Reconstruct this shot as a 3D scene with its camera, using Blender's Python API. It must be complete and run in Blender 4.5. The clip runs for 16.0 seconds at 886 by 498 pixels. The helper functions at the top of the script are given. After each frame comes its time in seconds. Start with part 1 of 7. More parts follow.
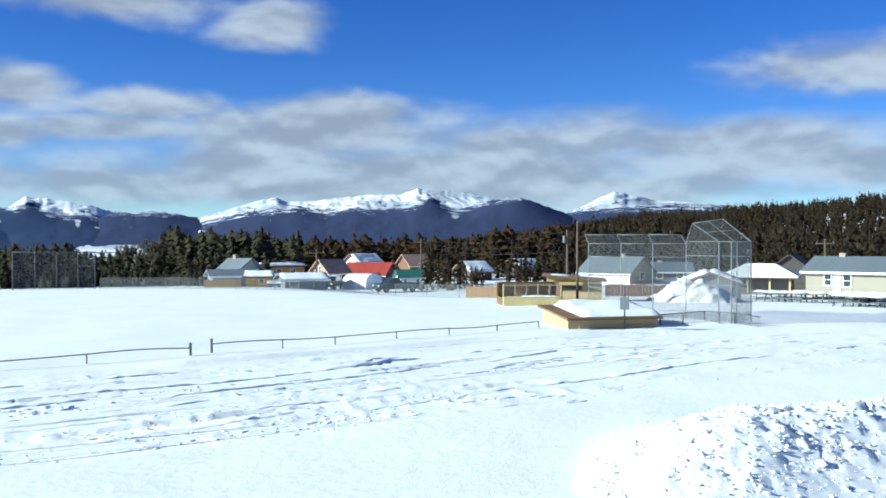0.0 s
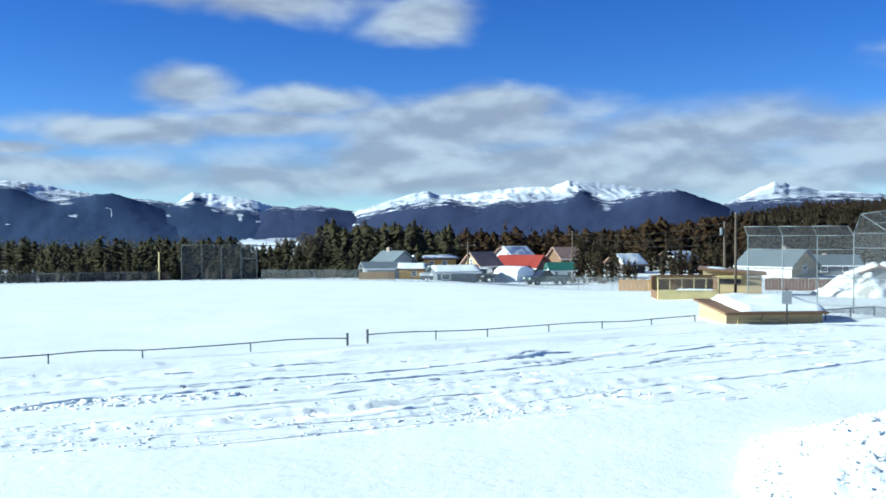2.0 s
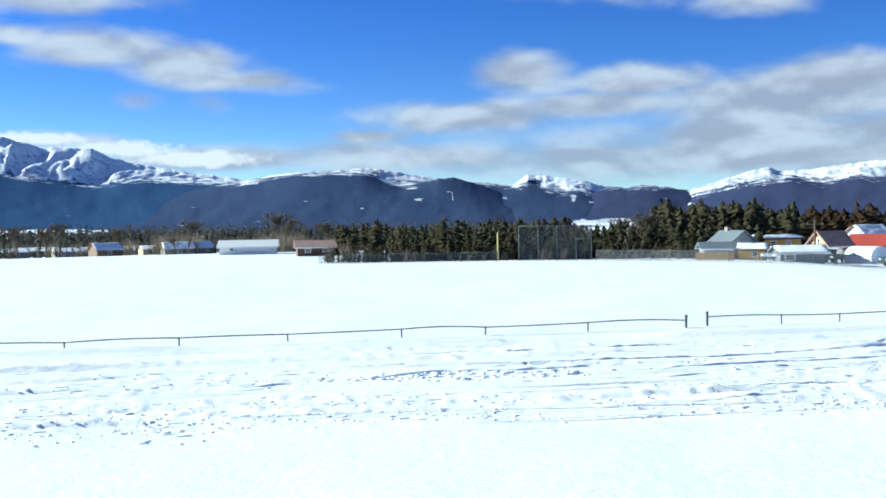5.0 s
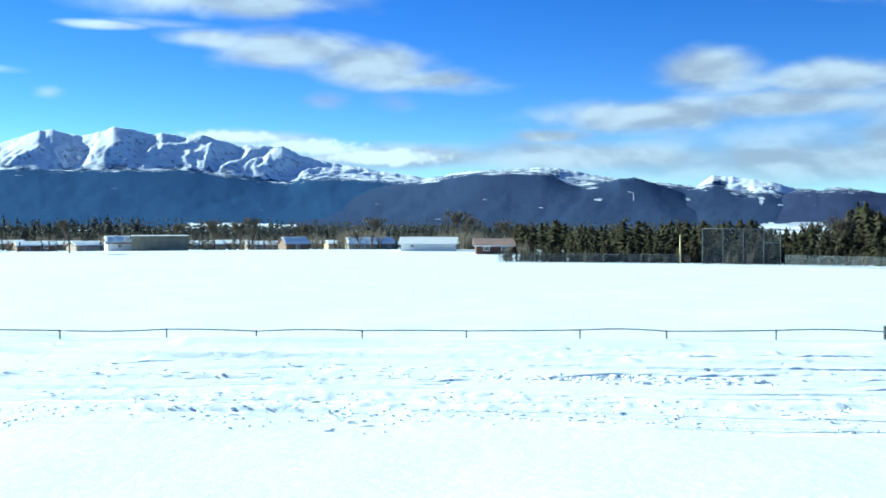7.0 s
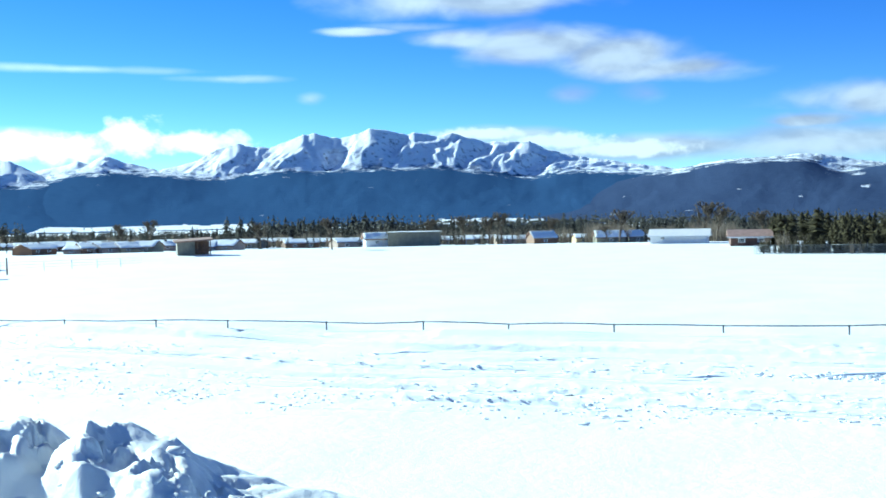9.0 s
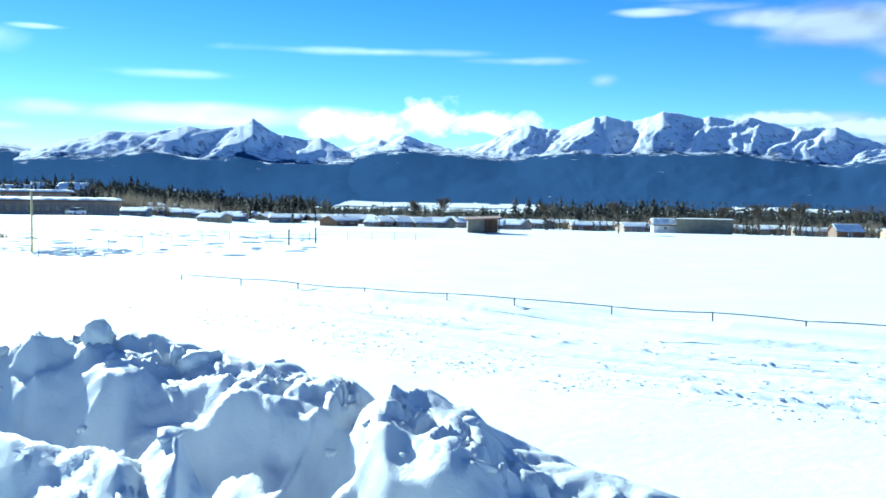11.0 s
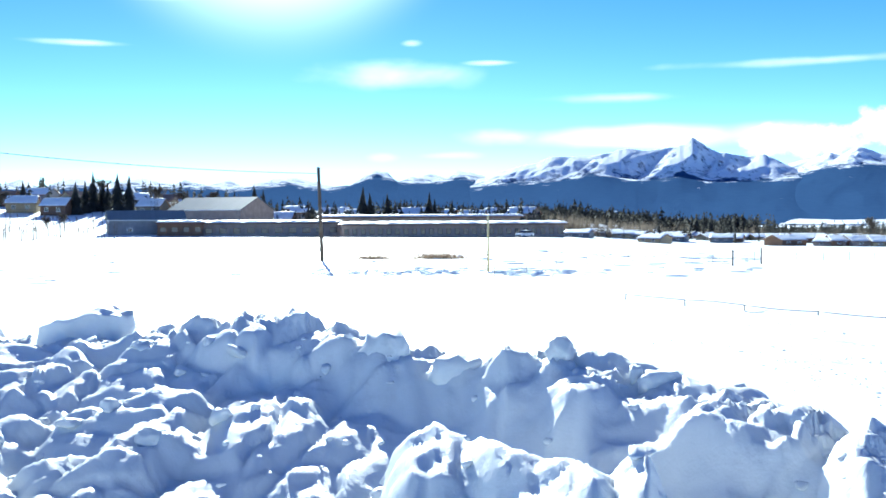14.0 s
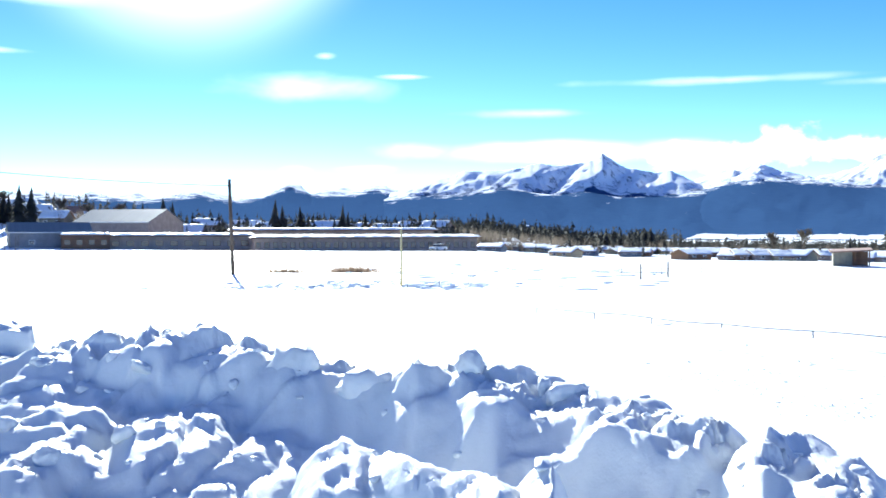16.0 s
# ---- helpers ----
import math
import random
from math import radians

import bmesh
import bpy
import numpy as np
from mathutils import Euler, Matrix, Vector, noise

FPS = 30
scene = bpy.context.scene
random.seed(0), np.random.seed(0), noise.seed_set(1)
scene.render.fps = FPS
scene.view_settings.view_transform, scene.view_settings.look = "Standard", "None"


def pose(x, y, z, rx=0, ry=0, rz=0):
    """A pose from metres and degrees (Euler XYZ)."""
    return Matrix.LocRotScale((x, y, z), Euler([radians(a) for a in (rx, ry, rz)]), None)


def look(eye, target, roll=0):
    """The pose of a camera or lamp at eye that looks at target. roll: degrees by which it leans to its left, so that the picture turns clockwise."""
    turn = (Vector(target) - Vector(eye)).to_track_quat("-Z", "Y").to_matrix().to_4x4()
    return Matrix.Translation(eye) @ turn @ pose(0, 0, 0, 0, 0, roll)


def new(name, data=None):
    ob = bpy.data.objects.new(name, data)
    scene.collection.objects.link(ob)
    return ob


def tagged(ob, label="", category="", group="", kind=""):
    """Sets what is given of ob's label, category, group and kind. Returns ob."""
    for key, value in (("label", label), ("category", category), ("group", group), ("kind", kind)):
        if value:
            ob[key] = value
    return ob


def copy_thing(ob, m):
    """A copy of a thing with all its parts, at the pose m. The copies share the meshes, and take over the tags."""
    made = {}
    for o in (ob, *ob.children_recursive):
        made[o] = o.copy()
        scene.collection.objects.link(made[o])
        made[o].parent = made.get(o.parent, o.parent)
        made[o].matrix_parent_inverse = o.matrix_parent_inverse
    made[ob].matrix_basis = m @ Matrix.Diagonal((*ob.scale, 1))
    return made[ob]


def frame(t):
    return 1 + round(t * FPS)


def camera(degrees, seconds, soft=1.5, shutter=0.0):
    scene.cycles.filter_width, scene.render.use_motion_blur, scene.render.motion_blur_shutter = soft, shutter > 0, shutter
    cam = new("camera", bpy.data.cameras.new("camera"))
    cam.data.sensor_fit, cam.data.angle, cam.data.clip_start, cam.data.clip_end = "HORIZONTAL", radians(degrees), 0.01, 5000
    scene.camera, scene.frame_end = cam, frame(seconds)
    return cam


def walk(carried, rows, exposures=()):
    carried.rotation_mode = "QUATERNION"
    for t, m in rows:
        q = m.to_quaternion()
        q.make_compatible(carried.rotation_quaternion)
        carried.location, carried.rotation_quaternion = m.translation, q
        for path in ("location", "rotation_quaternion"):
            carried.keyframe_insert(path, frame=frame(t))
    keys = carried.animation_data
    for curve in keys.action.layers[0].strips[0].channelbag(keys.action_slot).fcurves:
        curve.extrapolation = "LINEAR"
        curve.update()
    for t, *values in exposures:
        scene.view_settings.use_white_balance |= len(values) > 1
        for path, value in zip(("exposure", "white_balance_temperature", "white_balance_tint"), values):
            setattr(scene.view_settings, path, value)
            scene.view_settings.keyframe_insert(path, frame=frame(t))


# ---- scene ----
cam = camera(47.9, 16.0, soft=1.7)
PATH = [
    (0.0, (-0.014, 0.350, 3.650), (-0.415, 10.341, 3.550), -0.03),
    (0.5, (-0.030, 0.349, 3.650), (-0.887, 10.310, 3.476), -0.10),
    (1.0, (-0.039, 0.348, 3.650), (-1.143, 10.285, 3.441), -0.05),
    (1.5, (-0.050, 0.346, 3.650), (-1.486, 10.241, 3.488), -0.06),
    (2.0, (-0.066, 0.344, 3.650), (-1.962, 10.161, 3.479), -0.21),
    (2.5, (-0.088, 0.339, 3.650), (-2.610, 10.015, 3.524), 0.09),
    (3.0, (-0.096, 0.337, 3.650), (-2.837, 9.952, 3.509), 0.32),
    (3.5, (-0.108, 0.333, 3.650), (-3.194, 9.842, 3.405), 0.06),
    (4.0, (-0.135, 0.323, 3.650), (-3.990, 9.547, 3.414), -0.29),
    (4.2, (-0.146, 0.318, 3.650), (-4.320, 9.402, 3.397), -0.47),
    (6.3, (-0.203, 0.285, 3.650), (-5.987, 8.436, 3.315), -0.30),
    (6.5, (-0.209, 0.281, 3.650), (-6.168, 8.305, 3.335), -0.07),
    (7.0, (-0.225, 0.268, 3.650), (-6.662, 7.913, 3.320), 0.05),
    (7.5, (-0.248, 0.247, 3.650), (-7.320, 7.310, 3.339), 0.24),
    (8.0, (-0.263, 0.231, 3.650), (-7.768, 6.835, 3.399), 0.17),
    (8.2, (-0.266, 0.228, 3.650), (-7.855, 6.734, 3.375), -0.33),
    (10.3, (-0.318, 0.147, 3.650), (-9.380, 4.346, 3.157), 0.55),
    (10.5, (-0.321, 0.139, 3.650), (-9.488, 4.103, 3.144), 0.83),
    (11.0, (-0.330, 0.117, 3.650), (-9.745, 3.443, 3.109), 0.94),
    (11.5, (-0.338, 0.092, 3.650), (-9.970, 2.726, 3.116), 1.08),
    (12.0, (-0.344, 0.064, 3.650), (-10.162, 1.894, 3.146), 0.68),
    (12.5, (-0.348, 0.040, 3.650), (-10.275, 1.168, 3.231), 0.45),
    (13.0, (-0.350, 0.011, 3.650), (-10.336, 0.322, 3.238), -0.04),
    (13.5, (-0.350, -0.016, 3.650), (-10.332, -0.468, 3.266), -0.53),
    (14.0, (-0.348, -0.033, 3.650), (-10.297, -0.979, 3.291), -0.33),
    (14.5, (-0.347, -0.047, 3.650), (-10.252, -1.390, 3.346), -0.74),
    (15.0, (-0.347, -0.047, 3.650), (-10.251, -1.391, 3.348), -0.60),
    (15.5, (-0.349, -0.027, 3.650), (-10.316, -0.793, 3.387), -0.24),
    (16.0, (-0.350, -0.003, 3.650), (-10.347, -0.084, 3.424), -0.07),
]
walk(cam, [(t, look(eye, target, roll)) for t, eye, target, roll in PATH],
     exposures=[(0.0, 0.97, 5550, -7), (0.5, 0.97, 5500, -8), (1.0, 0.97, 5200, -14), (1.5, 0.98, 5350, -11), (2.0, 1.0, 5450, -9), (3.0, 1.03, 5250, -13), (3.5, 1.04, 5650, -5), (4.2, 1.07, 5650, -5), (6.5, 1.2, 5300, -16), (7.0, 1.23, 5200, -17), (7.5, 1.26, 5450, -13), (8.0, 1.28, 5350, -14), (11.0, 1.34, 5050, -15), (13.0, 1.5, 5100, -15), (13.5, 1.62, 5450, -5), (14.0, 1.62, 5450, -5), (14.5, 1.62, 5500, -8), (15.5, 1.6, 5350, -10), (16.0, 1.78, 5650, 0)])

# ---------------------------------------------------------------- sky and sun
SUN_AZ, SUN_EL = 105.0, 21.0   # degrees to the left of the first view, degrees up


def direction(az, el=0.0):
    a, e = radians(az), radians(el)
    return Vector((-math.sin(a) * math.cos(e), math.cos(a) * math.cos(e), math.sin(e)))


def polar(az, d, z=0.0):
    a = radians(az)
    return Vector((-d * math.sin(a), d * math.cos(a), z))


class Nodes:
    """A small writer of node trees."""

    def __init__(self, tree):
        self.tree = tree
        tree.nodes.clear()

    def put(self, kind, **values):
        n = self.tree.nodes.new(kind)
        for key, value in values.items():
            setattr(n, key, value)
        return n

    def join(self, a, b):
        self.tree.links.new(a, b)

    def feed(self, socket, value):
        if isinstance(value, bpy.types.NodeSocket):
            self.join(value, socket)
        else:
            socket.default_value = value

    def math(self, op, *args, clamp=False):
        n = self.put("ShaderNodeMath", operation=op, use_clamp=clamp)
        for s, v in zip(n.inputs, args):
            self.feed(s, v)
        return n.outputs[0]

    def vec(self, op, *args):
        n = self.put("ShaderNodeVectorMath", operation=op)
        for s, v in zip(n.inputs, args):
            self.feed(s, v)
        return n.outputs[1] if op in ("LENGTH", "DOT_PRODUCT", "DISTANCE") else n.outputs[0]

    def noise(self, vector, scale, detail=4.0, rough=0.55, distortion=0.0):
        n = self.put("ShaderNodeTexNoise")
        self.feed(n.inputs["Vector"], vector)
        n.inputs["Scale"].default_value, n.inputs["Detail"].default_value = scale, detail
        n.inputs["Roughness"].default_value, n.inputs["Distortion"].default_value = rough, distortion
        return n.outputs[0]

    def ramp(self, value, low, high, to_low=0.0, to_high=1.0):
        n = self.put("ShaderNodeMapRange", interpolation_type="SMOOTHSTEP")
        self.feed(n.inputs[0], value)
        for s, v in zip(n.inputs[1:5], (low, high, to_low, to_high)):
            self.feed(s, v)
        return n.outputs[0]

    def mix(self, factor, a, b):
        n = self.put("ShaderNodeMix", data_type="RGBA")
        self.feed(n.inputs[0], factor)
        for s, v in ((n.inputs[6], a), (n.inputs[7], b)):
            self.feed(s, v if isinstance(v, bpy.types.NodeSocket) else (*v, 1.0))
        return n.outputs[2]


world = bpy.data.worlds.new("sky")
scene.world = world
world.use_nodes = True
W = Nodes(world.node_tree)
sky = W.put("ShaderNodeTexSky", sky_type="NISHITA", sun_disc=False, sun_elevation=radians(SUN_EL),
            sun_rotation=radians(-SUN_AZ), altitude=3100.0, air_density=1.0, dust_density=0.15, ozone_density=3.0)
way = W.put("ShaderNodeTexCoord").outputs["Generated"]
xyz = W.put("ShaderNodeSeparateXYZ")
W.join(way, xyz.inputs[0])
azimuth = W.math("MULTIPLY", W.math("ARCTAN2", W.math("MULTIPLY", xyz.outputs[0], -1.0), xyz.outputs[1]), 180 / math.pi)
elevation = W.math("MULTIPLY", W.math("ARCSINE", xyz.outputs[2]), 180 / math.pi)
flat = W.put("ShaderNodeCombineXYZ")
W.join(azimuth, flat.inputs[0]), W.join(elevation, flat.inputs[1])
flat = flat.outputs[0]
stretched = W.vec("MULTIPLY", flat, (0.45, 1.0, 1.0))
curl = W.noise(stretched, 0.42, 5.0, 0.46, 0.2)
curl_up = W.noise(W.vec("ADD", stretched, (0.0, 0.6, 0.0)), 0.42, 5.0, 0.46, 0.2)


def cloud_field(rows, edge, ragged, swirl=None):
    """Cloud cover from rows of azimuth, elevation, half width and half height in degrees."""
    nearest = None
    for az, el, w, h in rows:
        d = W.vec("LENGTH", W.vec("MULTIPLY_ADD", flat, (1 / w, 1 / h, 0.0), (-az / w, -el / h, 0.0)))
        nearest = d if nearest is None else W.math("SMOOTH_MIN", nearest, d, 0.3)
    d = W.math("ADD", nearest, W.math("MULTIPLY", W.math("SUBTRACT", swirl or curl, 0.5), -ragged))
    return W.ramp(d, 1.0 + edge, 1.0 - edge)


HEAPS = [(19.8, 12.9, 5.5, 1.0), (12.0, 12.0, 2.8, 1.2), (-19.8, 9.2, 5.6, 1.3), (25.4, 8.0, 3.0, 1.0), (18.8, 7.3, 5, 0.85), (8.7, 7.0, 6.5, 1.1), (27.8, 5.6, 5.0, 0.9),
         (34.1, 4.5, 2.2, 0.4), (52.5, 11.9, 6, 0.9), (53.6, 9.8, 2.6, 0.5), (48.7, 9.4, 3.4, 1.0), (44.0, 8.6, 3.0, 0.9), (40.6, 7.7, 3.4, 0.6), (58.3, 10.2, 1.8, 0.2)]
PUFFS = [(71.4, 4.4, 1.5, 0.9), (67.9, 4.1, 2.6, 0.6), (75.6, 3.8, 3.0, 0.8), (52.0, 4.45, 2.6, 0.3), (47.5, 3.9, 2.6, 0.4), (43.5, 3.3, 3.0, 0.4)]
BANKS = [(20.5, 6.1, 6.5, 0.7), (13.5, 6.6, 4.5, 0.8), (4, 3.1, 27, 1.4), (9, 5.7, 9.5, 1.5), (-4, 5.4, 8, 1.5), (-14, 5.3, 9, 1.3), (2, 4.2, 22, 1.2), (-18, 4.0, 12, 1.4), (31, 3.4, 8, 0.9), (50, 4.3, 3.6, 0.45), (43, 3.4, 7.5, 0.65), (84, 4.2, 5.0, 0.5), (77, 4.2, 2.5, 0.5)]
WISPS = [(46.8, 6.5, 0.9, 0.35), (42.6, 6.4, 1.0, 0.4), (98.6, 7.8, 2.6, 0.5), (92.5, 8.5, 1.0, 0.1), (97.2, 9.6, 0.35, 0.12), (74.3, 8.0, 4.5, 0.16), (61.6, 6.5, 0.6, 0.3), (55.5, 10.4, 2.0, 0.22), (98.8, 3.2, 0.7, 0.2), (95.1, 3.3, 1.2, 0.16), (92, 4.3, 1.6, 0.3),
         (115, 9.2, 1.6, 0.12), (85, 6.4, 2.5, 0.2), (66, 7.6, 2.0, 0.15), (113, 12.0, 3.0, 0.3)]
billow = W.noise(W.vec("MULTIPLY", flat, (0.75, 1.0, 1.0)), 0.95, 5.0, 0.55)
calm = W.noise(stretched, 0.34, 3.0, 0.45)
heaps, banks, wisps = cloud_field(HEAPS, 0.6, 2.2), cloud_field(BANKS, 0.6, 1.6, calm), cloud_field(WISPS, 1.0, 3.0)
puffs = cloud_field(PUFFS, 0.35, 2.4, billow)
relief = W.math("SUBTRACT", curl, curl_up)
shade = W.ramp(W.math("ADD", W.math("MULTIPLY", relief, 2.2), W.noise(stretched, 0.22, 3.0)), 0.2, 0.85)
sunward = W.ramp(W.vec("DOT_PRODUCT", way, tuple(direction(SUN_AZ, SUN_EL))), 0.55, 0.98)
grey = W.mix(sunward, (2.85, 2.85, 3.45), (7.2, 7.6, 8.6))
white = W.mix(sunward, (4.7, 4.65, 5.15), (9.2, 9.0, 9.2))
puff = W.mix(shade, grey, white)
bright = W.mix(sunward, (6.2, 6.1, 6.4), (10.5, 10.3, 10.4))
cover = W.math("MAXIMUM", W.math("MULTIPLY", heaps, 0.9), W.math("MAXIMUM", W.math("MULTIPLY", banks, 0.88), W.math("MULTIPLY", wisps, 0.55)))
# unseen grey cover above the view, added to dull the blue of snow shade
overhead = W.math("MULTIPLY", W.ramp(W.noise(way, 2.4, 5.0, 0.55), 0.42, 0.62), W.ramp(elevation, 16.0, 30.0))
clear = W.put("ShaderNodeHueSaturation")
clear.inputs["Hue"].default_value, clear.inputs["Saturation"].default_value = 0.524, 1.26
W.join(sky.outputs[0], clear.inputs["Color"])
clear.inputs["Value"].default_value = 1.0
# white aureole painted into the sky round the sun, sized to its bloom
near_sun = W.vec("DOT_PRODUCT", way, tuple(direction(SUN_AZ, SUN_EL)))
aureole = W.math("POWER", W.ramp(near_sun, math.cos(radians(13.5)), 1.0), 1.6)
sky_with_glow = W.mix(W.math("MULTIPLY", aureole, 0.85), clear.outputs[0], (14.0, 14.0, 14.5))
backdrop = W.put("ShaderNodeBackground")
W.feed(backdrop.inputs[0], W.mix(W.math("MULTIPLY", overhead, 0.7), W.mix(W.math("MULTIPLY", puffs, 0.92), W.mix(cover, sky_with_glow, puff), bright), (1.2, 1.28, 1.28)))
backdrop.inputs[1].default_value = 0.07
W.join(backdrop.outputs[0], W.put("ShaderNodeOutputWorld").inputs[0])

sun = new("sun", bpy.data.lights.new("sun", "SUN"))
sun.data.energy, sun.data.angle, sun.data.color = 5.0, radians(0.53), (1.0, 0.93, 0.84)
sun.matrix_world = look(direction(SUN_AZ, SUN_EL) * 100, (0, 0, 0))

# ---------------------------------------------------------------- materials
def material(name, colour, rough=0.7, vary=0.12, scale=3.0, bump=0.0, bump_scale=40.0, metal=0.0, second=None, spec=0.4):
    """A plain surface with two scales of variation, and fine relief."""
    m = bpy.data.materials.new(name)
    m.use_nodes = True
    N = Nodes(m.node_tree)
    place = N.put("ShaderNodeTexCoord").outputs["Object"]
    big, fine = N.noise(place, scale, 3.0), N.noise(place, scale * 9, 4.0)
    tone = N.math("ADD", N.math("MULTIPLY", big, 0.65), N.math("MULTIPLY", fine, 0.35))
    low = tuple(c * (1 - vary) for c in colour)
    high = second or tuple(min(1.0, c * (1 + vary)) for c in colour)
    shader = N.put("ShaderNodeBsdfPrincipled")
    N.feed(shader.inputs["Base Color"], N.mix(N.ramp(tone, 0.3, 0.7), low, high))
    N.feed(shader.inputs["Roughness"], N.ramp(fine, 0.2, 0.8, max(0.05, rough - 0.1), min(1.0, rough + 0.1)))
    shader.inputs["Metallic"].default_value, shader.inputs["Specular IOR Level"].default_value = metal, spec
    if bump:
        b = N.put("ShaderNodeBump")
        b.inputs["Strength"].default_value, b.inputs["Distance"].default_value = bump, 0.02
        N.feed(b.inputs["Height"], N.noise(place, bump_scale, 5.0))
        N.join(b.outputs[0], shader.inputs["Normal"])
    N.join(shader.outputs[0], N.put("ShaderNodeOutputMaterial").inputs[0])
    return m


def boards(name, colour, width=0.2, axis=0, rough=0.75, vary=0.25):
    """Painted or bare boards: a groove every width metres along one axis, and grain."""
    m = material(name, colour, rough, vary)
    N = Nodes(m.node_tree)
    place = N.put("ShaderNodeTexCoord").outputs["Object"]
    split = N.put("ShaderNodeSeparateXYZ")
    N.join(place, split.inputs[0])
    row = N.math("DIVIDE", split.outputs[axis], width)
    groove = N.ramp(N.math("ABSOLUTE", N.math("SUBTRACT", N.math("FRACT", row), 0.5)), 0.42, 0.5)
    pick = N.put("ShaderNodeTexWhiteNoise", noise_dimensions="1D")
    N.join(N.math("FLOOR", row), pick.inputs["W"])
    tone = N.math("ADD", N.math("MULTIPLY", pick.outputs[0], 0.5), N.math("MULTIPLY", N.noise(place, 14.0, 5.0), 0.5))
    shader = N.put("ShaderNodeBsdfPrincipled")
    N.feed(shader.inputs["Base Color"], N.mix(tone, tuple(c * (1 - vary) for c in colour), tuple(min(1, c * (1 + vary)) for c in colour)))
    shader.inputs["Roughness"].default_value = rough
    b = N.put("ShaderNodeBump")
    b.inputs["Strength"].default_value, b.inputs["Distance"].default_value = 0.6, 0.02
    N.feed(b.inputs["Height"], N.math("SUBTRACT", 1.0, groove))
    N.join(b.outputs[0], shader.inputs["Normal"])
    N.join(shader.outputs[0], N.put("ShaderNodeOutputMaterial").inputs[0])
    return m


def snow_material(name, grit=0.0, bump=0.35, dirt_from=0.55, track=False, tone=1.0):
    """Packed snow; track adds the wheel marks pressed along the ploughed road."""
    m = bpy.data.materials.new(name)
    m.use_nodes = True
    N = Nodes(m.node_tree)
    place = N.put("ShaderNodeTexCoord").outputs["Object"]
    soft, crust, grain = N.noise(place, 0.35, 4.0), N.noise(place, 3.5, 6.0, 0.6), N.noise(place, 45.0, 4.0, 0.6)
    clean = N.mix(N.ramp(soft, 0.3, 0.7), tuple(c * tone for c in (0.84, 0.87, 0.85)), tuple(c * tone for c in (0.89, 0.905, 0.885)))
    dirt = N.math("MULTIPLY", N.ramp(N.noise(place, 1.7, 8.0, 0.7), dirt_from, dirt_from + 0.2), grit)
    shader = N.put("ShaderNodeBsdfPrincipled")
    N.feed(shader.inputs["Base Color"], N.mix(dirt, clean, (0.42, 0.38, 0.32)))
    N.feed(shader.inputs["Roughness"], N.ramp(crust, 0.3, 0.7, 0.45, 0.7))
    shader.inputs["Specular IOR Level"].default_value = 0.25
    b = N.put("ShaderNodeBump")
    b.inputs["Strength"].default_value, b.inputs["Distance"].default_value = bump, 0.06
    N.feed(b.inputs["Height"], N.math("ADD", crust, N.math("MULTIPLY", grain, 0.25)))
    relief = b.outputs[0]
    if track:
        road = N.put("ShaderNodeAttribute", attribute_name="track").outputs["Vector"]
        across = N.put("ShaderNodeSeparateXYZ")
        N.join(road, across.inputs[0])
        inside = N.math("MULTIPLY", N.ramp(N.math("ABSOLUTE", across.outputs[1]), 6.6, 4.8), N.ramp(across.outputs[2], 90.0, 55.0))
        long_marks = N.noise(N.vec("MULTIPLY", road, (0.07, 1.9, 0.0)), 1.0, 3.0, 0.55)
        thin_marks = N.noise(N.vec("MULTIPLY", road, (0.16, 5.5, 0.0)), 1.0, 2.0, 0.5)
        worn = N.ramp(N.noise(N.vec("MULTIPLY", road, (0.09, 0.55, 0.0)), 1.0, 3.0), 0.46, 0.66)
        ruts = N.math("ADD", N.ramp(long_marks, 0.54, 0.60), N.math("MULTIPLY", N.ramp(thin_marks, 0.58, 0.66), 0.25))
        lugs = N.math("MULTIPLY", N.ramp(N.noise(N.vec("MULTIPLY", road, (2.2, 4.0, 0.0)), 1.0, 3.0), 0.56, 0.68), 0.3)
        pressed = N.math("MULTIPLY", N.math("MULTIPLY", N.math("ADD", ruts, lugs), worn), inside)
        wheel = N.put("ShaderNodeBump", invert=True)
        wheel.inputs["Strength"].default_value, wheel.inputs["Distance"].default_value = 1.0, 0.08
        N.feed(wheel.inputs["Height"], pressed)
        N.join(relief, wheel.inputs["Normal"])
        relief = wheel.outputs[0]
    N.join(relief, shader.inputs["Normal"])
    N.join(shader.outputs[0], N.put("ShaderNodeOutputMaterial").inputs[0])
    return m


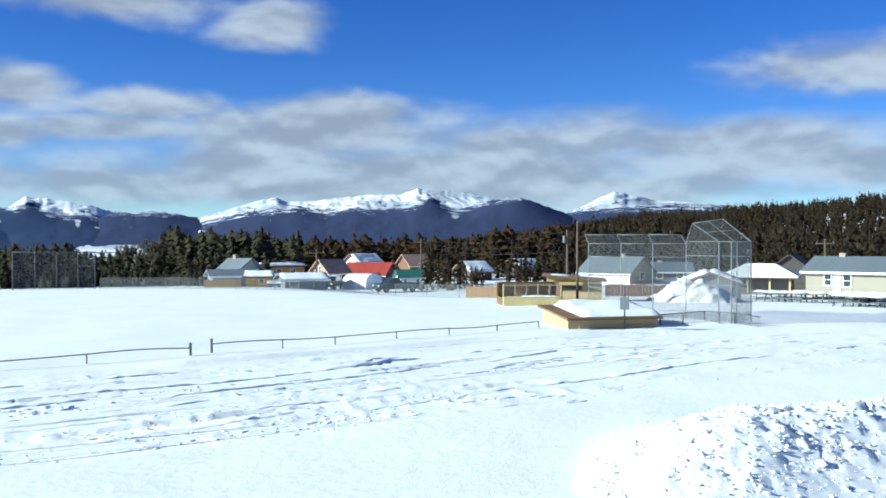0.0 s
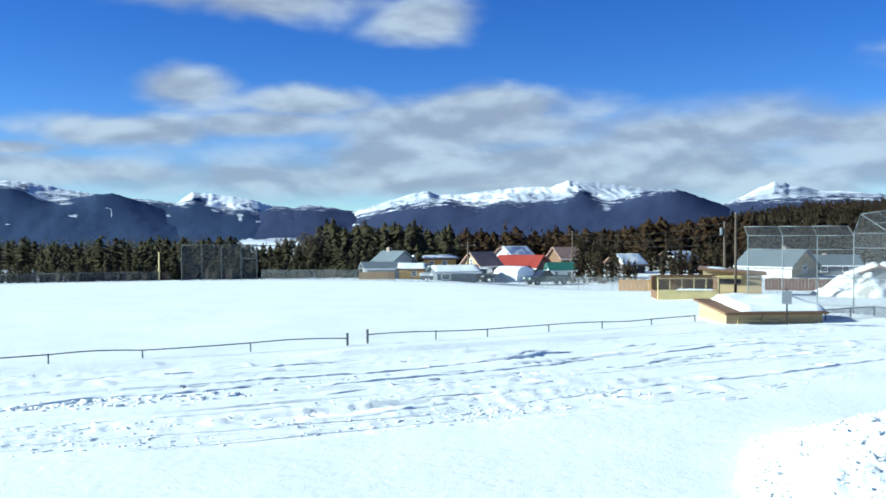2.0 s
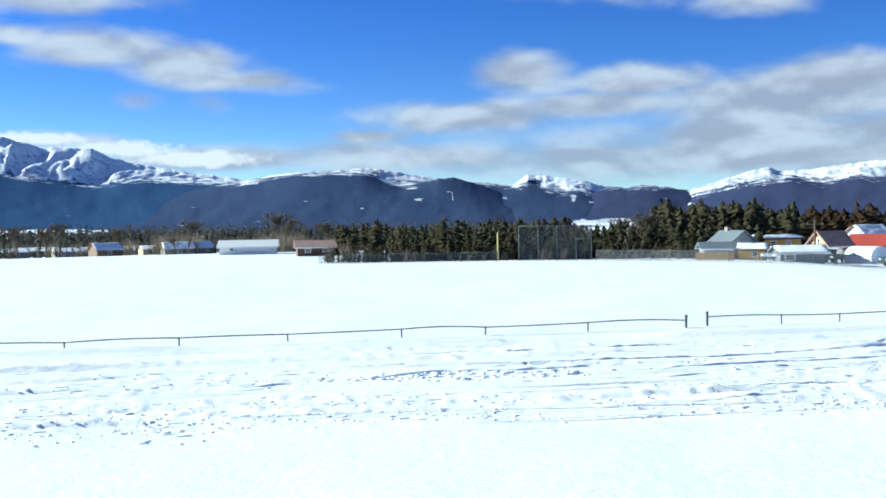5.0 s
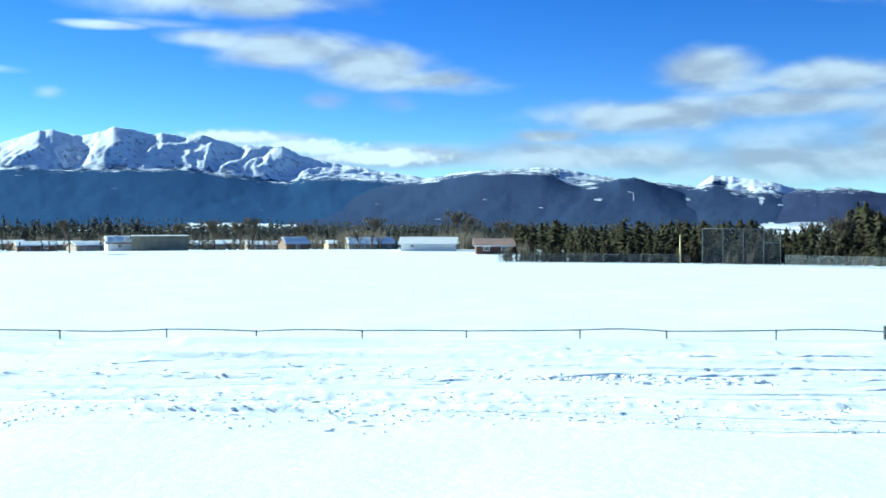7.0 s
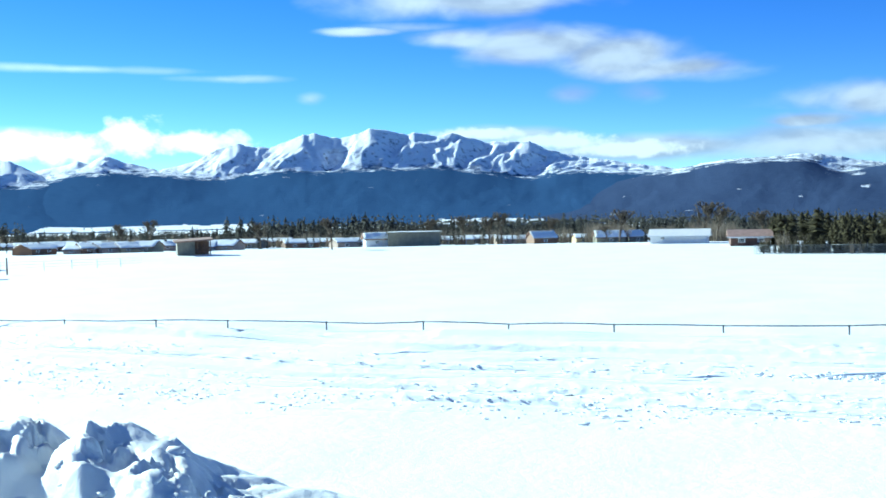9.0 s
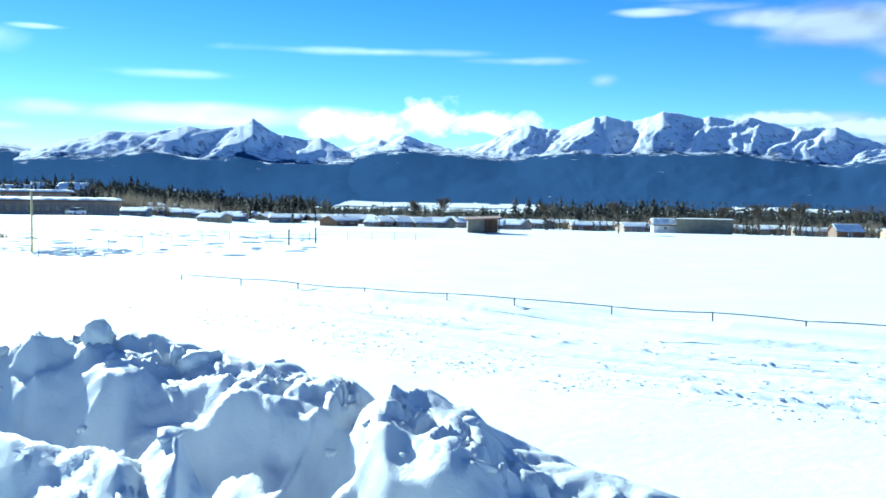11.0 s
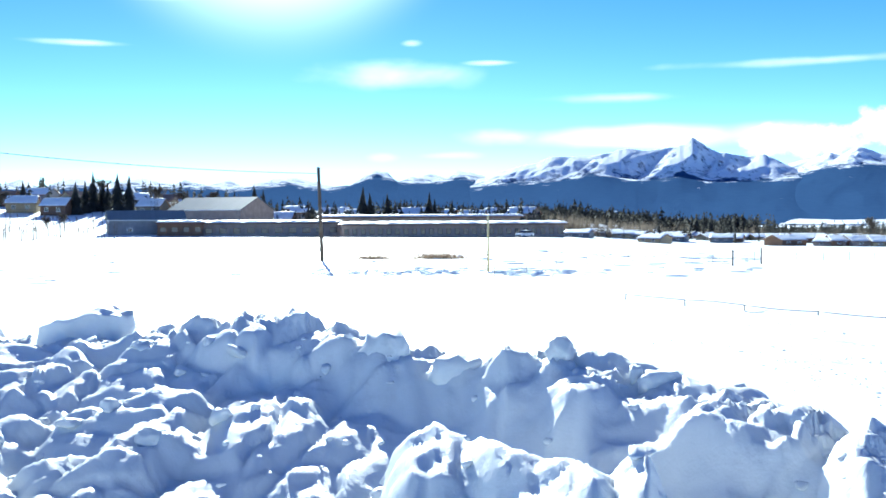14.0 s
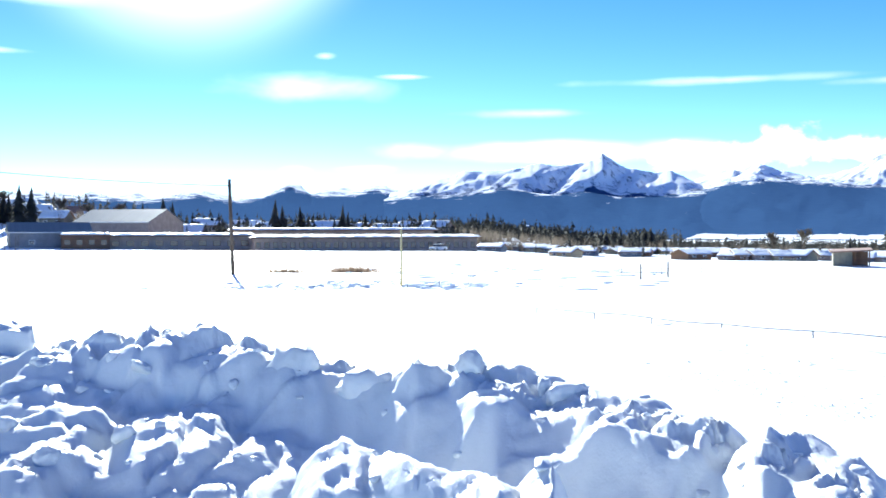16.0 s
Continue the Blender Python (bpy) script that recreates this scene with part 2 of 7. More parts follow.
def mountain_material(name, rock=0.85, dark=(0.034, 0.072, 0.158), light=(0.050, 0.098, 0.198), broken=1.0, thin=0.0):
    """Spruce forest below the tree line, its blue holding the distance haze, wind-packed snow with rock above it. The
    mesh carries its degrees above the tree line.
    """
    m = bpy.data.materials.new(name)
    m.use_nodes = True
    N = Nodes(m.node_tree)
    place = N.put("ShaderNodeTexCoord").outputs["Object"]
    facing = N.put("ShaderNodeSeparateXYZ")
    N.join(N.put("ShaderNodeNewGeometry").outputs["Normal"], facing.inputs[0])
    above = N.put("ShaderNodeAttribute", attribute_name="above_trees").outputs["Fac"]
    ragged, fine = N.noise(place, 0.011, 7.0, 0.62), N.noise(place, 0.035, 6.0, 0.65)
    height = N.math("ADD", above, N.math("MULTIPLY", N.math("SUBTRACT", ragged, 0.5), 0.95 * broken))
    height = N.math("ADD", height, N.math("MULTIPLY", N.math("SUBTRACT", fine, 0.5), 0.7 * broken))
    alpine = N.ramp(height, -0.06, 0.08)
    scoured = N.noise(place, 0.024, 8.0, 0.72)
    rocky = N.math("MULTIPLY", N.ramp(facing.outputs[2], 0.95, 0.78), N.ramp(scoured, 0.50, 0.62))
    tongues = N.math("MULTIPLY", N.ramp(height, 0.55, 0.1), N.ramp(N.noise(place, 0.017, 7.0, 0.7), 0.52, 0.56))
    clearing = N.math("MULTIPLY", N.ramp(N.noise(place, 0.009, 5.0, 0.55), 0.715, 0.73), 0.8)
    # haze of the far air is painted in as a lighter, bluer forest
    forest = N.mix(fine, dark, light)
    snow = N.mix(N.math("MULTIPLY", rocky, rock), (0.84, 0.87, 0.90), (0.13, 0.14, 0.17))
    # thin: grey-blue mixed into the snow for cloud shade and sparse trees
    cloud_shade = N.math("MULTIPLY", N.ramp(N.math("ADD", N.noise(place, 0.0028, 3.0), N.math("MULTIPLY", fine, 0.25)), 0.56, 0.68), thin)
    snow = N.mix(cloud_shade, snow, (0.36, 0.40, 0.48))
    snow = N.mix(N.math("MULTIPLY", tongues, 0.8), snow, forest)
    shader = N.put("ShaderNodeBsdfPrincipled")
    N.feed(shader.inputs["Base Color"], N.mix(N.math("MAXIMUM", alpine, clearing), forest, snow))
    shader.inputs["Roughness"].default_value, shader.inputs["Specular IOR Level"].default_value = 0.95, 0.0
    b = N.put("ShaderNodeBump")
    b.inputs["Strength"].default_value, b.inputs["Distance"].default_value = 0.45, 8.0
    N.feed(b.inputs["Height"], N.noise(place, 0.035, 8.0, 0.65))
    N.join(b.outputs[0], shader.inputs["Normal"])
    N.join(shader.outputs[0], N.put("ShaderNodeOutputMaterial").inputs[0])
    return m


def leaf_material(name, dark, light):
    m = bpy.data.materials.new(name)
    m.use_nodes = True
    N = Nodes(m.node_tree)
    geo = N.put("ShaderNodeNewGeometry")
    tone = N.math("ADD", N.math("MULTIPLY", geo.outputs["Random Per Island"], 0.7), N.math("MULTIPLY", N.noise(geo.outputs["Position"], 0.5, 3.0), 0.3))
    shader = N.put("ShaderNodeBsdfPrincipled")
    N.feed(shader.inputs["Base Color"], N.mix(tone, dark, light))
    shader.inputs["Roughness"].default_value, shader.inputs["Specular IOR Level"].default_value = 0.8, 0.1
    thin, both = N.put("ShaderNodeBsdfTranslucent"), N.put("ShaderNodeMixShader")
    N.join(shader.inputs["Base Color"].links[0].from_socket, thin.inputs[0])
    both.inputs[0].default_value = 0.45
    N.join(shader.outputs[0], both.inputs[1]), N.join(thin.outputs[0], both.inputs[2])
    N.join(both.outputs[0], N.put("ShaderNodeOutputMaterial").inputs[0])
    return m


def chain_link(name, cell=0.055, wire=0.13):
    """Woven wire: diamonds of wire in a plane laid out in its UV map, in metres; the gaps let light through."""
    m = bpy.data.materials.new(name)
    m.use_nodes = True
    N = Nodes(m.node_tree)
    split = N.put("ShaderNodeSeparateXYZ")
    N.join(N.put("ShaderNodeTexCoord").outputs["UV"], split.inputs[0])
    lines = []
    for op in ("ADD", "SUBTRACT"):
        f = N.math("FRACT", N.math("DIVIDE", N.math(op, split.outputs[0], split.outputs[1]), cell))
        lines.append(N.math("LESS_THAN", N.math("ABSOLUTE", N.math("SUBTRACT", f, 0.5)), wire * 0.5))
    hit = N.math("MAXIMUM", *lines)
    shader, gap, both = N.put("ShaderNodeBsdfPrincipled"), N.put("ShaderNodeBsdfTransparent"), N.put("ShaderNodeMixShader")
    shader.inputs["Base Color"].default_value = (0.10, 0.11, 0.12, 1)
    shader.inputs["Metallic"].default_value, shader.inputs["Roughness"].default_value = 0.2, 0.7
    N.join(hit, both.inputs[0]), N.join(gap.outputs[0], both.inputs[1]), N.join(shader.outputs[0], both.inputs[2])
    N.join(both.outputs[0], N.put("ShaderNodeOutputMaterial").inputs[0])
    return m


SNOW = snow_material("snow")
FIELD_SNOW = snow_material("field_snow", track=True)
BANK_SNOW = snow_material("bank_snow", 0.2, 0.25, tone=0.83)
PILE_SNOW = snow_material("pile_snow", 0.8, 0.6, 0.44)
# forest blues differ by range, with distance haze put into them
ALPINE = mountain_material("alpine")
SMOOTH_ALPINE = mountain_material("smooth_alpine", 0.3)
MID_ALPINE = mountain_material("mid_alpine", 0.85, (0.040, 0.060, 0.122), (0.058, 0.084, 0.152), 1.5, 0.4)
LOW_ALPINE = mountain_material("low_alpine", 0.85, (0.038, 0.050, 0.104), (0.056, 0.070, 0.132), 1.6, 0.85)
NEEDLES = leaf_material("needles", (0.026, 0.020, 0.013), (0.058, 0.043, 0.024))
RUSSET = leaf_material("russet_needles", (0.038, 0.024, 0.013), (0.098, 0.062, 0.032))
OLIVE = leaf_material("olive_needles", (0.040, 0.038, 0.023), (0.102, 0.092, 0.050))
SPRUCE = leaf_material("spruce", (0.048, 0.050, 0.044), (0.096, 0.095, 0.078))
TWIGS = leaf_material("twigs", (0.10, 0.085, 0.065), (0.24, 0.20, 0.155))
BARK = material("bark", (0.10, 0.075, 0.05), 0.9, 0.35, 4.0, 0.5, 20)
GALVANISED = material("galvanised", (0.21, 0.235, 0.245), 0.6, 0.15, 2.0, metal=0.3)
RAIL = material("weathered_rail", (0.13, 0.14, 0.15), 0.6, 0.3, 2.0, metal=0.3)
MESH = chain_link("chain_link", wire=0.155)
WOOD_POLE = material("pole_wood", (0.10, 0.075, 0.055), 0.9, 0.35, 1.5, 0.5, 30)
DARK = material("dark_opening", (0.035, 0.036, 0.04), 0.6)
GLASS = material("window_glass", (0.03, 0.035, 0.045), 0.08, 0.2, 1.0, spec=0.8)
WHITE = material("white_paint", (0.78, 0.77, 0.74), 0.6, 0.06, 1.5)
CREAM = boards("cream_boards", (0.30, 0.275, 0.21), 0.15, 2, 0.7, 0.08)
YELLOW = material("yellow_paint", (0.66, 0.54, 0.25), 0.7, 0.12, 1.2, 0.2)
# darker ochre with the shade of the workshop's long side in its colour
OCHRE_SHADED = boards("ochre_shaded_boards", (0.58, 0.35, 0.09), 0.18, 2)
RUST_ROOF = material("rust_roof", (0.38, 0.25, 0.20), 0.75, 0.2, 1.5, 0.2)
OCHRE = boards("ochre_boards", (0.78, 0.46, 0.08), 0.18, 2)
BROWN = boards("brown_boards", (0.17, 0.095, 0.05), 0.18, 2)
DARK_WOOD = boards("dark_wood", (0.05, 0.042, 0.038), 0.18, 2)
TAN = boards("tan_boards", (0.40, 0.31, 0.17), 0.2, 2)
PLANK = boards("fence_planks", (0.52, 0.29, 0.10), 0.14, 0)
RED_PLANK = boards("red_planks", (0.13, 0.068, 0.046), 0.14, 0)
GREY_WALL = material("grey_wall", (0.16, 0.175, 0.19), 0.7, 0.15, 0.8)
PALE_GREY = material("pale_grey_wall", (0.30, 0.31, 0.32), 0.7, 0.12, 0.8)
BLUE_WALL = material("blue_wall", (0.24, 0.235, 0.23), 0.7, 0.15, 0.8)
BRICK = material("tan_brick", (0.34, 0.265, 0.21), 0.85, 0.2, 0.7, 0.3)
DULL = material("dull_wall", (0.20, 0.185, 0.135), 0.8, 0.25, 0.9)
SLATE_ROOF = boards("slate_roof", (0.11, 0.14, 0.165), 0.4, 0, 0.7, 0.15)
METAL_ROOF = boards("metal_roof", (0.15, 0.178, 0.195), 0.5, 0, 0.65, 0.1)
RED_ROOF = boards("red_roof", (0.36, 0.06, 0.04), 0.45, 0, 0.5, 0.12)
GREEN_ROOF = boards("green_roof", (0.03, 0.12, 0.09), 0.45, 0, 0.5, 0.15)
BROWN_ROOF = material("brown_roof", (0.25, 0.155, 0.115), 0.85, 0.25, 1.0)
RUBBER = material("rubber", (0.02, 0.02, 0.02), 0.8)
STRAW = leaf_material("straw", (0.18, 0.125, 0.085), (0.36, 0.27, 0.19))

# ---------------------------------------------------------------- lie of the land
def hash01(ix, iy, seed):
    h = np.sin(ix * 127.1 + iy * 311.7 + seed * 74.7) * 43758.5453
    return h - np.floor(h)


def value_noise(x, y, seed=0):
    x, y = np.asarray(x, float), np.asarray(y, float)
    ix, iy = np.floor(x), np.floor(y)
    fx, fy = x - ix, y - iy
    fx, fy = fx * fx * (3 - 2 * fx), fy * fy * (3 - 2 * fy)
    a, b = hash01(ix, iy, seed), hash01(ix + 1, iy, seed)
    c, d = hash01(ix, iy + 1, seed), hash01(ix + 1, iy + 1, seed)
    return a + (b - a) * fx + (c - a) * fy + (a - b - c + d) * fx * fy


def fbm(x, y, octaves=4, seed=0):
    total, amp = 0.0, 0.5
    for i in range(octaves):
        total = total + amp * value_noise(x * 2 ** i, y * 2 ** i, seed + i * 13)
        amp *= 0.5
    return total / (1 - 0.5 ** octaves)


def step(low, high, v):
    u = np.clip((np.asarray(v, float) - low) / (high - low), 0, 1)
    return u * u * (3 - 2 * u)


def bearing(x, y):
    """Degrees to the left of the first view, from -130 to 230."""
    a = np.degrees(np.arctan2(-np.asarray(x, float), np.asarray(y, float)))
    return np.where(a < -130, a + 360, a)


def cells(x, y, seed, jitter=0.85):
    """Nearest of scattered centres: its number, the offset from it, and the gap to the second nearest."""
    ix, iy = np.floor(x), np.floor(y)
    best, second = np.full(np.shape(x), 9.0), np.full(np.shape(x), 9.0)
    key, ox, oy = np.zeros(np.shape(x)), np.zeros(np.shape(x)), np.zeros(np.shape(x))
    for i in (-1, 0, 1):
        for j in (-1, 0, 1):
            cx, cy = ix + i, iy + j
            px, py = cx + 0.5 + jitter * (hash01(cx, cy, seed) - 0.5), cy + 0.5 + jitter * (hash01(cx, cy, seed + 1) - 0.5)
            d = np.hypot(x - px, y - py)
            closer = d < best
            second = np.where(closer, best, np.minimum(second, d))
            key, ox, oy = np.where(closer, hash01(cx, cy, seed + 2), key), np.where(closer, x - px, ox), np.where(closer, y - py, oy)
            best = np.where(closer, d, best)
    return key, ox, oy, second - best


def rubble(x, y, size, seed):
    """Broken, tilted slabs of packed snow with cracks between them; about 0 to 1 high."""
    wx, wy = (fbm(x / size * 1.3, y / size * 1.3, 3, seed + 50) - 0.5) * 0.9, (fbm(x / size * 1.3 + 9, y / size * 1.3, 3, seed + 51) - 0.5) * 0.9
    key, ox, oy, gap = cells(x / size + wx, y / size + wy, seed)
    lean = 6.283 * ((key * 7.31) % 1.0)
    tilt = (0.2 + 0.7 * ((key * 3.77) % 1.0)) * (ox * np.cos(lean) + oy * np.sin(lean))
    edge = step(0.0, 0.22, gap)
    return (0.15 + 0.85 * ((key * 5.13) % 1.0) + tilt) * (0.38 + 0.62 * edge)


ROAD = [(-60, -6), (-31, 8), (-21.5, 12.5), (-14.8, 18), (-9.7, 21), (-4.3, 25), (3, 31.5), (13.7, 37.5), (30, 42)]


def road_frame(x, y):
    """Metres along the ploughed track and to its left."""
    best, along, side = np.full(np.shape(x), 1e9), np.zeros(np.shape(x)), np.zeros(np.shape(x))
    start = 0.0
    for (ax, ay), (bx, by) in zip(ROAD, ROAD[1:]):
        length = math.hypot(bx - ax, by - ay)
        ux, uy = (bx - ax) / length, (by - ay) / length
        u = np.clip((x - ax) * ux + (y - ay) * uy, 0, length)
        px, py = x - ax - u * ux, y - ay - u * uy
        d = np.hypot(px, py)
        near = d < best
        best = np.where(near, d, best)
        along = np.where(near, start + u, along)
        side = np.where(near, np.sign(ux * py - uy * px) * d, side)
        start += length
    return along, side


def crest_distance(az):
    """How far off the edge of the raised lot, with its ploughed bank, runs."""
    return np.interp(az, (48, 55, 62, 69, 74, 80, 84, 92, 99, 104, 108, 112, 118, 126), (4.0, 5.6, 5.9, 6.6, 7.2, 8.2, 8.8, 9.6, 11, 12.3, 12.9, 13.4, 14.6, 16.5))


def ground_z(x, y, fine=True):
    x, y = np.asarray(x, float), np.asarray(y, float)
    d, az = np.hypot(x, y), bearing(x, y)
    right = step(15, 2, az)
    fall = 2 * step(70 - 14 * right, 130 - 28 * right, d) + 5 * step(150, 300, d) + 6 * step(300, 700, d) + 9 * step(700, 1500, d)
    share = 1 - 0.1 * step(66, 76, az) - 0.54 * step(80, 90, az)
    share = share + (1 - share) * step(450, 900, d)
    z = -fall * share
    z = z + np.interp(az, (-60, -22, -14, -8, -1.5, 5, 9.5, 16), (30, 29, 23, 19, 9, 4, 2, 0)) * step(150, 560, d) * step(-135, -60, az)
    z = z + 13 * step(103, 113, az) * step(210, 400, d) * step(235, 170, az)
    z = z + (fbm(x / 90, y / 90, 3, 5) - 0.5) * 3.0 * step(130, 300, d)
    edge = crest_distance(az)
    z = z + 1.9 * (1 - step(edge + 0.2, edge + 5.5, d))
    mound = np.interp(az, (-40, -23, -15, -8, -3, 0), (24, 20, 17.5, 16.5, 15.5, 15.5))
    z = z + 0.75 * step(-5, -14, az) * step(-75, -40, az) * np.exp(-((d - mound) / 2.6) ** 2)
    if not fine:
        return z
    z = z - 1.7 * step(49, 51, az) * step(146, 143, az) * step(3.8, 4.4, d) * step(edge + 3.2, edge + 2.4, d)
    near = step(75, 45, d)
    along, side = road_frame(x, y)
    band = step(6.5, 4.5, np.abs(side))
    ruts = 0.0
    for k, v0 in enumerate((-4.6, -3.1, -1.9, -0.6, 0.9, 2.4, 3.3, 4.7)):
        drift = 0.55 * (fbm(along / 9, along * 0 + k * 3.7, 3, 20 + k) - 0.5) * 2
        depth = 0.012 + 0.075 * step(0.5, 0.72, value_noise(along / 2.6, along * 0 + k * 5.1, 40 + k)) * step(0.25, 0.6, value_noise(along / 9, along * 0 + k * 2.3, 140 + k))
        w = (side - v0 - drift) / 0.15
        ruts = ruts + depth * (-np.exp(-w * w) + 0.55 * np.exp(-(w - 2.0) ** 2) + 0.4 * np.exp(-(w + 2.0) ** 2))
    lumps = step(0.55, 0.85, fbm(x * 3.6, y * 3.6, 3, 3)) * 0.055 * step(0.35, 0.75, fbm(along / 7, side / 1.6, 3, 9))
    ledge = (side - 2.7 - 0.9 * (fbm(along / 12, along * 0, 3, 66) - 0.5)) / 0.5
    lumps = lumps + 0.12 * step(63, 58, along) * np.exp(-np.where(ledge < 0, ledge * 2.2, ledge * 0.8) ** 2) * (0.35 + step(0.3, 0.7, value_noise(along / 4, along * 0, 67)))
    berm = 0.1 * np.exp(-((side - 6.0 - 0.8 * (fbm(along / 8, along * 0, 3, 61) - 0.5)) / 0.45) ** 2) * (0.3 + step(0.35, 0.7, value_noise(along / 5, along * 0, 62)))
    waves = (fbm(x / 7, y / 7, 4, 8) - 0.5) * 0.16 * step(5, 12, d)
    heap = step(-4.5, -8.5, az) * step(-60, -35, az) * np.exp(-((d - mound + 0.4) / 2.3) ** 2)
    heap = heap * (0.11 * rubble(x, y, 0.55, 83) + 0.06 * rubble(x + 4, y, 0.22, 84))
    churned = step(86, 91, az) * step(104, 100, az) * np.exp(-((d - 61.5) / 2.6) ** 2) * (fbm(x * 0.9, y * 0.9, 4, 86) - 0.42) * 0.6
    drifts = step(84, 92, az) * step(66, 78, d) * step(125, 100, d) * np.clip(fbm(x / 6, y / 6, 4, 88) - 0.55, 0, 1) * 1.2
    return z + near * (band * (ruts + lumps) + berm + waves) + heap + churned + drifts


def sheet(name, xs, ys, zs, mat, smooth=True, wrap=False):
    """One mesh from a grid of points."""
    rows, cols = zs.shape
    verts = np.stack([xs, ys, zs], -1).reshape(-1, 3)
    i = np.arange(rows * cols).reshape(rows, cols)
    if wrap:
        i = np.concatenate([i, i[:, :1]], 1)
    faces = np.stack([i[:-1, :-1], i[:-1, 1:], i[1:, 1:], i[1:, :-1]], -1).reshape(-1, 4)
    me = bpy.data.meshes.new(name)
    me.vertices.add(len(verts)), me.loops.add(faces.size), me.polygons.add(len(faces))
    me.vertices.foreach_set("co", verts.ravel())
    me.loops.foreach_set("vertex_index", faces.ravel())
    me.polygons.foreach_set("loop_start", np.arange(0, faces.size, 4))
    me.polygons.foreach_set("use_smooth", np.full(len(faces), smooth))
    me.update(calc_edges=True)
    me.materials.append(mat)
    return new(name, me)


def build_ground():
    inner = np.geomspace(0.6, 8, 26)[:-1]
    middle = np.geomspace(8, 62, 225)[:-1]
    outer = np.geomspace(62, 4900, 110)
    r = np.concatenate([[0.02], inner, middle, outer])
    az = np.concatenate([np.arange(-28, 126, 0.25), np.arange(126, 332, 2.0)])
    R, A = np.meshgrid(r, np.radians(az), indexing="ij")
    x, y = -R * np.sin(A), R * np.cos(A)
    ob = sheet("ground", x, y, ground_z(x, y), FIELD_SNOW, wrap=True)
    along, side = road_frame(x, y)
    ob.data.attributes.new("track", "FLOAT_VECTOR", "POINT").data.foreach_set("vector", np.stack([along, side, np.hypot(x, y)], -1).ravel())
    for p in ob.data.polygons[:1]:
        if p.normal.z < 0:
            ob.data.flip_normals()
    return tagged(ob, "deep white snow over field, track and valley floor", "ground", kind="structure")


ground = build_ground()


# ---------------------------------------------------------------- mountains: a crest line and a tree line (azimuth, elevation), spurs running down from the crest
def build_range(label, crest, trees, far, seed, deep=430.0, lean=1.3, relief=0.9, mat=None, patches=()):
    """A mountain from its crest and tree line in bearings and elevations. patches: clearings as bearing, elevation, half width, half height."""
    az = np.arange(crest[0][0], crest[-1][0], 0.1)
    s = np.concatenate([np.linspace(-1, -0.8, 14)[:-1], np.linspace(-0.8, 0, 20)[:-1], np.linspace(0, 1, 60), [1.05, 1.2, 1.5]])
    S, A = np.meshgrid(s, az, indexing="ij")
    up, foot = np.clip(S, 0, 1), np.clip(S + 1, 0, 1)

    def line(a):
        jag = 0.10 * (0.5 - 2 * np.abs(fbm(a * 1.7, a * 0, 4, seed) - 0.5)) + 0.05 * (fbm(a * 5, a * 0, 3, seed + 1) - 0.5)
        return np.interp(a, [c[0] for c in crest], [c[1] for c in crest]) + jag

    side = A - lean * (1 - up) + 2.4 * (1 - up) * (fbm(A * 0.7, up * 1.6, 4, seed + 2) - 0.5)
    wide = sum(line(side + k) for k in np.linspace(-1.6, 1.6, 9)) / 9
    top, tree = line(A), np.interp(A, [c[0] for c in trees], [c[1] for c in trees])
    base = np.minimum(tree, top - 0.12)
    base = np.minimum(sum(np.interp(A + k, A[0], base[0]) for k in np.linspace(-0.9, 0.9, 9)) / 9, top - 0.04)
    bulge = 4 * up * (1 - up)
    fold = 1 - 2 * np.abs(fbm(side * 0.6, up * 1.1 + 3, 5, seed + 3) - 0.5) - 0.72
    fold2 = 1 - 2 * np.abs(fbm(side * 2.6, up * 1.6, 4, seed + 4) - 0.5) - 0.72
    el = base + (top - base) * up ** 1.1 + bulge * np.clip(top - base, 0, 1.5) * (relief * 0.8 * (line(side) - wide) + relief * (0.6 * fold + 0.15 * fold2))
    el = np.minimum(el, base + (top - base) * (0.25 + 0.75 * up))
    # forested foot, with open meadows at its lower edge in places
    near = far * 0.42
    start = math.degrees(math.atan2(-28.0, near))
    even = sum(np.interp(A + k, A[0], base[0]) for k in np.linspace(-3, 3, 13)) / 13
    rim = even + (base - even) * foot ** 3
    roll = np.sin(np.pi * foot) * (0.30 * (fbm(A * 0.22, foot * 1.6, 4, seed + 5) - 0.5) + 0.10 * (fbm(A * 0.9 + foot * 2, foot * 5.0, 4, seed + 7) - 0.5))
    el = np.where(S < 0, start + (rim - start) * foot ** 0.9 + roll, el)
    open_land = np.interp(A, (18.8, 19.3, 22.3, 22.9, 47.8, 48.5, 54.5, 55.4, 63.8, 65, 76, 77.5), (0, 1, 1, 0, 0, 1, 1, 0, 0, 1, 1, 0))
    meadow = (el < -0.44 + 0.13 * (np.abs(A - 20.8) < 2.0) + 0.16 * (fbm(A * 0.8, A * 0, 3, 97) - 0.5) - 0.5 * (1 - open_land)) & (el > -0.72)
    back = far - deep + 90 * (fbm(A * 0.45, A * 0, 3, seed + 6) - 0.5)
    r = np.where(S < 0, near + (back - near) * foot, back + deep * up) + np.clip(S - 1, 0, 1) * 300
    z = EYE + r * np.tan(np.radians(el)) - np.clip(S - 1, 0, 1) * 160
    x, y = -r * np.sin(np.radians(A)), r * np.cos(np.radians(A))
    above = np.where(meadow & (S < 0), 1.0, el - tree)
    for pa, pe, pw, ph in patches:
        reach = np.hypot((A - pa) / pw, (el - pe) / ph)
        above = np.where(reach < 1.2, np.maximum(above, 0.28 * (1.2 - reach)), above)
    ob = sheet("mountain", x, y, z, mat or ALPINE)
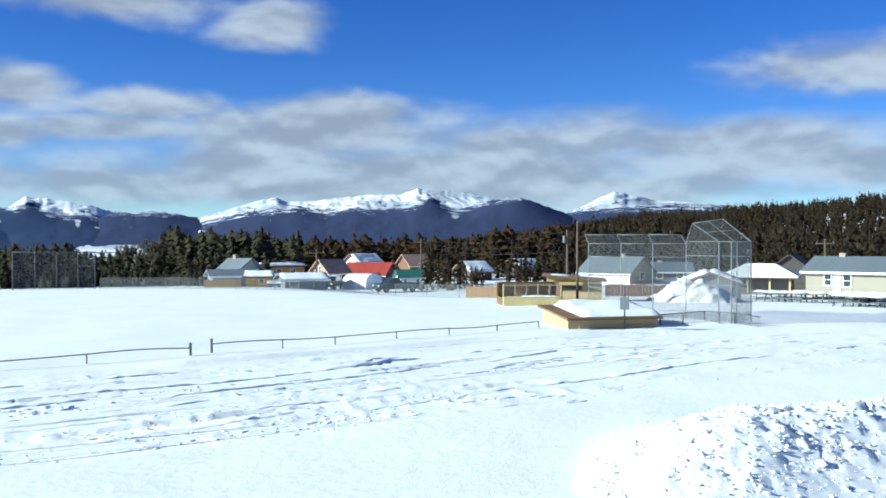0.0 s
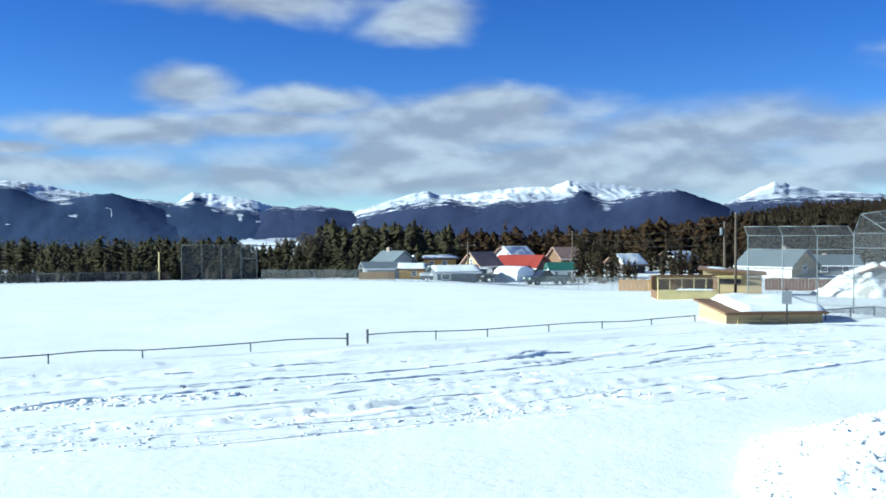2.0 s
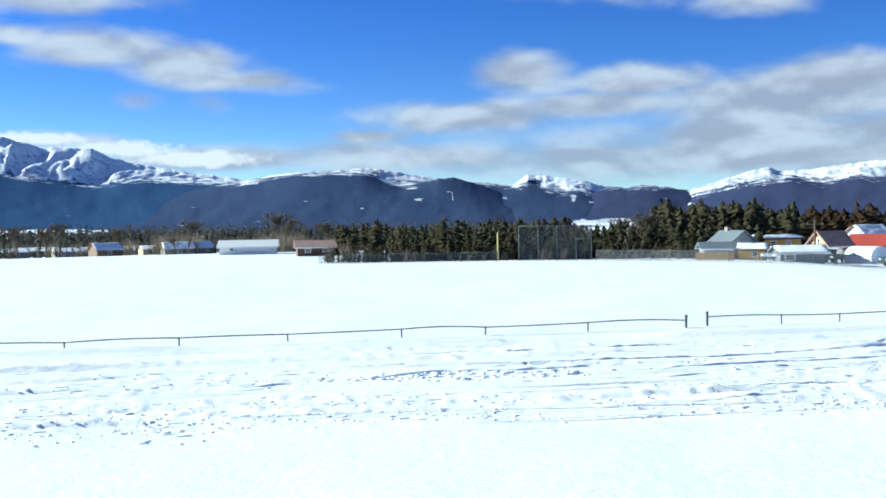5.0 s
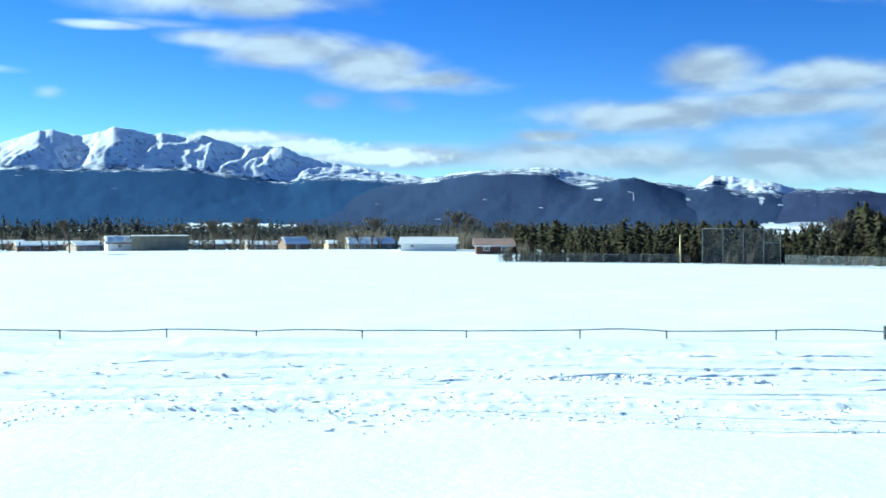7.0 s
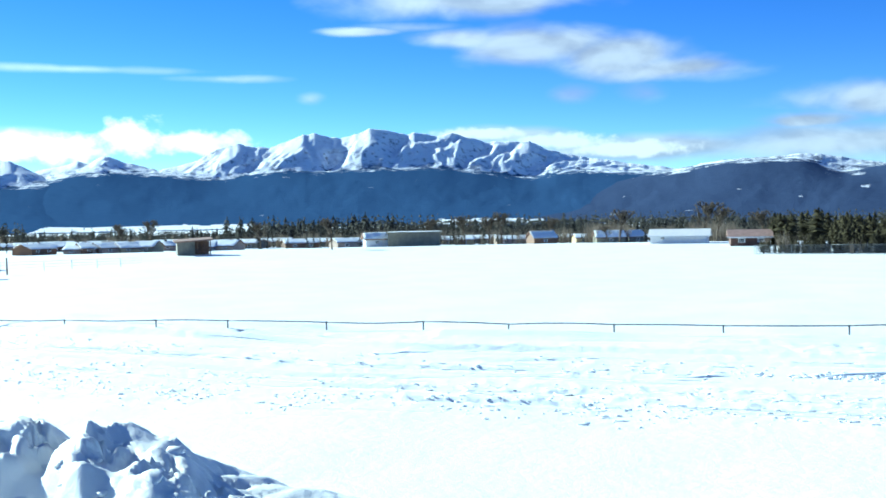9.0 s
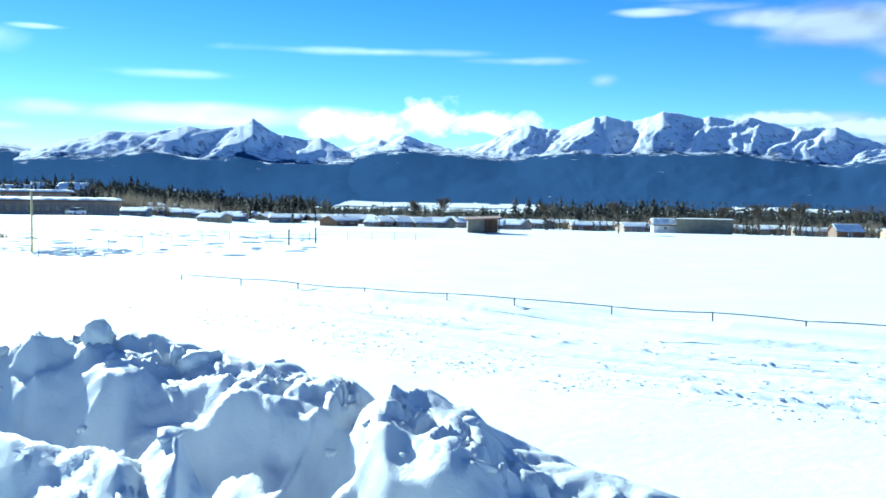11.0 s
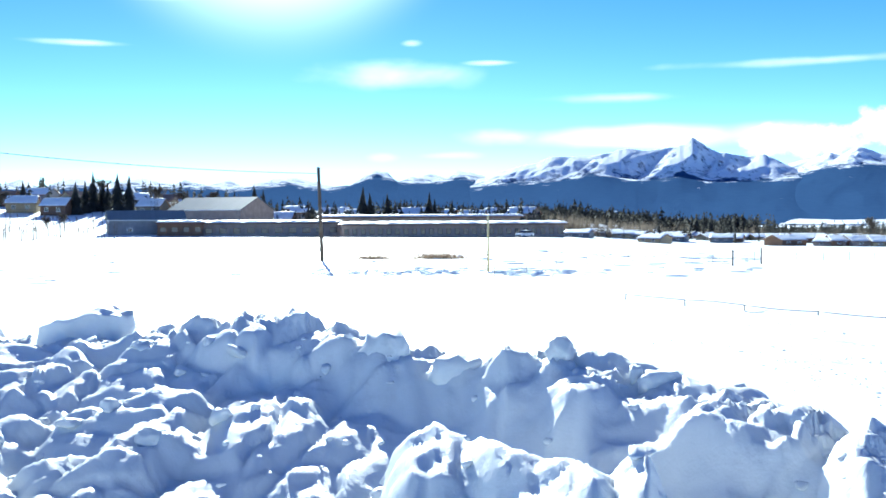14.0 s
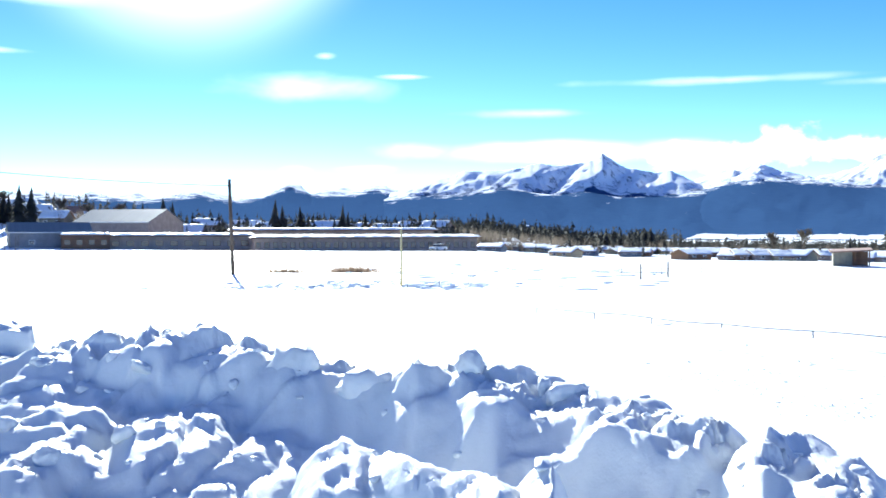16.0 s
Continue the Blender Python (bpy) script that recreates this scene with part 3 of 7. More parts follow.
    ob.data.attributes.new("above_trees", "FLOAT", "POINT").data.foreach_set("value", above.ravel())
    if ob.data.polygons[0].normal.z < 0:
        ob.data.flip_normals()
    return tagged(ob, label, "mountain", group="mountain range")


EYE = 3.65
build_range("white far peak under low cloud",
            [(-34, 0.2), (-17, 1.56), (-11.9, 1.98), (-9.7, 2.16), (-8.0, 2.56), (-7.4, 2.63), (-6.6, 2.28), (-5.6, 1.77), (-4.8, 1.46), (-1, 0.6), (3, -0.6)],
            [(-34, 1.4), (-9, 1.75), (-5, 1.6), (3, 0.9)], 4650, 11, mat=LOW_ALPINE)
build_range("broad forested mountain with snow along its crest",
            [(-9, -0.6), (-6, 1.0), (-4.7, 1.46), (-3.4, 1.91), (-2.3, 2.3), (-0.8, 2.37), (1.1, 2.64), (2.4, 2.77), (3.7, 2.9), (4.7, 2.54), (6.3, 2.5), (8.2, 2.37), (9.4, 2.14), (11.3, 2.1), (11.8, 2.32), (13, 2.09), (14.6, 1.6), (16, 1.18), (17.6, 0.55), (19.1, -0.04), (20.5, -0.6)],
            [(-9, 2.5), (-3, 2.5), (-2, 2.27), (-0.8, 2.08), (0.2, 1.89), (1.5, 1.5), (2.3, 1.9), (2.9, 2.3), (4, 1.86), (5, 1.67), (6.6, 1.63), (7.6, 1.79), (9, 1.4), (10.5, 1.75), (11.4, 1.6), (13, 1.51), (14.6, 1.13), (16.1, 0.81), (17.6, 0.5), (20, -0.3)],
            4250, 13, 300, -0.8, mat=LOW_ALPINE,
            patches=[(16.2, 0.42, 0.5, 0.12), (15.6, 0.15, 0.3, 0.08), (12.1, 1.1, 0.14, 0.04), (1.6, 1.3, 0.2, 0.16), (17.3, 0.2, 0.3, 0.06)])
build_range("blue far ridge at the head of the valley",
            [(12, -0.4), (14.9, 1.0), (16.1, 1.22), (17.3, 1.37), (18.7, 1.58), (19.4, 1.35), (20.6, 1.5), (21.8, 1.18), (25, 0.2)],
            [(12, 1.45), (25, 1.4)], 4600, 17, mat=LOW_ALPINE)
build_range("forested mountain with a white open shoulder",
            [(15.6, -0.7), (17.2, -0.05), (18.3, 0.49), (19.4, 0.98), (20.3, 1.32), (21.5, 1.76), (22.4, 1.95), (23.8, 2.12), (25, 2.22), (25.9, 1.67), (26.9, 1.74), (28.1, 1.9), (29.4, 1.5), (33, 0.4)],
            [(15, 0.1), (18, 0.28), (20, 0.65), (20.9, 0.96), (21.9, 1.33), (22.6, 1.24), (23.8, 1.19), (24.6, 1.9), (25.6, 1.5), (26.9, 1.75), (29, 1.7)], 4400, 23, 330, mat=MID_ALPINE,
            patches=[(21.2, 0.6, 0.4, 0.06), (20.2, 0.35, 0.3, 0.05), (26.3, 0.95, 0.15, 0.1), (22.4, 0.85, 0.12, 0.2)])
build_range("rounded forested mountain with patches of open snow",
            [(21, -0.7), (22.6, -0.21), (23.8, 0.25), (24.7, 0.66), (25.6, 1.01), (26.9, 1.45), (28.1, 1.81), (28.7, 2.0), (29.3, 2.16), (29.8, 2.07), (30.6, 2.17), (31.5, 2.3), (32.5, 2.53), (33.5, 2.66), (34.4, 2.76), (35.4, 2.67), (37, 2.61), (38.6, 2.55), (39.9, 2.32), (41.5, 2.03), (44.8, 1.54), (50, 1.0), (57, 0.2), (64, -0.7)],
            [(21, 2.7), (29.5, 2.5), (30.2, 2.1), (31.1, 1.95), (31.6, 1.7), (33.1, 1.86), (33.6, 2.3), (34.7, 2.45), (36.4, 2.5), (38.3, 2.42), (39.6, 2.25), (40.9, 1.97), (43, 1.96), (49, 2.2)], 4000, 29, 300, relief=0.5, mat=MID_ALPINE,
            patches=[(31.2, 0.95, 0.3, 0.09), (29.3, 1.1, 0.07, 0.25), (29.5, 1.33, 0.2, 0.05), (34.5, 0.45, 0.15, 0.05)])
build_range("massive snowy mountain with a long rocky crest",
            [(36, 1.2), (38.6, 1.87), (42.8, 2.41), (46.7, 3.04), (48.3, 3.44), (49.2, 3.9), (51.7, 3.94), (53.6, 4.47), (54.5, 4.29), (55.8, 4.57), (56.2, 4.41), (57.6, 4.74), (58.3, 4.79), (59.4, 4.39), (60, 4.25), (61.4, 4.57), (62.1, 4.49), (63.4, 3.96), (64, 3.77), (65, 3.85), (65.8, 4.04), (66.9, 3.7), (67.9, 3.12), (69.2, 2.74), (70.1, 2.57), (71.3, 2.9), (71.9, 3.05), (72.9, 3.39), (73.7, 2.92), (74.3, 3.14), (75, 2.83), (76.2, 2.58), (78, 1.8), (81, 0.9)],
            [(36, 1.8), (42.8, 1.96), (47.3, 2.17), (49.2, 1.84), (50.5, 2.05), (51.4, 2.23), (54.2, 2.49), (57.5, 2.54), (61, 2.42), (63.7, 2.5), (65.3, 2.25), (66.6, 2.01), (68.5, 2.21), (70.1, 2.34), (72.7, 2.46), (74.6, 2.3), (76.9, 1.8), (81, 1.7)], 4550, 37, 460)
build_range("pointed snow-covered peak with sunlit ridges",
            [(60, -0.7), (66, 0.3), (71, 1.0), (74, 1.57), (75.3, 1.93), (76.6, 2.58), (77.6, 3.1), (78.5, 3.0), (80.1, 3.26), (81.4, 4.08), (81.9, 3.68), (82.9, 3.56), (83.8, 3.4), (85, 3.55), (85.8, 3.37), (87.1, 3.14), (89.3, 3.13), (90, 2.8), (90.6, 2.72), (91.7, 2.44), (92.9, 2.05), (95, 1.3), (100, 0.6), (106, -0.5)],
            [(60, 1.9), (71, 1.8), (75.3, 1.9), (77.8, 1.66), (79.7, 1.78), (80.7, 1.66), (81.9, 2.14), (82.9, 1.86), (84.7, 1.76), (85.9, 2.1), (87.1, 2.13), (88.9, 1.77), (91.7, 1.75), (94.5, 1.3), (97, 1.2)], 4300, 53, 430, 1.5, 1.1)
# tree line set high so the blue forest colour paints haze and shade here
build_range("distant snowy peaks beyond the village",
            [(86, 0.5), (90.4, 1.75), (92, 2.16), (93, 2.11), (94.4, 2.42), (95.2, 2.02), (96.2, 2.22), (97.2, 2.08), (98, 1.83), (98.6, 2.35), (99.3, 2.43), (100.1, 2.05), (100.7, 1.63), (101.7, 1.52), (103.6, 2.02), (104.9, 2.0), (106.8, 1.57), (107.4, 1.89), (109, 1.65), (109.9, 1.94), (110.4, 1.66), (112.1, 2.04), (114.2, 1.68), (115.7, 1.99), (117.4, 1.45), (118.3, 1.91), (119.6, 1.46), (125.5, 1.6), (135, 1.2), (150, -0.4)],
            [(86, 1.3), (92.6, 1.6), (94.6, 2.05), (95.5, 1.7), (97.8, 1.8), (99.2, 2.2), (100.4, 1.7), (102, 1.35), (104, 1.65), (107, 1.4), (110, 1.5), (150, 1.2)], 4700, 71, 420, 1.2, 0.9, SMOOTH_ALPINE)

# ---------------------------------------------------------------- building tools
def finish(name, bm, mat):
    me = bpy.data.meshes.new(name)
    bm.to_mesh(me)
    bm.free()
    me.materials.append(mat)
    return me


def part(name, bm, mat, parent, label=""):
    ob = new(name, finish(name, bm, mat))
    ob.parent = parent
    return tagged(ob, label)


def thing(name, place, turn, label, category, group=""):
    ob = new(name)
    ob.matrix_world = Matrix.Translation(place) @ pose(0, 0, 0, 0, 0, turn)
    ob.empty_display_size = 0.3
    return tagged(ob, label, category, group)


def box(bm, centre, size, turn=None, bevel=0.0):
    made = bmesh.ops.create_cube(bm, size=1.0)["verts"]
    m = Matrix.Translation(centre) @ (turn or Matrix()) @ Matrix.Diagonal((*size, 1))
    bmesh.ops.transform(bm, matrix=m, verts=made)
    if bevel:
        edges = list({e for v in made for e in v.link_edges})
        bmesh.ops.bevel(bm, geom=edges, offset=bevel, segments=1, affect="EDGES")
    return bm


def cuboid(centre, size, bevel=0.0, turn=None):
    return box(bmesh.new(), centre, size, turn, bevel)


def pipe(bm, a, b, r, r2=None, sides=8):
    a, b = Vector(a), Vector(b)
    made = bmesh.ops.create_cone(bm, cap_ends=True, segments=sides, radius1=r, radius2=r if r2 is None else r2, depth=(b - a).length)["verts"]
    turn = (b - a).to_track_quat("Z", "Y").to_matrix().to_4x4()
    bmesh.ops.transform(bm, matrix=Matrix.Translation((a + b) / 2) @ turn, verts=made)
    for v in made:
        for f in v.link_faces:
            f.smooth = len(f.verts) == 4
    return bm


def tube(points, r, sides=8):
    """One bent pipe through the points."""
    bm = bmesh.new()
    rings = []
    for i, p in enumerate(points):
        along = (Vector(points[min(i + 1, len(points) - 1)]) - Vector(points[max(i - 1, 0)])).normalized()
        across = along.orthogonal().normalized() if abs(along.z) > 0.9 else along.cross(Vector((0, 0, 1))).normalized()
        over = across.cross(along)
        rings.append([bm.verts.new(Vector(p) + (across * math.cos(2 * math.pi * k / sides) + over * math.sin(2 * math.pi * k / sides)) * r) for k in range(sides)])
    for a, b in zip(rings, rings[1:]):
        for k in range(sides):
            bm.faces.new((a[k], a[(k + 1) % sides], b[(k + 1) % sides], b[k])).smooth = True
    bm.faces.new(rings[0][::-1]), bm.faces.new(rings[-1])
    return bm


def prism(profile, x0, x1):
    """A profile of (y, z) corners drawn out along x."""
    bm = bmesh.new()
    ends = [[bm.verts.new((x, y, z)) for y, z in profile] for x in (x0, x1)]
    n = len(profile)
    bm.faces.new(ends[0][::-1]), bm.faces.new(ends[1])
    for i in range(n):
        bm.faces.new((ends[0][i], ends[0][(i + 1) % n], ends[1][(i + 1) % n], ends[1][i]))
    bmesh.ops.recalc_face_normals(bm, faces=bm.faces)
    return bm


def snow_slab(x0, x1, y0, y1, thick, seed, slope=0.0, sag=0.35):
    """A rounded, uneven cover of snow on a flat or one-way roof."""
    nx, ny = max(4, int((x1 - x0) / 0.25)), max(4, int((y1 - y0) / 0.25))
    nx, ny = min(nx, 60), min(ny, 16)
    bm = bmesh.new()
    grid = []
    for i in range(nx + 1):
        row = []
        for j in range(ny + 1):
            u, v = i / nx, j / ny
            rim = min(1.0, min(u, 1 - u) * (x1 - x0) / sag, min(v, 1 - v) * (y1 - y0) / sag)
            x, y = x0 + u * (x1 - x0), y0 + v * (y1 - y0)
            h = thick * math.sqrt(max(0.0, 1 - (1 - rim) ** 2)) * (0.85 + 0.35 * noise.noise(Vector((x * 0.9, y * 0.9, seed))))
            edge = 0.07 * noise.noise(Vector((x * 2, y * 2, seed + 9)))
            row.append(bm.verts.new((x + edge, y + edge, slope * (y - y0) + h)))
        grid.append(row)
    for i in range(nx):
        for j in range(ny):
            bm.faces.new((grid[i][j], grid[i + 1][j], grid[i + 1][j + 1], grid[i][j + 1])).smooth = True
    return bm


def net(a, b, c, d, parent, name="chain_link", label=""):
    """A four-cornered panel of woven wire; its UV map is in metres."""
    bm = bmesh.new()
    a, b, c, d = (Vector(p) for p in (a, b, c, d))
    f = bm.faces.new([bm.verts.new(p) for p in (a, b, c, d)])
    uv = bm.loops.layers.uv.new("UVMap")
    across = (b - a).normalized()
    up = ((d - a) - across * (d - a).dot(across)).normalized()
    for loop in f.loops:
        q = loop.vert.co - a
        loop[uv].uv = (q.dot(across), q.dot(up))
    return part(name, bm, MESH, parent, label)


def lie(az, d):
    p = polar(az, d)
    return float(ground_z(p.x, p.y))


def level(el, d):
    """Height of what is seen el degrees up from the eye at a distance d."""
    return EYE + d * math.tan(radians(el))


def window(parent, x, z, w, h, y, frame_mat=None, turn=0.0, at_x=None):
    """A sash window on the front (turn 0) or on a side wall (turn 90 or -90)."""
    m = Matrix.Translation((x if at_x is None else at_x, y, z)) @ pose(0, 0, 0, 0, 0, turn)
    bm = bmesh.new()
    t = 0.09
    for c, s in (((0, 0, h / 2), (w + 2 * t, 0.08, t)), ((0, 0, -h / 2), (w + 2 * t, 0.1, t)), ((-w / 2, 0, 0), (t, 0.08, h)), ((w / 2, 0, 0), (t, 0.08, h)), ((0, 0, 0), (w, 0.06, 0.05))):
        box(bm, c, s)
    ob = part("window", bm, frame_mat or WHITE, parent)
    part("pane", cuboid((0, 0.0, 0), (w - 0.02, 0.03, h - 0.02)), GLASS, ob, "dark glass pane")
    ob.matrix_local = m
    return ob


def house(label, az, d, w, depth, wall, rise, wall_mat, roof_mat, turn=0.0, roof_snow=0.0, windows=(), door=None, chimney=None,
          gable_mat=None, front_mat=None, end_mat=None, sink=0.15, z=None, category="house", group="", eave=0.4):
    """A gabled building; its ridge runs along its width. windows: (side, along, height, w, h); door: (along, w, h)."""
    p = polar(az, d)
    ob = thing("house" if category == "house" else category.replace(" ", "_"), (p.x, p.y, (lie(az, d) if z is None else z) - sink), az + turn, label, category, group)
    wall += sink
    hw, hd = w / 2, depth / 2
    part("wall", prism([(-hd, 0), (hd, 0), (hd, wall), (0, wall + rise), (-hd, wall)], -hw, hw), wall_mat, ob)
    if gable_mat:
        for side in (-1, 1):
            part("gable", prism([(-hd + 0.1, wall), (hd - 0.1, wall), (0, wall + rise - 0.1)], side * (hw + 0.02), side * (hw - 0.02)), gable_mat, ob)
    # end_mat: lighter copy of the wall colour for the end facing the sun
    if end_mat:
        part("end_wall", prism([(-hd, 0), (hd, 0), (hd, wall), (0, wall + rise), (-hd, wall)], -hw - 0.04, -hw - 0.003), end_mat, ob, "yellow end wall coloured as the sunlit side")
    if front_mat:
        part("front_wall", cuboid((0, -hd - 0.015, wall / 2), (w, 0.03, wall)), front_mat, ob, "white-painted front wall")
    run = math.hypot(hd + eave, rise * (hd + eave) / hd)
    tilt = math.degrees(math.atan2(rise, hd))
    for side in (-1, 1):
        slab = bmesh.new()
        box(slab, (0, 0, 0.07), (w + 2 * eave, run, 0.13))
        made = part("roof", slab, roof_mat, ob)
        lay = Matrix.Translation((0, side * (hd + eave) / 2, wall + rise / 2 - rise * eave / hd / 2)) @ pose(0, 0, 0, -side * tilt, 0, 0)
        made.matrix_local = lay
        if roof_snow:
            cover = part("roof_snow", snow_slab(-hw - eave + 0.05, hw + eave - 0.05, -run / 2 + 0.05, run / 2 + (0.05 if side < 0 else -0.05), roof_snow, az + side), SNOW, ob, "thick white snow cover")
            cover.matrix_local = lay @ Matrix.Translation((0, 0, 0.12))
        fascia = part("fascia", cuboid((0, side * (hd + eave + 0.01), 0), (w + 2 * eave, 0.05, 0.2)), WHITE if roof_mat is not BROWN_ROOF else BROWN, ob)
        fascia.matrix_local = Matrix.Translation((0, 0, wall - rise * eave / hd + 0.02))
    for side, along, height, ww, hh in windows:
        if side == "f":
            window(ob, along, height + sink, ww, hh, -hd - 0.03)
        else:
            window(ob, 0, height + sink, ww, hh, along, None, 90 if side == "r" else -90, (hw + 0.03) * (1 if side == "r" else -1))
    if door:
        along, ww, hh = door
        dd = part("door", cuboid((along, -hd - 0.03, hh / 2 + sink), (ww, 0.07, hh), 0.01), WHITE, ob, "pale panel door")
        part("door_handle", cuboid((along + ww * 0.36, -hd - 0.09, hh * 0.48 + sink), (0.05, 0.06, 0.12)), GALVANISED, dd)
    if chimney:
        along, tall = chimney
        part("chimney", cuboid((along, 0, wall + rise + tall / 2 - 0.3), (0.55, 0.55, tall + 0.6), 0.03), BRICK, ob)
    return ob


def flat_building(name, label, category, az0, az1, d, roof_el, wall_mat, deep=12.0, overhang=0.7, snow=0.35, bays=0, base=None, fascia=None, group="", bay_h=None):
    """A long low building with a flat snow-covered roof, from one bearing to another."""
    a, b = polar(az0, d), polar(az1, d)
    mid = (a + b) / 2
    ground_level = min(lie(az0, d), lie(az1, d), lie((az0 + az1) / 2, d)) - 0.3 if base is None else base
    w = (a - b).length
    tall = level(roof_el, d) - ground_level
    ob = thing(name, (mid.x, mid.y, ground_level), (az0 + az1) / 2, label, category, group)
    part("wall", cuboid((0, deep / 2, tall / 2), (w, deep, tall)), wall_mat, ob)
    part("roof", cuboid((0, deep / 2, tall + 0.16), (w + 2 * overhang, deep + 2 * overhang, 0.3), 0.02), fascia or BROWN, ob, "flat roof with a dark edge")
    part("roof_snow", snow_slab(-w / 2 - overhang + 0.1, w / 2 + overhang - 0.1, -overhang + 0.1, deep + overhang - 0.1, snow, az0, sag=0.8), SNOW, ob, "even white snow cover").matrix_local = Matrix.Translation((0, 0, tall + 0.3))
    for i in range(bays):
        h = bay_h or tall * 0.34
        window(ob, -w / 2 + w * (i + 0.5) / bays, tall * 0.58, w / bays * 0.5, h, -0.03, BROWN)
    return ob

# ---------------------------------------------------------------- ploughed bank and its blocks of snow
def block_shape(seed, size, squash=0.75, cuts=9, detail=3, rough=0.15):
    """A broken block of packed snow: a ball cut by random planes, softened and roughened."""
    rng = np.random.default_rng(seed)
    bm = bmesh.new()
    bmesh.ops.create_icosphere(bm, subdivisions=detail, radius=1.0)
    normals = rng.normal(size=(cuts, 3))
    normals /= np.linalg.norm(normals, axis=1)[:, None]
    depth = rng.uniform(0.42, 0.9, cuts)
    scale = rng.uniform(0.7, 1.3, 3) * (1, 1, squash) * size
    for v in bm.verts:
        d = np.array(v.co)
        reach = depth / np.maximum(normals @ d, 0.05)
        soft = (np.sum(reach ** -34.0) + 0.8) ** (-1 / 34.0)
        soft *= 1 + rough * (2 * noise.fractal(v.co * 2.3 + Vector((seed * 3.1, 0, 0)), 1.0, 2.0, 4))
        v.co = Vector(d * soft * scale)
    for f in bm.faces:
        f.smooth = True
    return bm


CREST = ((48, -20.5), (56.8, -18.4), (60, -17.9), (63.4, -17.0), (66.5, -15.7), (68.2, -14.2), (69.5, -13.3), (71.4, -12.7), (73, -11.7), (75, -10.7), (76.5, -10.1), (78.5, -9.9), (81.2, -9.6), (83, -9.1), (86, -8.8), (88.5, -8.6), (91, -8.6),
         (94, -7.9), (97.4, -7.1), (100.5, -6.5), (103.6, -6.2), (106.6, -5.7), (109.5, -6.0), (112, -6.2), (117, -6.5), (122, -6.2), (130, -5.8))
FRONT = ((56, -26), (60, -20.2), (64, -18.4), (67.5, -19), (70, -22), (76, -24), (79, -23), (82, -19), (83.8, -15), (84.6, -13.2), (86.4, -14.0), (88, -12.9), (91, -12.7), (94.2, -12.2), (96, -11.3), (97.4, -11.8), (99, -13), (101, -16), (104, -20))


def bank_height(x, y):
    """Height of the ploughed bank: a steep crest, a lower ridge before it, and the sloping lot."""
    d, az = np.hypot(x, y), bearing(x, y)
    edge = crest_distance(az) + 0.3 * (fbm(az / 3.5, az * 0, 3, 91) - 0.5) * 2
    wall = step(60, 64, az) * step(99, 95, az)
    gentle = step(99, 104, az)
    lot_z = ground_z(x, y, False)
    base = lot_z - (np.clip(0.2 * (edge - 0.5 - d), 0, 0.75) * (1 - gentle) + np.clip(0.15 * (edge - 0.5 - d), 0, 1.0) * gentle + wall * 0.12 * step(edge - 0.2, edge - 1.3, d)) * step(2.6, 4.0, d)
    top = 3.60 - 0.04 * gentle + edge * np.tan(np.radians(np.interp(az, [c[0] for c in CREST], [c[1] for c in CREST])))
    face = edge + 0.42 * (rubble(x + 1.7, y, 1.5, 57) - 0.45) * (1 - gentle)
    w = np.where(d < face, (face - d) / (0.95 - 0.2 * gentle), (d - face) / 1.0)
    ridge = np.exp(-np.abs(w) ** (2.6 - 0.4 * gentle))
    near = 0.62 * edge + 0.3 * (fbm(az / 4, az * 0 + 3, 3, 92) - 0.5) * 2
    low_top = 3.65 + near * np.tan(np.radians(np.interp(az, [c[0] for c in FRONT], [c[1] for c in FRONT])))
    v = np.abs(d - near) / np.where(d < near, 1.7, 0.6)
    front = np.exp(-v ** 1.5) * step(57, 62, az) * step(101, 98, az)
    crease = 0.30 * (0.22 - np.abs(fbm(x * 0.55 + 4, y * 0.55, 3, 93) - 0.5)) * front
    z = base + (top - base) * ridge
    z = np.maximum(z, lot_z - 0.7 + (low_top - lot_z + 0.7) * front + crease)
    lot = step(edge + 2.0, edge - 0.5, d) * (0.5 + 0.4 * gentle)
    strength = np.clip(np.maximum(np.maximum(ridge, lot), front), 0, 1)
    big = (rubble(x, y, 1.7, 7) - 0.42) * (0.34 - 0.06 * gentle) * (1 - 0.75 * front) * (1 - 0.7 * np.exp(-((d - edge) / 0.6) ** 2))
    rough = big + 0.08 * (rubble(x + 3, y, 0.85, 17) - 0.42) * (1 + 1.2 * gentle) * (1 - 0.5 * front) + 0.03 * (rubble(x, y + 5, 0.24, 27) - 0.4) + 0.016 * rubble(x, y + 2, 0.11, 37)
    rough = rough + (fbm(x * 1.6, y * 1.6, 4, 31) - 0.5) * 0.22
    teeth = (0.13 + 0.08 * gentle) * np.exp(-((d - edge) / 0.3) ** 2) * (rubble(x + 9, y, 0.34, 47) - 0.5)
    teeth = teeth + 0.07 * np.exp(-((d - edge) / 0.4) ** 2) * (rubble(x + 2, y + 6, 0.15, 49) - 0.45)
    lie_of_land = ground_z(x, y, False) + 0.006
    merge = step(2.6, 3.8, d) * step(46, 49, az) * step(150, 146, az) * step(edge + 3.9, edge + 3.0, d)
    return lie_of_land + (z + strength * rough + teeth - lie_of_land) * merge


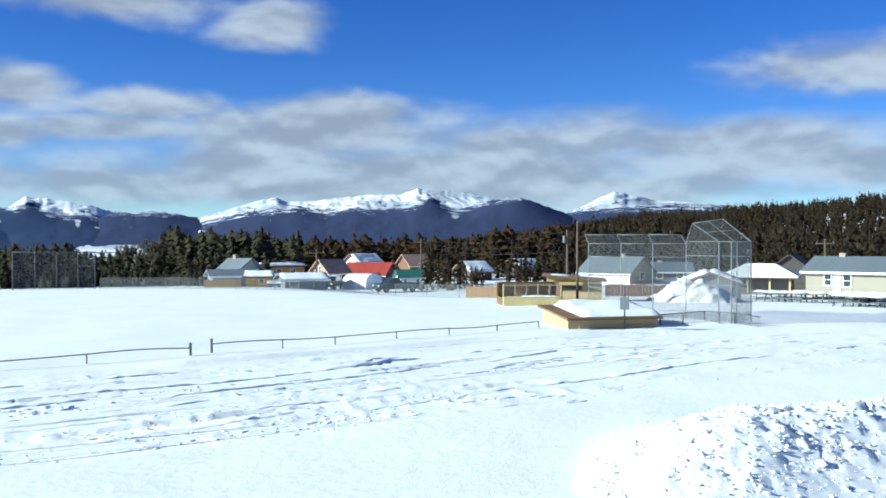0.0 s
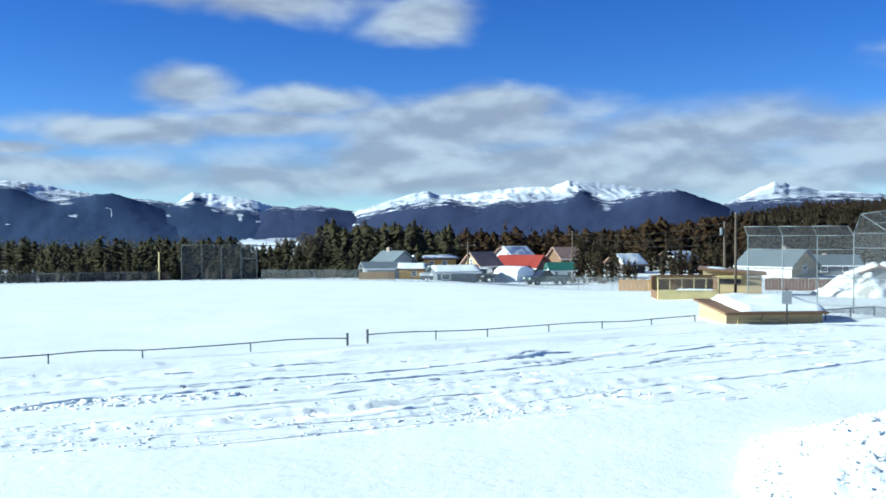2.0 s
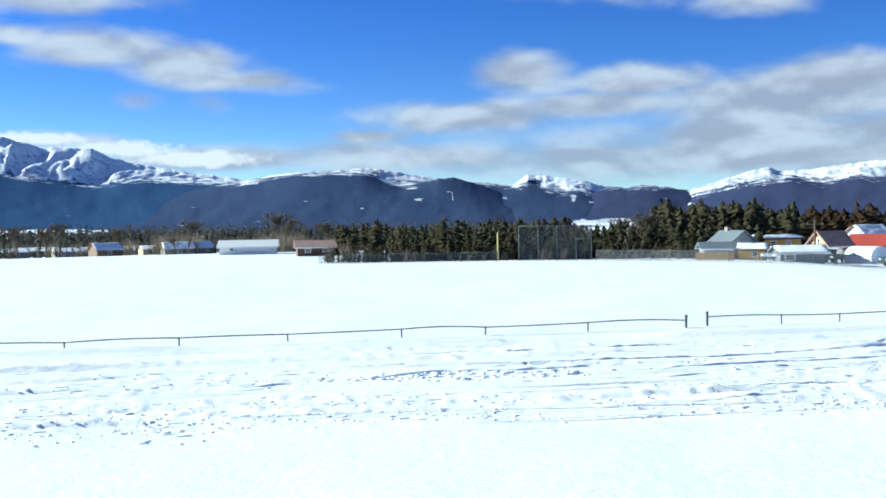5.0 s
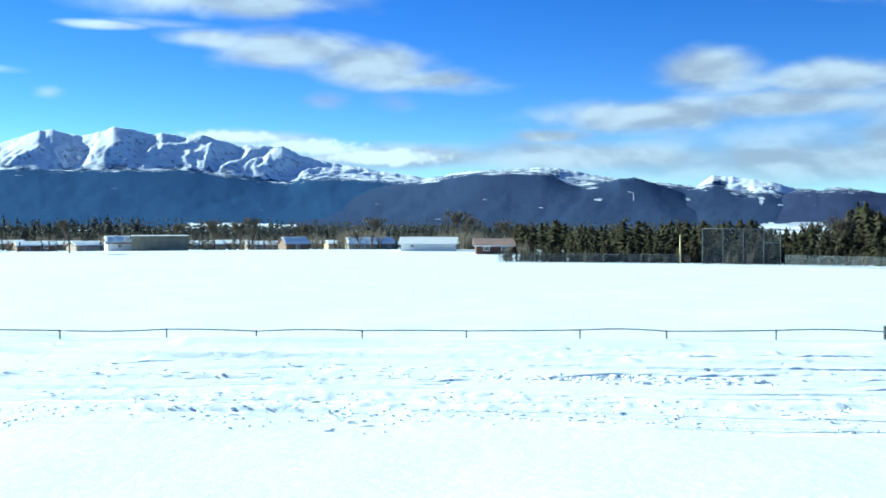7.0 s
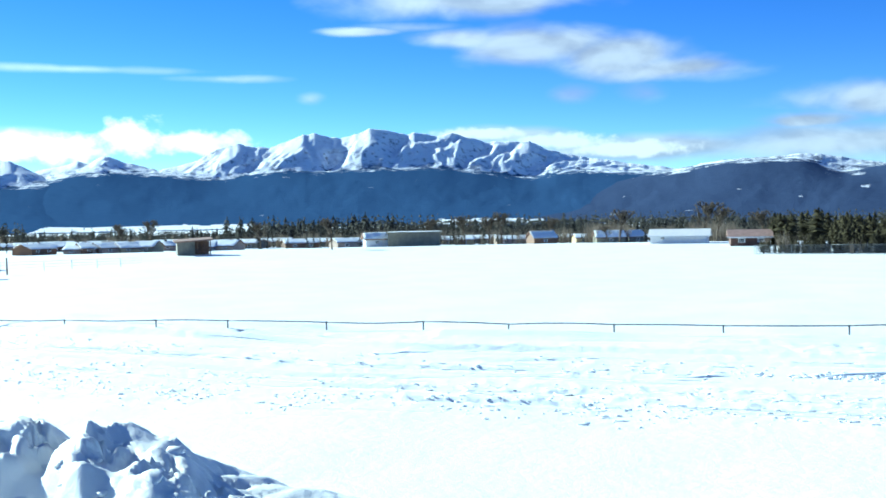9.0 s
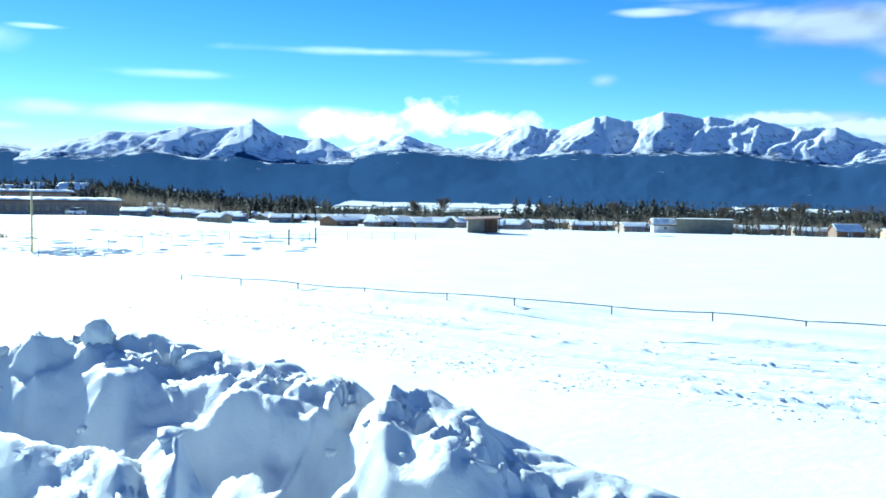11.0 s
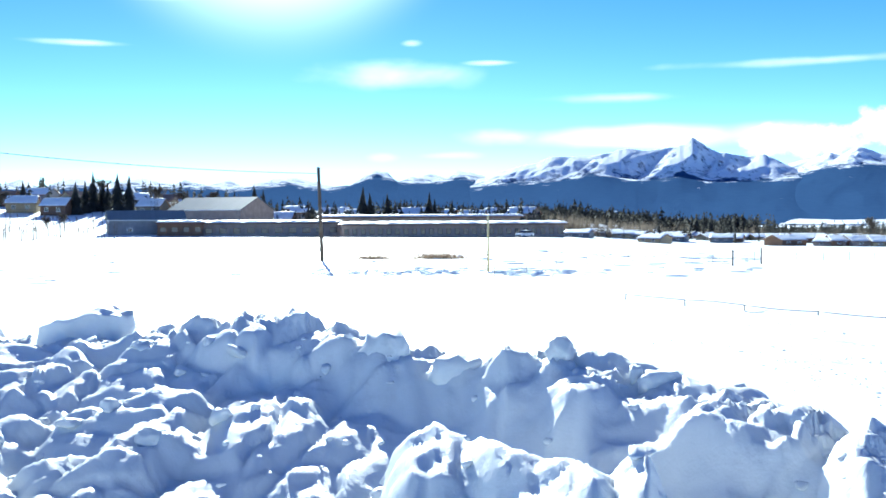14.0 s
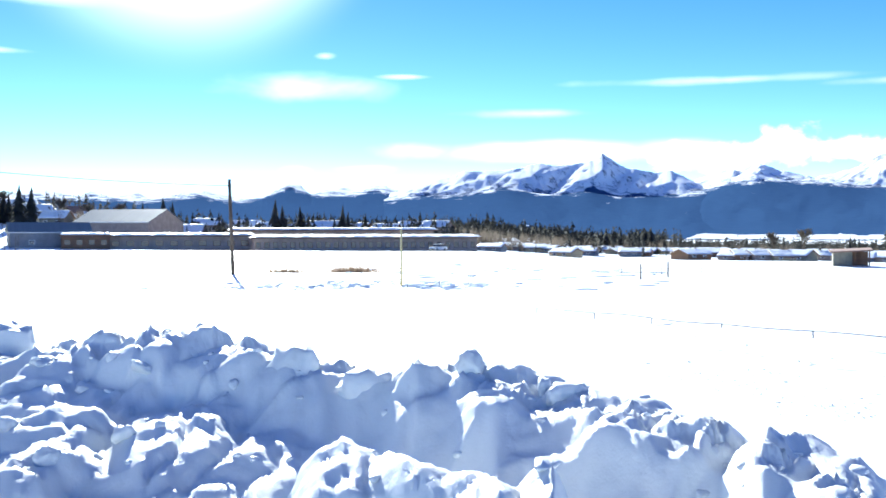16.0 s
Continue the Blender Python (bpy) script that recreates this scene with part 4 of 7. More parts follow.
def build_bank():
    az = np.concatenate([np.arange(46, 122, 0.2), np.arange(122, 150, 1.0)])
    u = np.linspace(0, 1, 240)
    U, A = np.meshgrid(u, az, indexing="ij")
    edge = crest_distance(A)
    r = 2.6 + U * (edge + 4.2 - 2.6)
    x, y = -r * np.sin(np.radians(A)), r * np.cos(np.radians(A))
    ob = sheet("snow_bank", x, y, bank_height(x, y), BANK_SNOW)
    if ob.data.polygons[0].normal.z < 0:
        ob.data.flip_normals()
    return tagged(ob, "rough ploughed bank of packed snow along the lot", "snow bank")


bank = build_bank()
BLOCKS = [finish("snow_block", block_shape(k, 1.0), BANK_SNOW) for k in range(8)]
SMALL_BLOCKS = [finish("snow_block", block_shape(k, 1.0, detail=2), BANK_SNOW) for k in range(8)]


def lay_block(parent, x, y, z, size, seed, squash=1.0, lean=0.4):
    rng = random.Random(seed)
    ob = new("snow_block", (BLOCKS if size > 0.12 else SMALL_BLOCKS)[rng.randrange(len(BLOCKS))])
    ob.matrix_world = Matrix.LocRotScale((x, y, z), Euler((rng.uniform(-lean, lean), rng.uniform(-lean, lean), rng.uniform(0, 6.28))), (size, size * rng.uniform(0.8, 1.15), size * squash))
    ob.parent = parent
    return ob


def build_blocks():
    rng = random.Random(4)
    # boulders along the crest: bearing, step back from the crest, size, lift
    for k, (az, back, size, lift) in enumerate(((83.5, 0.1, 0.24, 0.0), (84.9, 0.0, 0.13, 0.03), (88.7, 0.0, 0.17, 0.03), (94.6, -0.25, 0.4, -0.22), (98.4, -0.25, 0.45, -0.25),
                                                (105.1, 0.1, 0.13, 0.0), (77.9, 0.0, 0.14, -0.04), (119.8, 1.2, 0.35, 0.05))):
        d = float(crest_distance(az)) + back
        p = polar(az, d)
        lay_block(bank, p.x, p.y, float(bank_height(p.x, p.y)) + lift, size, 60 + k, 1.0, 0.2)
    for k in range(34):
        az = rng.uniform(57, 120)
        d = float(crest_distance(az)) + rng.gauss(-0.1, 0.35)
        size = rng.choice((0.03, 0.04, 0.05, 0.08)) * (0.6 + d / 16)
        p = polar(az, d)
        lay_block(bank, p.x, p.y, float(bank_height(p.x, p.y)) - size * 0.15, size, k, rng.uniform(0.75, 1.0))
    for k in range(110):
        az = rng.uniform(98, 122) if k % 5 else rng.uniform(64, 98)
        d = float(crest_distance(az)) * rng.uniform(0.5, 0.97)
        size = rng.choice((0.03, 0.04, 0.05, 0.07, 0.1, 0.15 if az > 98 else 0.05))
        p = polar(az, d)
        lay_block(bank, p.x, p.y, float(bank_height(p.x, p.y)) - size * 0.1, size, 500 + k, rng.uniform(0.7, 1.0))


build_blocks()


def mound_lumps():
    """Loose lumps over the spread heap of ploughed snow beside the track."""
    rng = random.Random(19)
    ob = thing("snow_heap", polar(-14, 17, 0.3), 0, "spread heap of loose snow lumps beside the track", "snow heap")
    for k in range(150):
        az = rng.uniform(-28, -9)
        mid = float(np.interp(az, (-40, -23, -15, -8, -3, 0), (24, 20, 17.5, 16.5, 15.5, 15.5)))
        d = mid + rng.gauss(-0.6, 2.0) * min(1.0, 0.35 + (-3 - az) / 12)
        size = rng.choice((0.03, 0.04, 0.05, 0.06, 0.08, 0.1)) * (1.0 if az < -12 else 0.6)
        p = polar(az, d)
        b = lay_block(ob, p.x, p.y, float(ground_z(p.x, p.y)) + size * 0.1, size, 900 + k, rng.uniform(0.35, 0.6))
        b.matrix_parent_inverse = ob.matrix_world.inverted()


mound_lumps()


def snow_slab_block():
    """One long upright slab left on the bank by the plough."""
    bm = cuboid((0, 0, 0), (1.3, 0.5, 0.6))
    bmesh.ops.subdivide_edges(bm, edges=bm.edges[:], cuts=14, use_grid_fill=True)
    for v in bm.verts:
        v.co += Vector((noise.noise(v.co * 1.7), noise.noise(v.co * 1.7 + Vector((5, 0, 0))), noise.noise(v.co * 1.7 + Vector((0, 7, 0))))) * 0.14
        v.co += Vector((0, noise.noise(v.co * 5.0), noise.noise(v.co * 5.0 + Vector((3, 0, 0))))) * 0.07
        v.co.z += 0.2 * v.co.x * (v.co.z > 0)
    for f in bm.faces:
        f.smooth = True
    ob = part("snow_block", bm, BANK_SNOW, bank)
    ob.matrix_world = Matrix.Translation(polar(114.6, 14.5, 1.98)) @ pose(0, 0, 0, 0, 0, 114)


snow_slab_block()

# ---------------------------------------------------------------- the ball field: rail fence, dugouts, backstop
def rail_fence(label, a, b, count, gate_at_start):
    ob = thing("rail_fence", (*a, 0.0), 0, label, "fence", "field fence")
    a, b = Vector((*a, 0)), Vector((*b, 0))
    rng = random.Random(count)
    tops = []
    for i in range(count + 1):
        q = a.lerp(b, i / count + (rng.uniform(-0.12, 0.12) / count if 0 < i < count else 0))
        g = float(ground_z(q.x, q.y))
        end = gate_at_start and i == 0
        tops.append(Vector((q.x, q.y, max(0.12, g + 0.0) + rng.uniform(0.10, 0.17))) - a)
        post = bmesh.new()
        pipe(post, (q.x - a.x, q.y - a.y, -0.5), (q.x - a.x, q.y - a.y, tops[-1].z + (0.13 if end else 0.0)), 0.045 if end else 0.024)
        bmesh.ops.create_uvsphere(post, u_segments=8, v_segments=5, radius=0.055 if end else 0.032, matrix=Matrix.Translation((q.x - a.x, q.y - a.y, tops[-1].z + (0.13 if end else 0.0))))
        part("post", post, RAIL, ob)
    for p, q in zip(tops, tops[1:]):
        bow = rng.uniform(-0.05, 0.05)
        pts = [p.lerp(q, k / 6) + Vector((0, 0, bow * math.sin(math.pi * k / 6))) for k in range(7)]
        part("rail", tube(pts, 0.019, 7), RAIL, ob)
    return ob


rail_fence("low dark pipe rail fence half buried in snow", (-9.2, 31.3), (-42.2, 3.6), 14, True)
rail_fence("low dark pipe rail fence beside the track in snow", (-8.75, 32.1), (2.25, 41.2), 6, True)


def wire_fence(label, points, tall, spacing=3.0, group="wire fences", thick=0.02, strands=0):
    """A chain-link fence, or one of a few plain wires, along (azimuth, distance) corners."""
    pts = [polar(az, d, lie(az, d)) for az, d in points]
    ob = thing("wire_fence" if strands else "chain_link_fence", pts[0], 0, label, "fence", group)
    for a, b in zip(pts, pts[1:]):
        n = max(1, round((b - a).length / spacing))
        for i in range(n):
            p, q = a.lerp(b, i / n) - pts[0], a.lerp(b, (i + 1) / n) - pts[0]
            up = Vector((0, 0, tall))
            part("post", pipe(bmesh.new(), p - Vector((0, 0, 0.3)), p + up, thick, sides=6), RAIL, ob)
            for k in range(strands):
                part("strand", pipe(bmesh.new(), p + up * (1 - 0.3 * k), q + up * (1 - 0.3 * k), 0.007, sides=5), RAIL, ob)
            if strands:
                continue
            part("top_rail", pipe(bmesh.new(), p + up, q + up, thick * 0.6, sides=6), RAIL, ob)
            net(p - Vector((0, 0, 0.1)), q - Vector((0, 0, 0.1)), q + up, p + up, ob)
    return ob


wire_fence("grey chain-link fence along the far snow edge", [(21.2, 83), (14, 75.5), (5, 72), (-0.6, 67)], 0.85)
wire_fence("grey chain-link fence below the pine trees", [(26.8, 86), (31, 86.5), (37, 90)], 0.8)
wire_fence("weathered wire fence on thin posts across the snow field", [(92.5, 57), (89, 62.5), (85.7, 70), (82.6, 77), (76, 80), (71, 92)], 0.72, 3.4, strands=3)
for az, d, tall in ((79.3, 70, 1.05), (77.8, 73.5, 1.1)):
    p = polar(az, d, lie(az, d))
    ob = thing("fence_post", p, 0, "stout dark wooden post standing in snow", "post", "stout posts")
    part("shaft", pipe(bmesh.new(), (0, 0, -0.3), (0, 0, tall), 0.06, 0.05), WOOD_POLE, ob)
    part("cap", cuboid((0, 0, tall + 0.02), (0.13, 0.13, 0.04), 0.01), WOOD_POLE, ob)


def tall_frame():
    """The tall screen at the far end of the field."""
    d = 85
    ob = thing("field_screen", polar(21.46, d, lie(21.46, d)), 0, "tall grey pipe screen with chain-link at the field's end", "backstop")
    base = polar(21.46, d, 0)
    feet = [polar(a, d, 0) - base for a in (21.46, 22.33, 23.4, 24.47, 25.57)]
    tall = level(-0.68, d) - lie(21.46, d)
    up = Vector((0, 0, tall))
    for f in feet:
        part("post", pipe(bmesh.new(), f - Vector((0, 0, 0.4)), f + up, 0.028), RAIL, ob)
    for p, q in zip(feet, feet[1:]):
        net(p, q, q + up, p + up, ob)
    for k in (1.0, 0.62):
        part("rail", pipe(bmesh.new(), feet[0] + up * k, feet[1] + up * k, 0.026), RAIL, ob)
    part("rail", pipe(bmesh.new(), feet[1] + up, feet[-1] + up, 0.02), RAIL, ob)


tall_frame()


def foul_pole(az, d, top_el):
    ob = thing("foul_pole", polar(az, d, lie(az, d)), 0, "thin faded yellow foul pole standing in snow", "pole", "foul poles")
    tall = level(top_el, d) - lie(az, d)
    part("shaft", pipe(bmesh.new(), (0, 0, -0.3), (0, 0, tall), 0.07, 0.06), YELLOW, ob)
    part("cap", pipe(bmesh.new(), (0, 0, tall), (0, 0, tall + 0.05), 0.075), YELLOW, ob)


foul_pole(26.77, 87, -1.07)
foul_pole(92.85, 60, -0.2)


def near_dugout():
    """Sunk dugout beside the track, its lid deep in snow."""
    a, b = polar(-4.8, 40.9), polar(-9.75, 42.4)
    ob = thing("dugout", (a.x, a.y, -0.05), math.degrees(math.atan2(b.y - a.y, b.x - a.x)), "low tan dugout with a thick snow cover on its lid", "dugout", "dugouts")
    w, deep, front, back = (b - a).length, 3.2, 0.42, 0.68
    part("wall", prism([(0, -0.4), (deep, -0.4), (deep, back), (0, front)], 0, w), TAN, ob, "tan painted board wall")
    lid = prism([(-0.3, front - 0.0), (deep + 0.3, back + 0.06), (deep + 0.3, back + 0.14), (-0.3, front + 0.1)], -0.15, w + 0.08)
    part("roof", lid, BROWN, ob, "brown wooden lid")
    part("fascia", cuboid((w / 2, -0.33, front + 0.05), (w + 0.22, 0.04, 0.085), 0.01), BROWN, ob)
    cover = snow_slab(0.5, w + 0.15, -0.2, deep + 0.15, 0.24, 3, (back - front) / deep, 0.22)
    part("roof_snow", cover, SNOW, ob, "thick rounded snow cover").matrix_local = Matrix.Translation((0, 0, front + 0.13))
    for k in range(4):
        part("batten", cuboid((w * (k + 0.5) / 4, -0.02, front / 2 - 0.05), (0.09, 0.03, front), 0.005), TAN, ob)


def far_dugout():
    d = 55
    a, b = polar(-1.15, d), polar(-4.4, d + 0.6)
    z = -0.02
    ob = thing("dugout", (a.x, a.y, z), math.degrees(math.atan2(b.y - a.y, b.x - a.x)), "open-fronted yellow dugout with posts and wire screen", "dugout", "dugouts")
    w, deep, tall = (b - a).length, 2.3, level(-2.55, d)
    part("front_wall", cuboid((w / 2, 0, 0.1), (w, 0.15, 0.85), 0.01), YELLOW, ob, "low pale yellow wall")
    part("back_wall", cuboid((w / 2, deep, tall / 2 - 0.3), (w, 0.12, tall + 0.6)), TAN, ob, "tan board wall")
    part("end_wall", cuboid((w + 0.03, deep / 2, tall / 2 - 0.3), (0.12, deep, tall + 0.5)), BROWN, ob)
    part("end_wall", cuboid((0.05, deep / 2, 0.05), (0.12, deep, 0.75)), BROWN, ob)
    part("corner_post", cuboid((0.05, deep - 0.1, tall / 2 - 0.2), (0.14, 0.14, tall + 0.4), 0.01), BROWN, ob)
    part("roof", cuboid((w / 2, deep * 0.72, tall + 0.02), (w + 0.2, deep * 0.62, 0.07), 0.01, pose(0, 0, 0, -2, 0, 0)), BROWN, ob, "flat brown board roof")
    for i in range(6):
        part("post", cuboid((w * i / 5, -0.02, tall / 2), (0.065, 0.065, tall), 0.01), YELLOW if i in (0, 5) else TAN, ob)
    part("rail", cuboid((w / 2, -0.03, tall - 0.06), (w, 0.06, 0.06)), TAN, ob)
    for i in range(5):
        net((w * i / 5, -0.05, 0.5), (w * (i + 1) / 5, -0.05, 0.5), (w * (i + 1) / 5, -0.05, tall), (w * i / 5, -0.05, tall), ob)
    part("wall_snow", snow_slab(0.9, w - 0.1, -0.1, 0.12, 0.11, 5, sag=0.15), SNOW, ob, "ragged snow on the wall").matrix_local = Matrix.Translation((0, 0, 0.5))
    part("bench", cuboid((w / 2, deep - 0.5, 0.35), (w - 0.4, 0.35, 0.06), 0.01), PLANK, ob)


def scorer_booth():
    d = 60
    a, b = polar(-3.6, d), polar(-6.7, d)
    ob = thing("shed", (a.x, a.y, lie(-5, d) - 0.2), math.degrees(math.atan2(b.y - a.y, b.x - a.x)), "tan wooden shed with a one-way roof behind the dugout", "shed")
    w, deep, left, right = (b - a).length, 2.6, level(-2.1, d) + 0.2, level(-2.35, d) + 0.2
    bm = bmesh.new()
    v = [bm.verts.new(c) for c in ((0, 0, 0), (w, 0, 0), (w, 0, right), (0, 0, left), (0, deep, 0), (w, deep, 0), (w, deep, right), (0, deep, left))]
    for f in ((0, 1, 2, 3), (5, 4, 7, 6), (4, 0, 3, 7), (1, 5, 6, 2), (3, 2, 6, 7), (4, 5, 1, 0)):
        bm.faces.new([v[i] for i in f])
    part("wall", bm, TAN, ob)
    tilt = math.degrees(math.atan2(left - right, w))
    part("roof", cuboid((w / 2, deep / 2, (left + right) / 2 + 0.06), (w + 0.6, deep + 0.7, 0.09), 0.01, pose(0, 0, 0, 0, tilt, 0)), BROWN_ROOF, ob, "thin brown roof")
    part("fascia", cuboid((w / 2, -0.37, (left + right) / 2 + 0.04), (w + 0.6, 0.04, 0.11), 0.0, pose(0, 0, 0, 0, tilt, 0)), BROWN, ob)
    part("roof_snow", snow_slab(0.2, w * 0.4, 0.2, deep, 0.06, 8, sag=0.4), SNOW, ob, "thin snow cover").matrix_local = Matrix.Translation((0, 0, left + 0.1)) @ pose(0, 0, 0, 0, tilt, 0)
    part("shutter", cuboid((w * 0.42, -0.03, left * 0.62), (w * 0.45, 0.05, 0.35), 0.01), DARK, ob, "dark serving hatch")
    part("shutter_board", cuboid((w * 0.42, -0.25, left * 0.62 + 0.2), (w * 0.47, 0.5, 0.04), 0.0, pose(0, 0, 0, -20, 0, 0)), YELLOW, ob)


def warning_sign():
    d = 40.2
    p = polar(-7.94, d, lie(-7.94, d))
    ob = thing("sign", p, -7.94, "small grey sign board on a dark post before the dugout", "sign")
    part("post", pipe(bmesh.new(), (0, 0.03, -0.4), (0, 0.03, 1.35), 0.03), RUBBER, ob, "dark steel post")
    board = part("board", cuboid((0, 0, 1.02), (0.36, 0.02, 0.5), 0.004), material("sign_grey", (0.17, 0.19, 0.21), 0.6, 0.1), ob, "grey sheet-metal board")
    for k in range(4):
        part("text_bar", cuboid((0, -0.013, 1.17 - k * 0.09), (0.26 - 0.04 * (k % 2), 0.004, 0.03)), GREY_WALL, board)


def backstop():
    """Hooded backstop of pipes and chain-link; its wing runs beside the field."""
    d = 47.6
    base = polar(-11.3, d, -0.02)
    ob = thing("backstop", base, 0, "tall hooded backstop of grey pipe and chain-link", "backstop")
    hi = level(0.0, d) - 0.1
    wing = [polar(a, d + 1.0 - k * 0.33, 0) - polar(-11.3, d, 0) for k, a in enumerate((-5.95, -7.75, -9.5, -11.3))]
    centre = [polar(-11.3, d, 0), polar(-13.05, d - 1.3, 0), polar(-14.75, d - 1.4, 0)]
    side = [polar(-13.7, d - 4.2, 0), polar(-14.0, d - 3.0, 0), polar(-14.75, d - 1.4, 0)]
    centre, side = [c - polar(-11.3, d, 0) for c in centre], [c - polar(-11.3, d, 0) for c in side]

    def bar(p, q, r=0.032, name="rail"):
        part(name, pipe(bmesh.new(), p, q, r * 0.55), GALVANISED, ob)

    def up(p, z):
        return Vector((p.x, p.y, z))
    for run, tall in ((wing, hi - 0.1), (centre, hi), (side, hi)):
        for p in run:
            bar(up(p, -0.4), up(p, tall), 0.042, "post")
        for p, q in zip(run, run[1:]):
            for z in (tall, tall * 0.82, tall * 0.45, 0.35):
                bar(up(p, z), up(q, z), 0.022)
            net(up(p, 0.0), up(q, 0.0), up(q, tall), up(p, tall), ob)
    # lean-out along the top of the wing
    out = Vector((-0.1, 0.75, 0.42))
    for p, q in zip(wing, wing[1:]):
        a, b = up(p, hi - 0.1), up(q, hi - 0.1)
        bar(a + out, b + out, 0.028), bar(a, a + out, 0.028), bar(b, b + out, 0.028)
        net(a, b, b + out, a + out, ob)
    # hood over the plate
    peak = [polar(-11.65, d + 1.8, 0), polar(-13.25, d + 2.0, 0)]
    crest = [level(0.88, d + 1.8), level(1.12, d + 2.0)]
    tops = [Vector((q.x, q.y, z)) - Vector((base.x, base.y, 0)) for q, z in zip(peak, crest)]
    roots = [up(c, hi) for c in centre]
    for a, b in ((roots[0], tops[0]), (roots[1], tops[0]), (roots[2], tops[1]), (tops[0], tops[1])):
        bar(a, b)
    bar((roots[1] + tops[0]) / 2, (roots[2] + tops[1]) / 2, 0.022)
    bar((roots[1] + roots[2]) / 2, (tops[0] + tops[1]) / 2, 0.022)
    net(roots[1], roots[2], tops[1], tops[0], ob)
    net(roots[0], roots[1], (roots[1] + tops[0]) / 2, tops[0], ob)


near_dugout(), far_dugout(), scorer_booth(), warning_sign(), backstop()
wire_fence("low grey pipe fence joining dugout and backstop", [(-9.9, 44), (-12.3, 46.5), (-13.9, 43.6), (-15.2, 43.2)], 0.42, 2.0, thick=0.035)


def snow_pile():
    d = 62
    p = polar(-11.75, d, lie(-11.75, d))
    u, v = np.meshgrid(np.linspace(-1, 1, 50), np.linspace(-1, 1, 40), indexing="ij")
    r = np.hypot(u * 1.0, v)
    h = np.clip(1 - r ** 1.4, 0, None) ** 0.9
    x, y = u * 3.05, v * 2.4
    h = h * 1.4 * (0.82 + 0.4 * fbm(x * 0.9 + 5, y * 0.9, 4, 77)) + (fbm(x * 2, y * 2, 3, 78) - 0.5) * 0.5 * np.clip(1.2 - r, 0, 1) + 0.32 * (rubble(x, y, 0.7, 79) - 0.4) * np.clip(1.3 - r, 0, 1) - 0.15
    ob = sheet("snow_pile", x, y, h, PILE_SNOW)
    if ob.data.polygons[0].normal.z < 0:
        ob.data.flip_normals()
    ob.matrix_world = Matrix.Translation(p) @ pose(0, 0, 0, 0, 0, -12)
    tagged(ob, "heaped pile of shovelled snow behind the backstop", "snow pile")


snow_pile()


def picnic_table(label):
    ob = thing("picnic_table", (0, 0, 0), 0, label, "table", "stored picnic tables")
    for k in range(4):
        part("board", cuboid((0, -0.3 + 0.2 * k, 0.74), (1.8, 0.18, 0.045), 0.005), GREY_WALL, ob)
    for y in (-0.75, 0.75):
        part("bench", cuboid((0, y, 0.44), (1.8, 0.26, 0.045), 0.005), GREY_WALL, ob)
    for x in (-0.65, 0.65):
        for s in (-1, 1):
            part("leg", pipe(bmesh.new(), (x, s * 0.25, 0.73), (x, s * 0.62, 0.0), 0.035, sides=6), RAIL, ob)
        part("brace", pipe(bmesh.new(), (x, -0.85, 0.41), (x, 0.85, 0.41), 0.03, sides=6), RAIL, ob)
    part("table_snow", snow_slab(-0.85, 0.85, -0.36, 0.36, 0.14, 2, sag=0.2), SNOW, ob, "cap of snow").matrix_local = Matrix.Translation((0, 0, 0.76))
    return ob


def place_tables():
    rng = random.Random(12)
    first = picnic_table("grey picnic table with a cap of snow")
    spots = [(-15.6 - 0.62 * i + rng.uniform(-0.1, 0.1), 64 + 1.5 * (i % 2) + rng.uniform(-1, 1)) for i in range(12)]
    spots += [(-19.6 - 0.55 * i, 58.5 + 1.2 * (i % 2)) for i in range(8)]
    for i, (az, d) in enumerate(spots):
        p = polar(az, d, lie(az, d) - 0.22)
        m = Matrix.Translation(p) @ pose(0, 0, 0, rng.uniform(-4, 4), rng.uniform(-4, 4), az + rng.uniform(-30, 30))
        if i == 0:
            first.matrix_world = m
        else:
            copy_thing(first, m)


place_tables()

# ---------------------------------------------------------------- houses beyond the field
house("long cream house with a grey metal roof and two windows", -22.0, 92, 12.5, 7.0, 2.1, 1.1, CREAM, METAL_ROOF, -14, windows=[("f", -4.4, 1.4, 0.6, 0.95), ("f", -2.85, 1.35, 0.65, 1.05), ("f", 3.6, 1.4, 0.8, 1.0)], door=(-3.65, 0.6, 1.9), chimney=(-4.2, 0.4), z=level(-3.0, 92))
house("cream wing with a higher grey metal roof", -23.6, 99, 9, 8, 2.3, 1.4, CREAM, METAL_ROOF, -14, windows=[("f", 0, 1.5, 0.8, 1.0)])
house("white-walled house with tan gables and grey metal roof", -7.55, 130, 7.2, 6.0, 1.5, 1.8, TAN, METAL_ROOF, -30, windows=[("r", 0, 1.0, 1.0, 0.9)], front_mat=WHITE, chimney=(1.0, 0.5))
house("low grey house with a slate-blue roof", -10.35, 138, 5.6, 6, 1.35, 1.1, GREY_WALL, SLATE_ROOF, 8, chimney=(-1, 0.3), windows=[("f", -1.4, 0.8, 0.8, 0.7), ("f", 1.2, 0.8, 0.8, 0.7)])
house("grey garage with a snow-covered roof behind the snow pile", -12.65, 90, 4.8, 5.0, 1.45, 0.95, GREY_WALL, BROWN_ROOF, 90, 0.3, windows=[("r", 0, 1.0, 0.9, 0.8)], category="garage")
house("dark weathered cabin with a steep roof", -17.0, 120, 4.2, 5, 2.0, 1.8, DARK_WOOD, DARK_WOOD, 80, windows=[("r", 0, 1.2, 0.8, 0.8)])


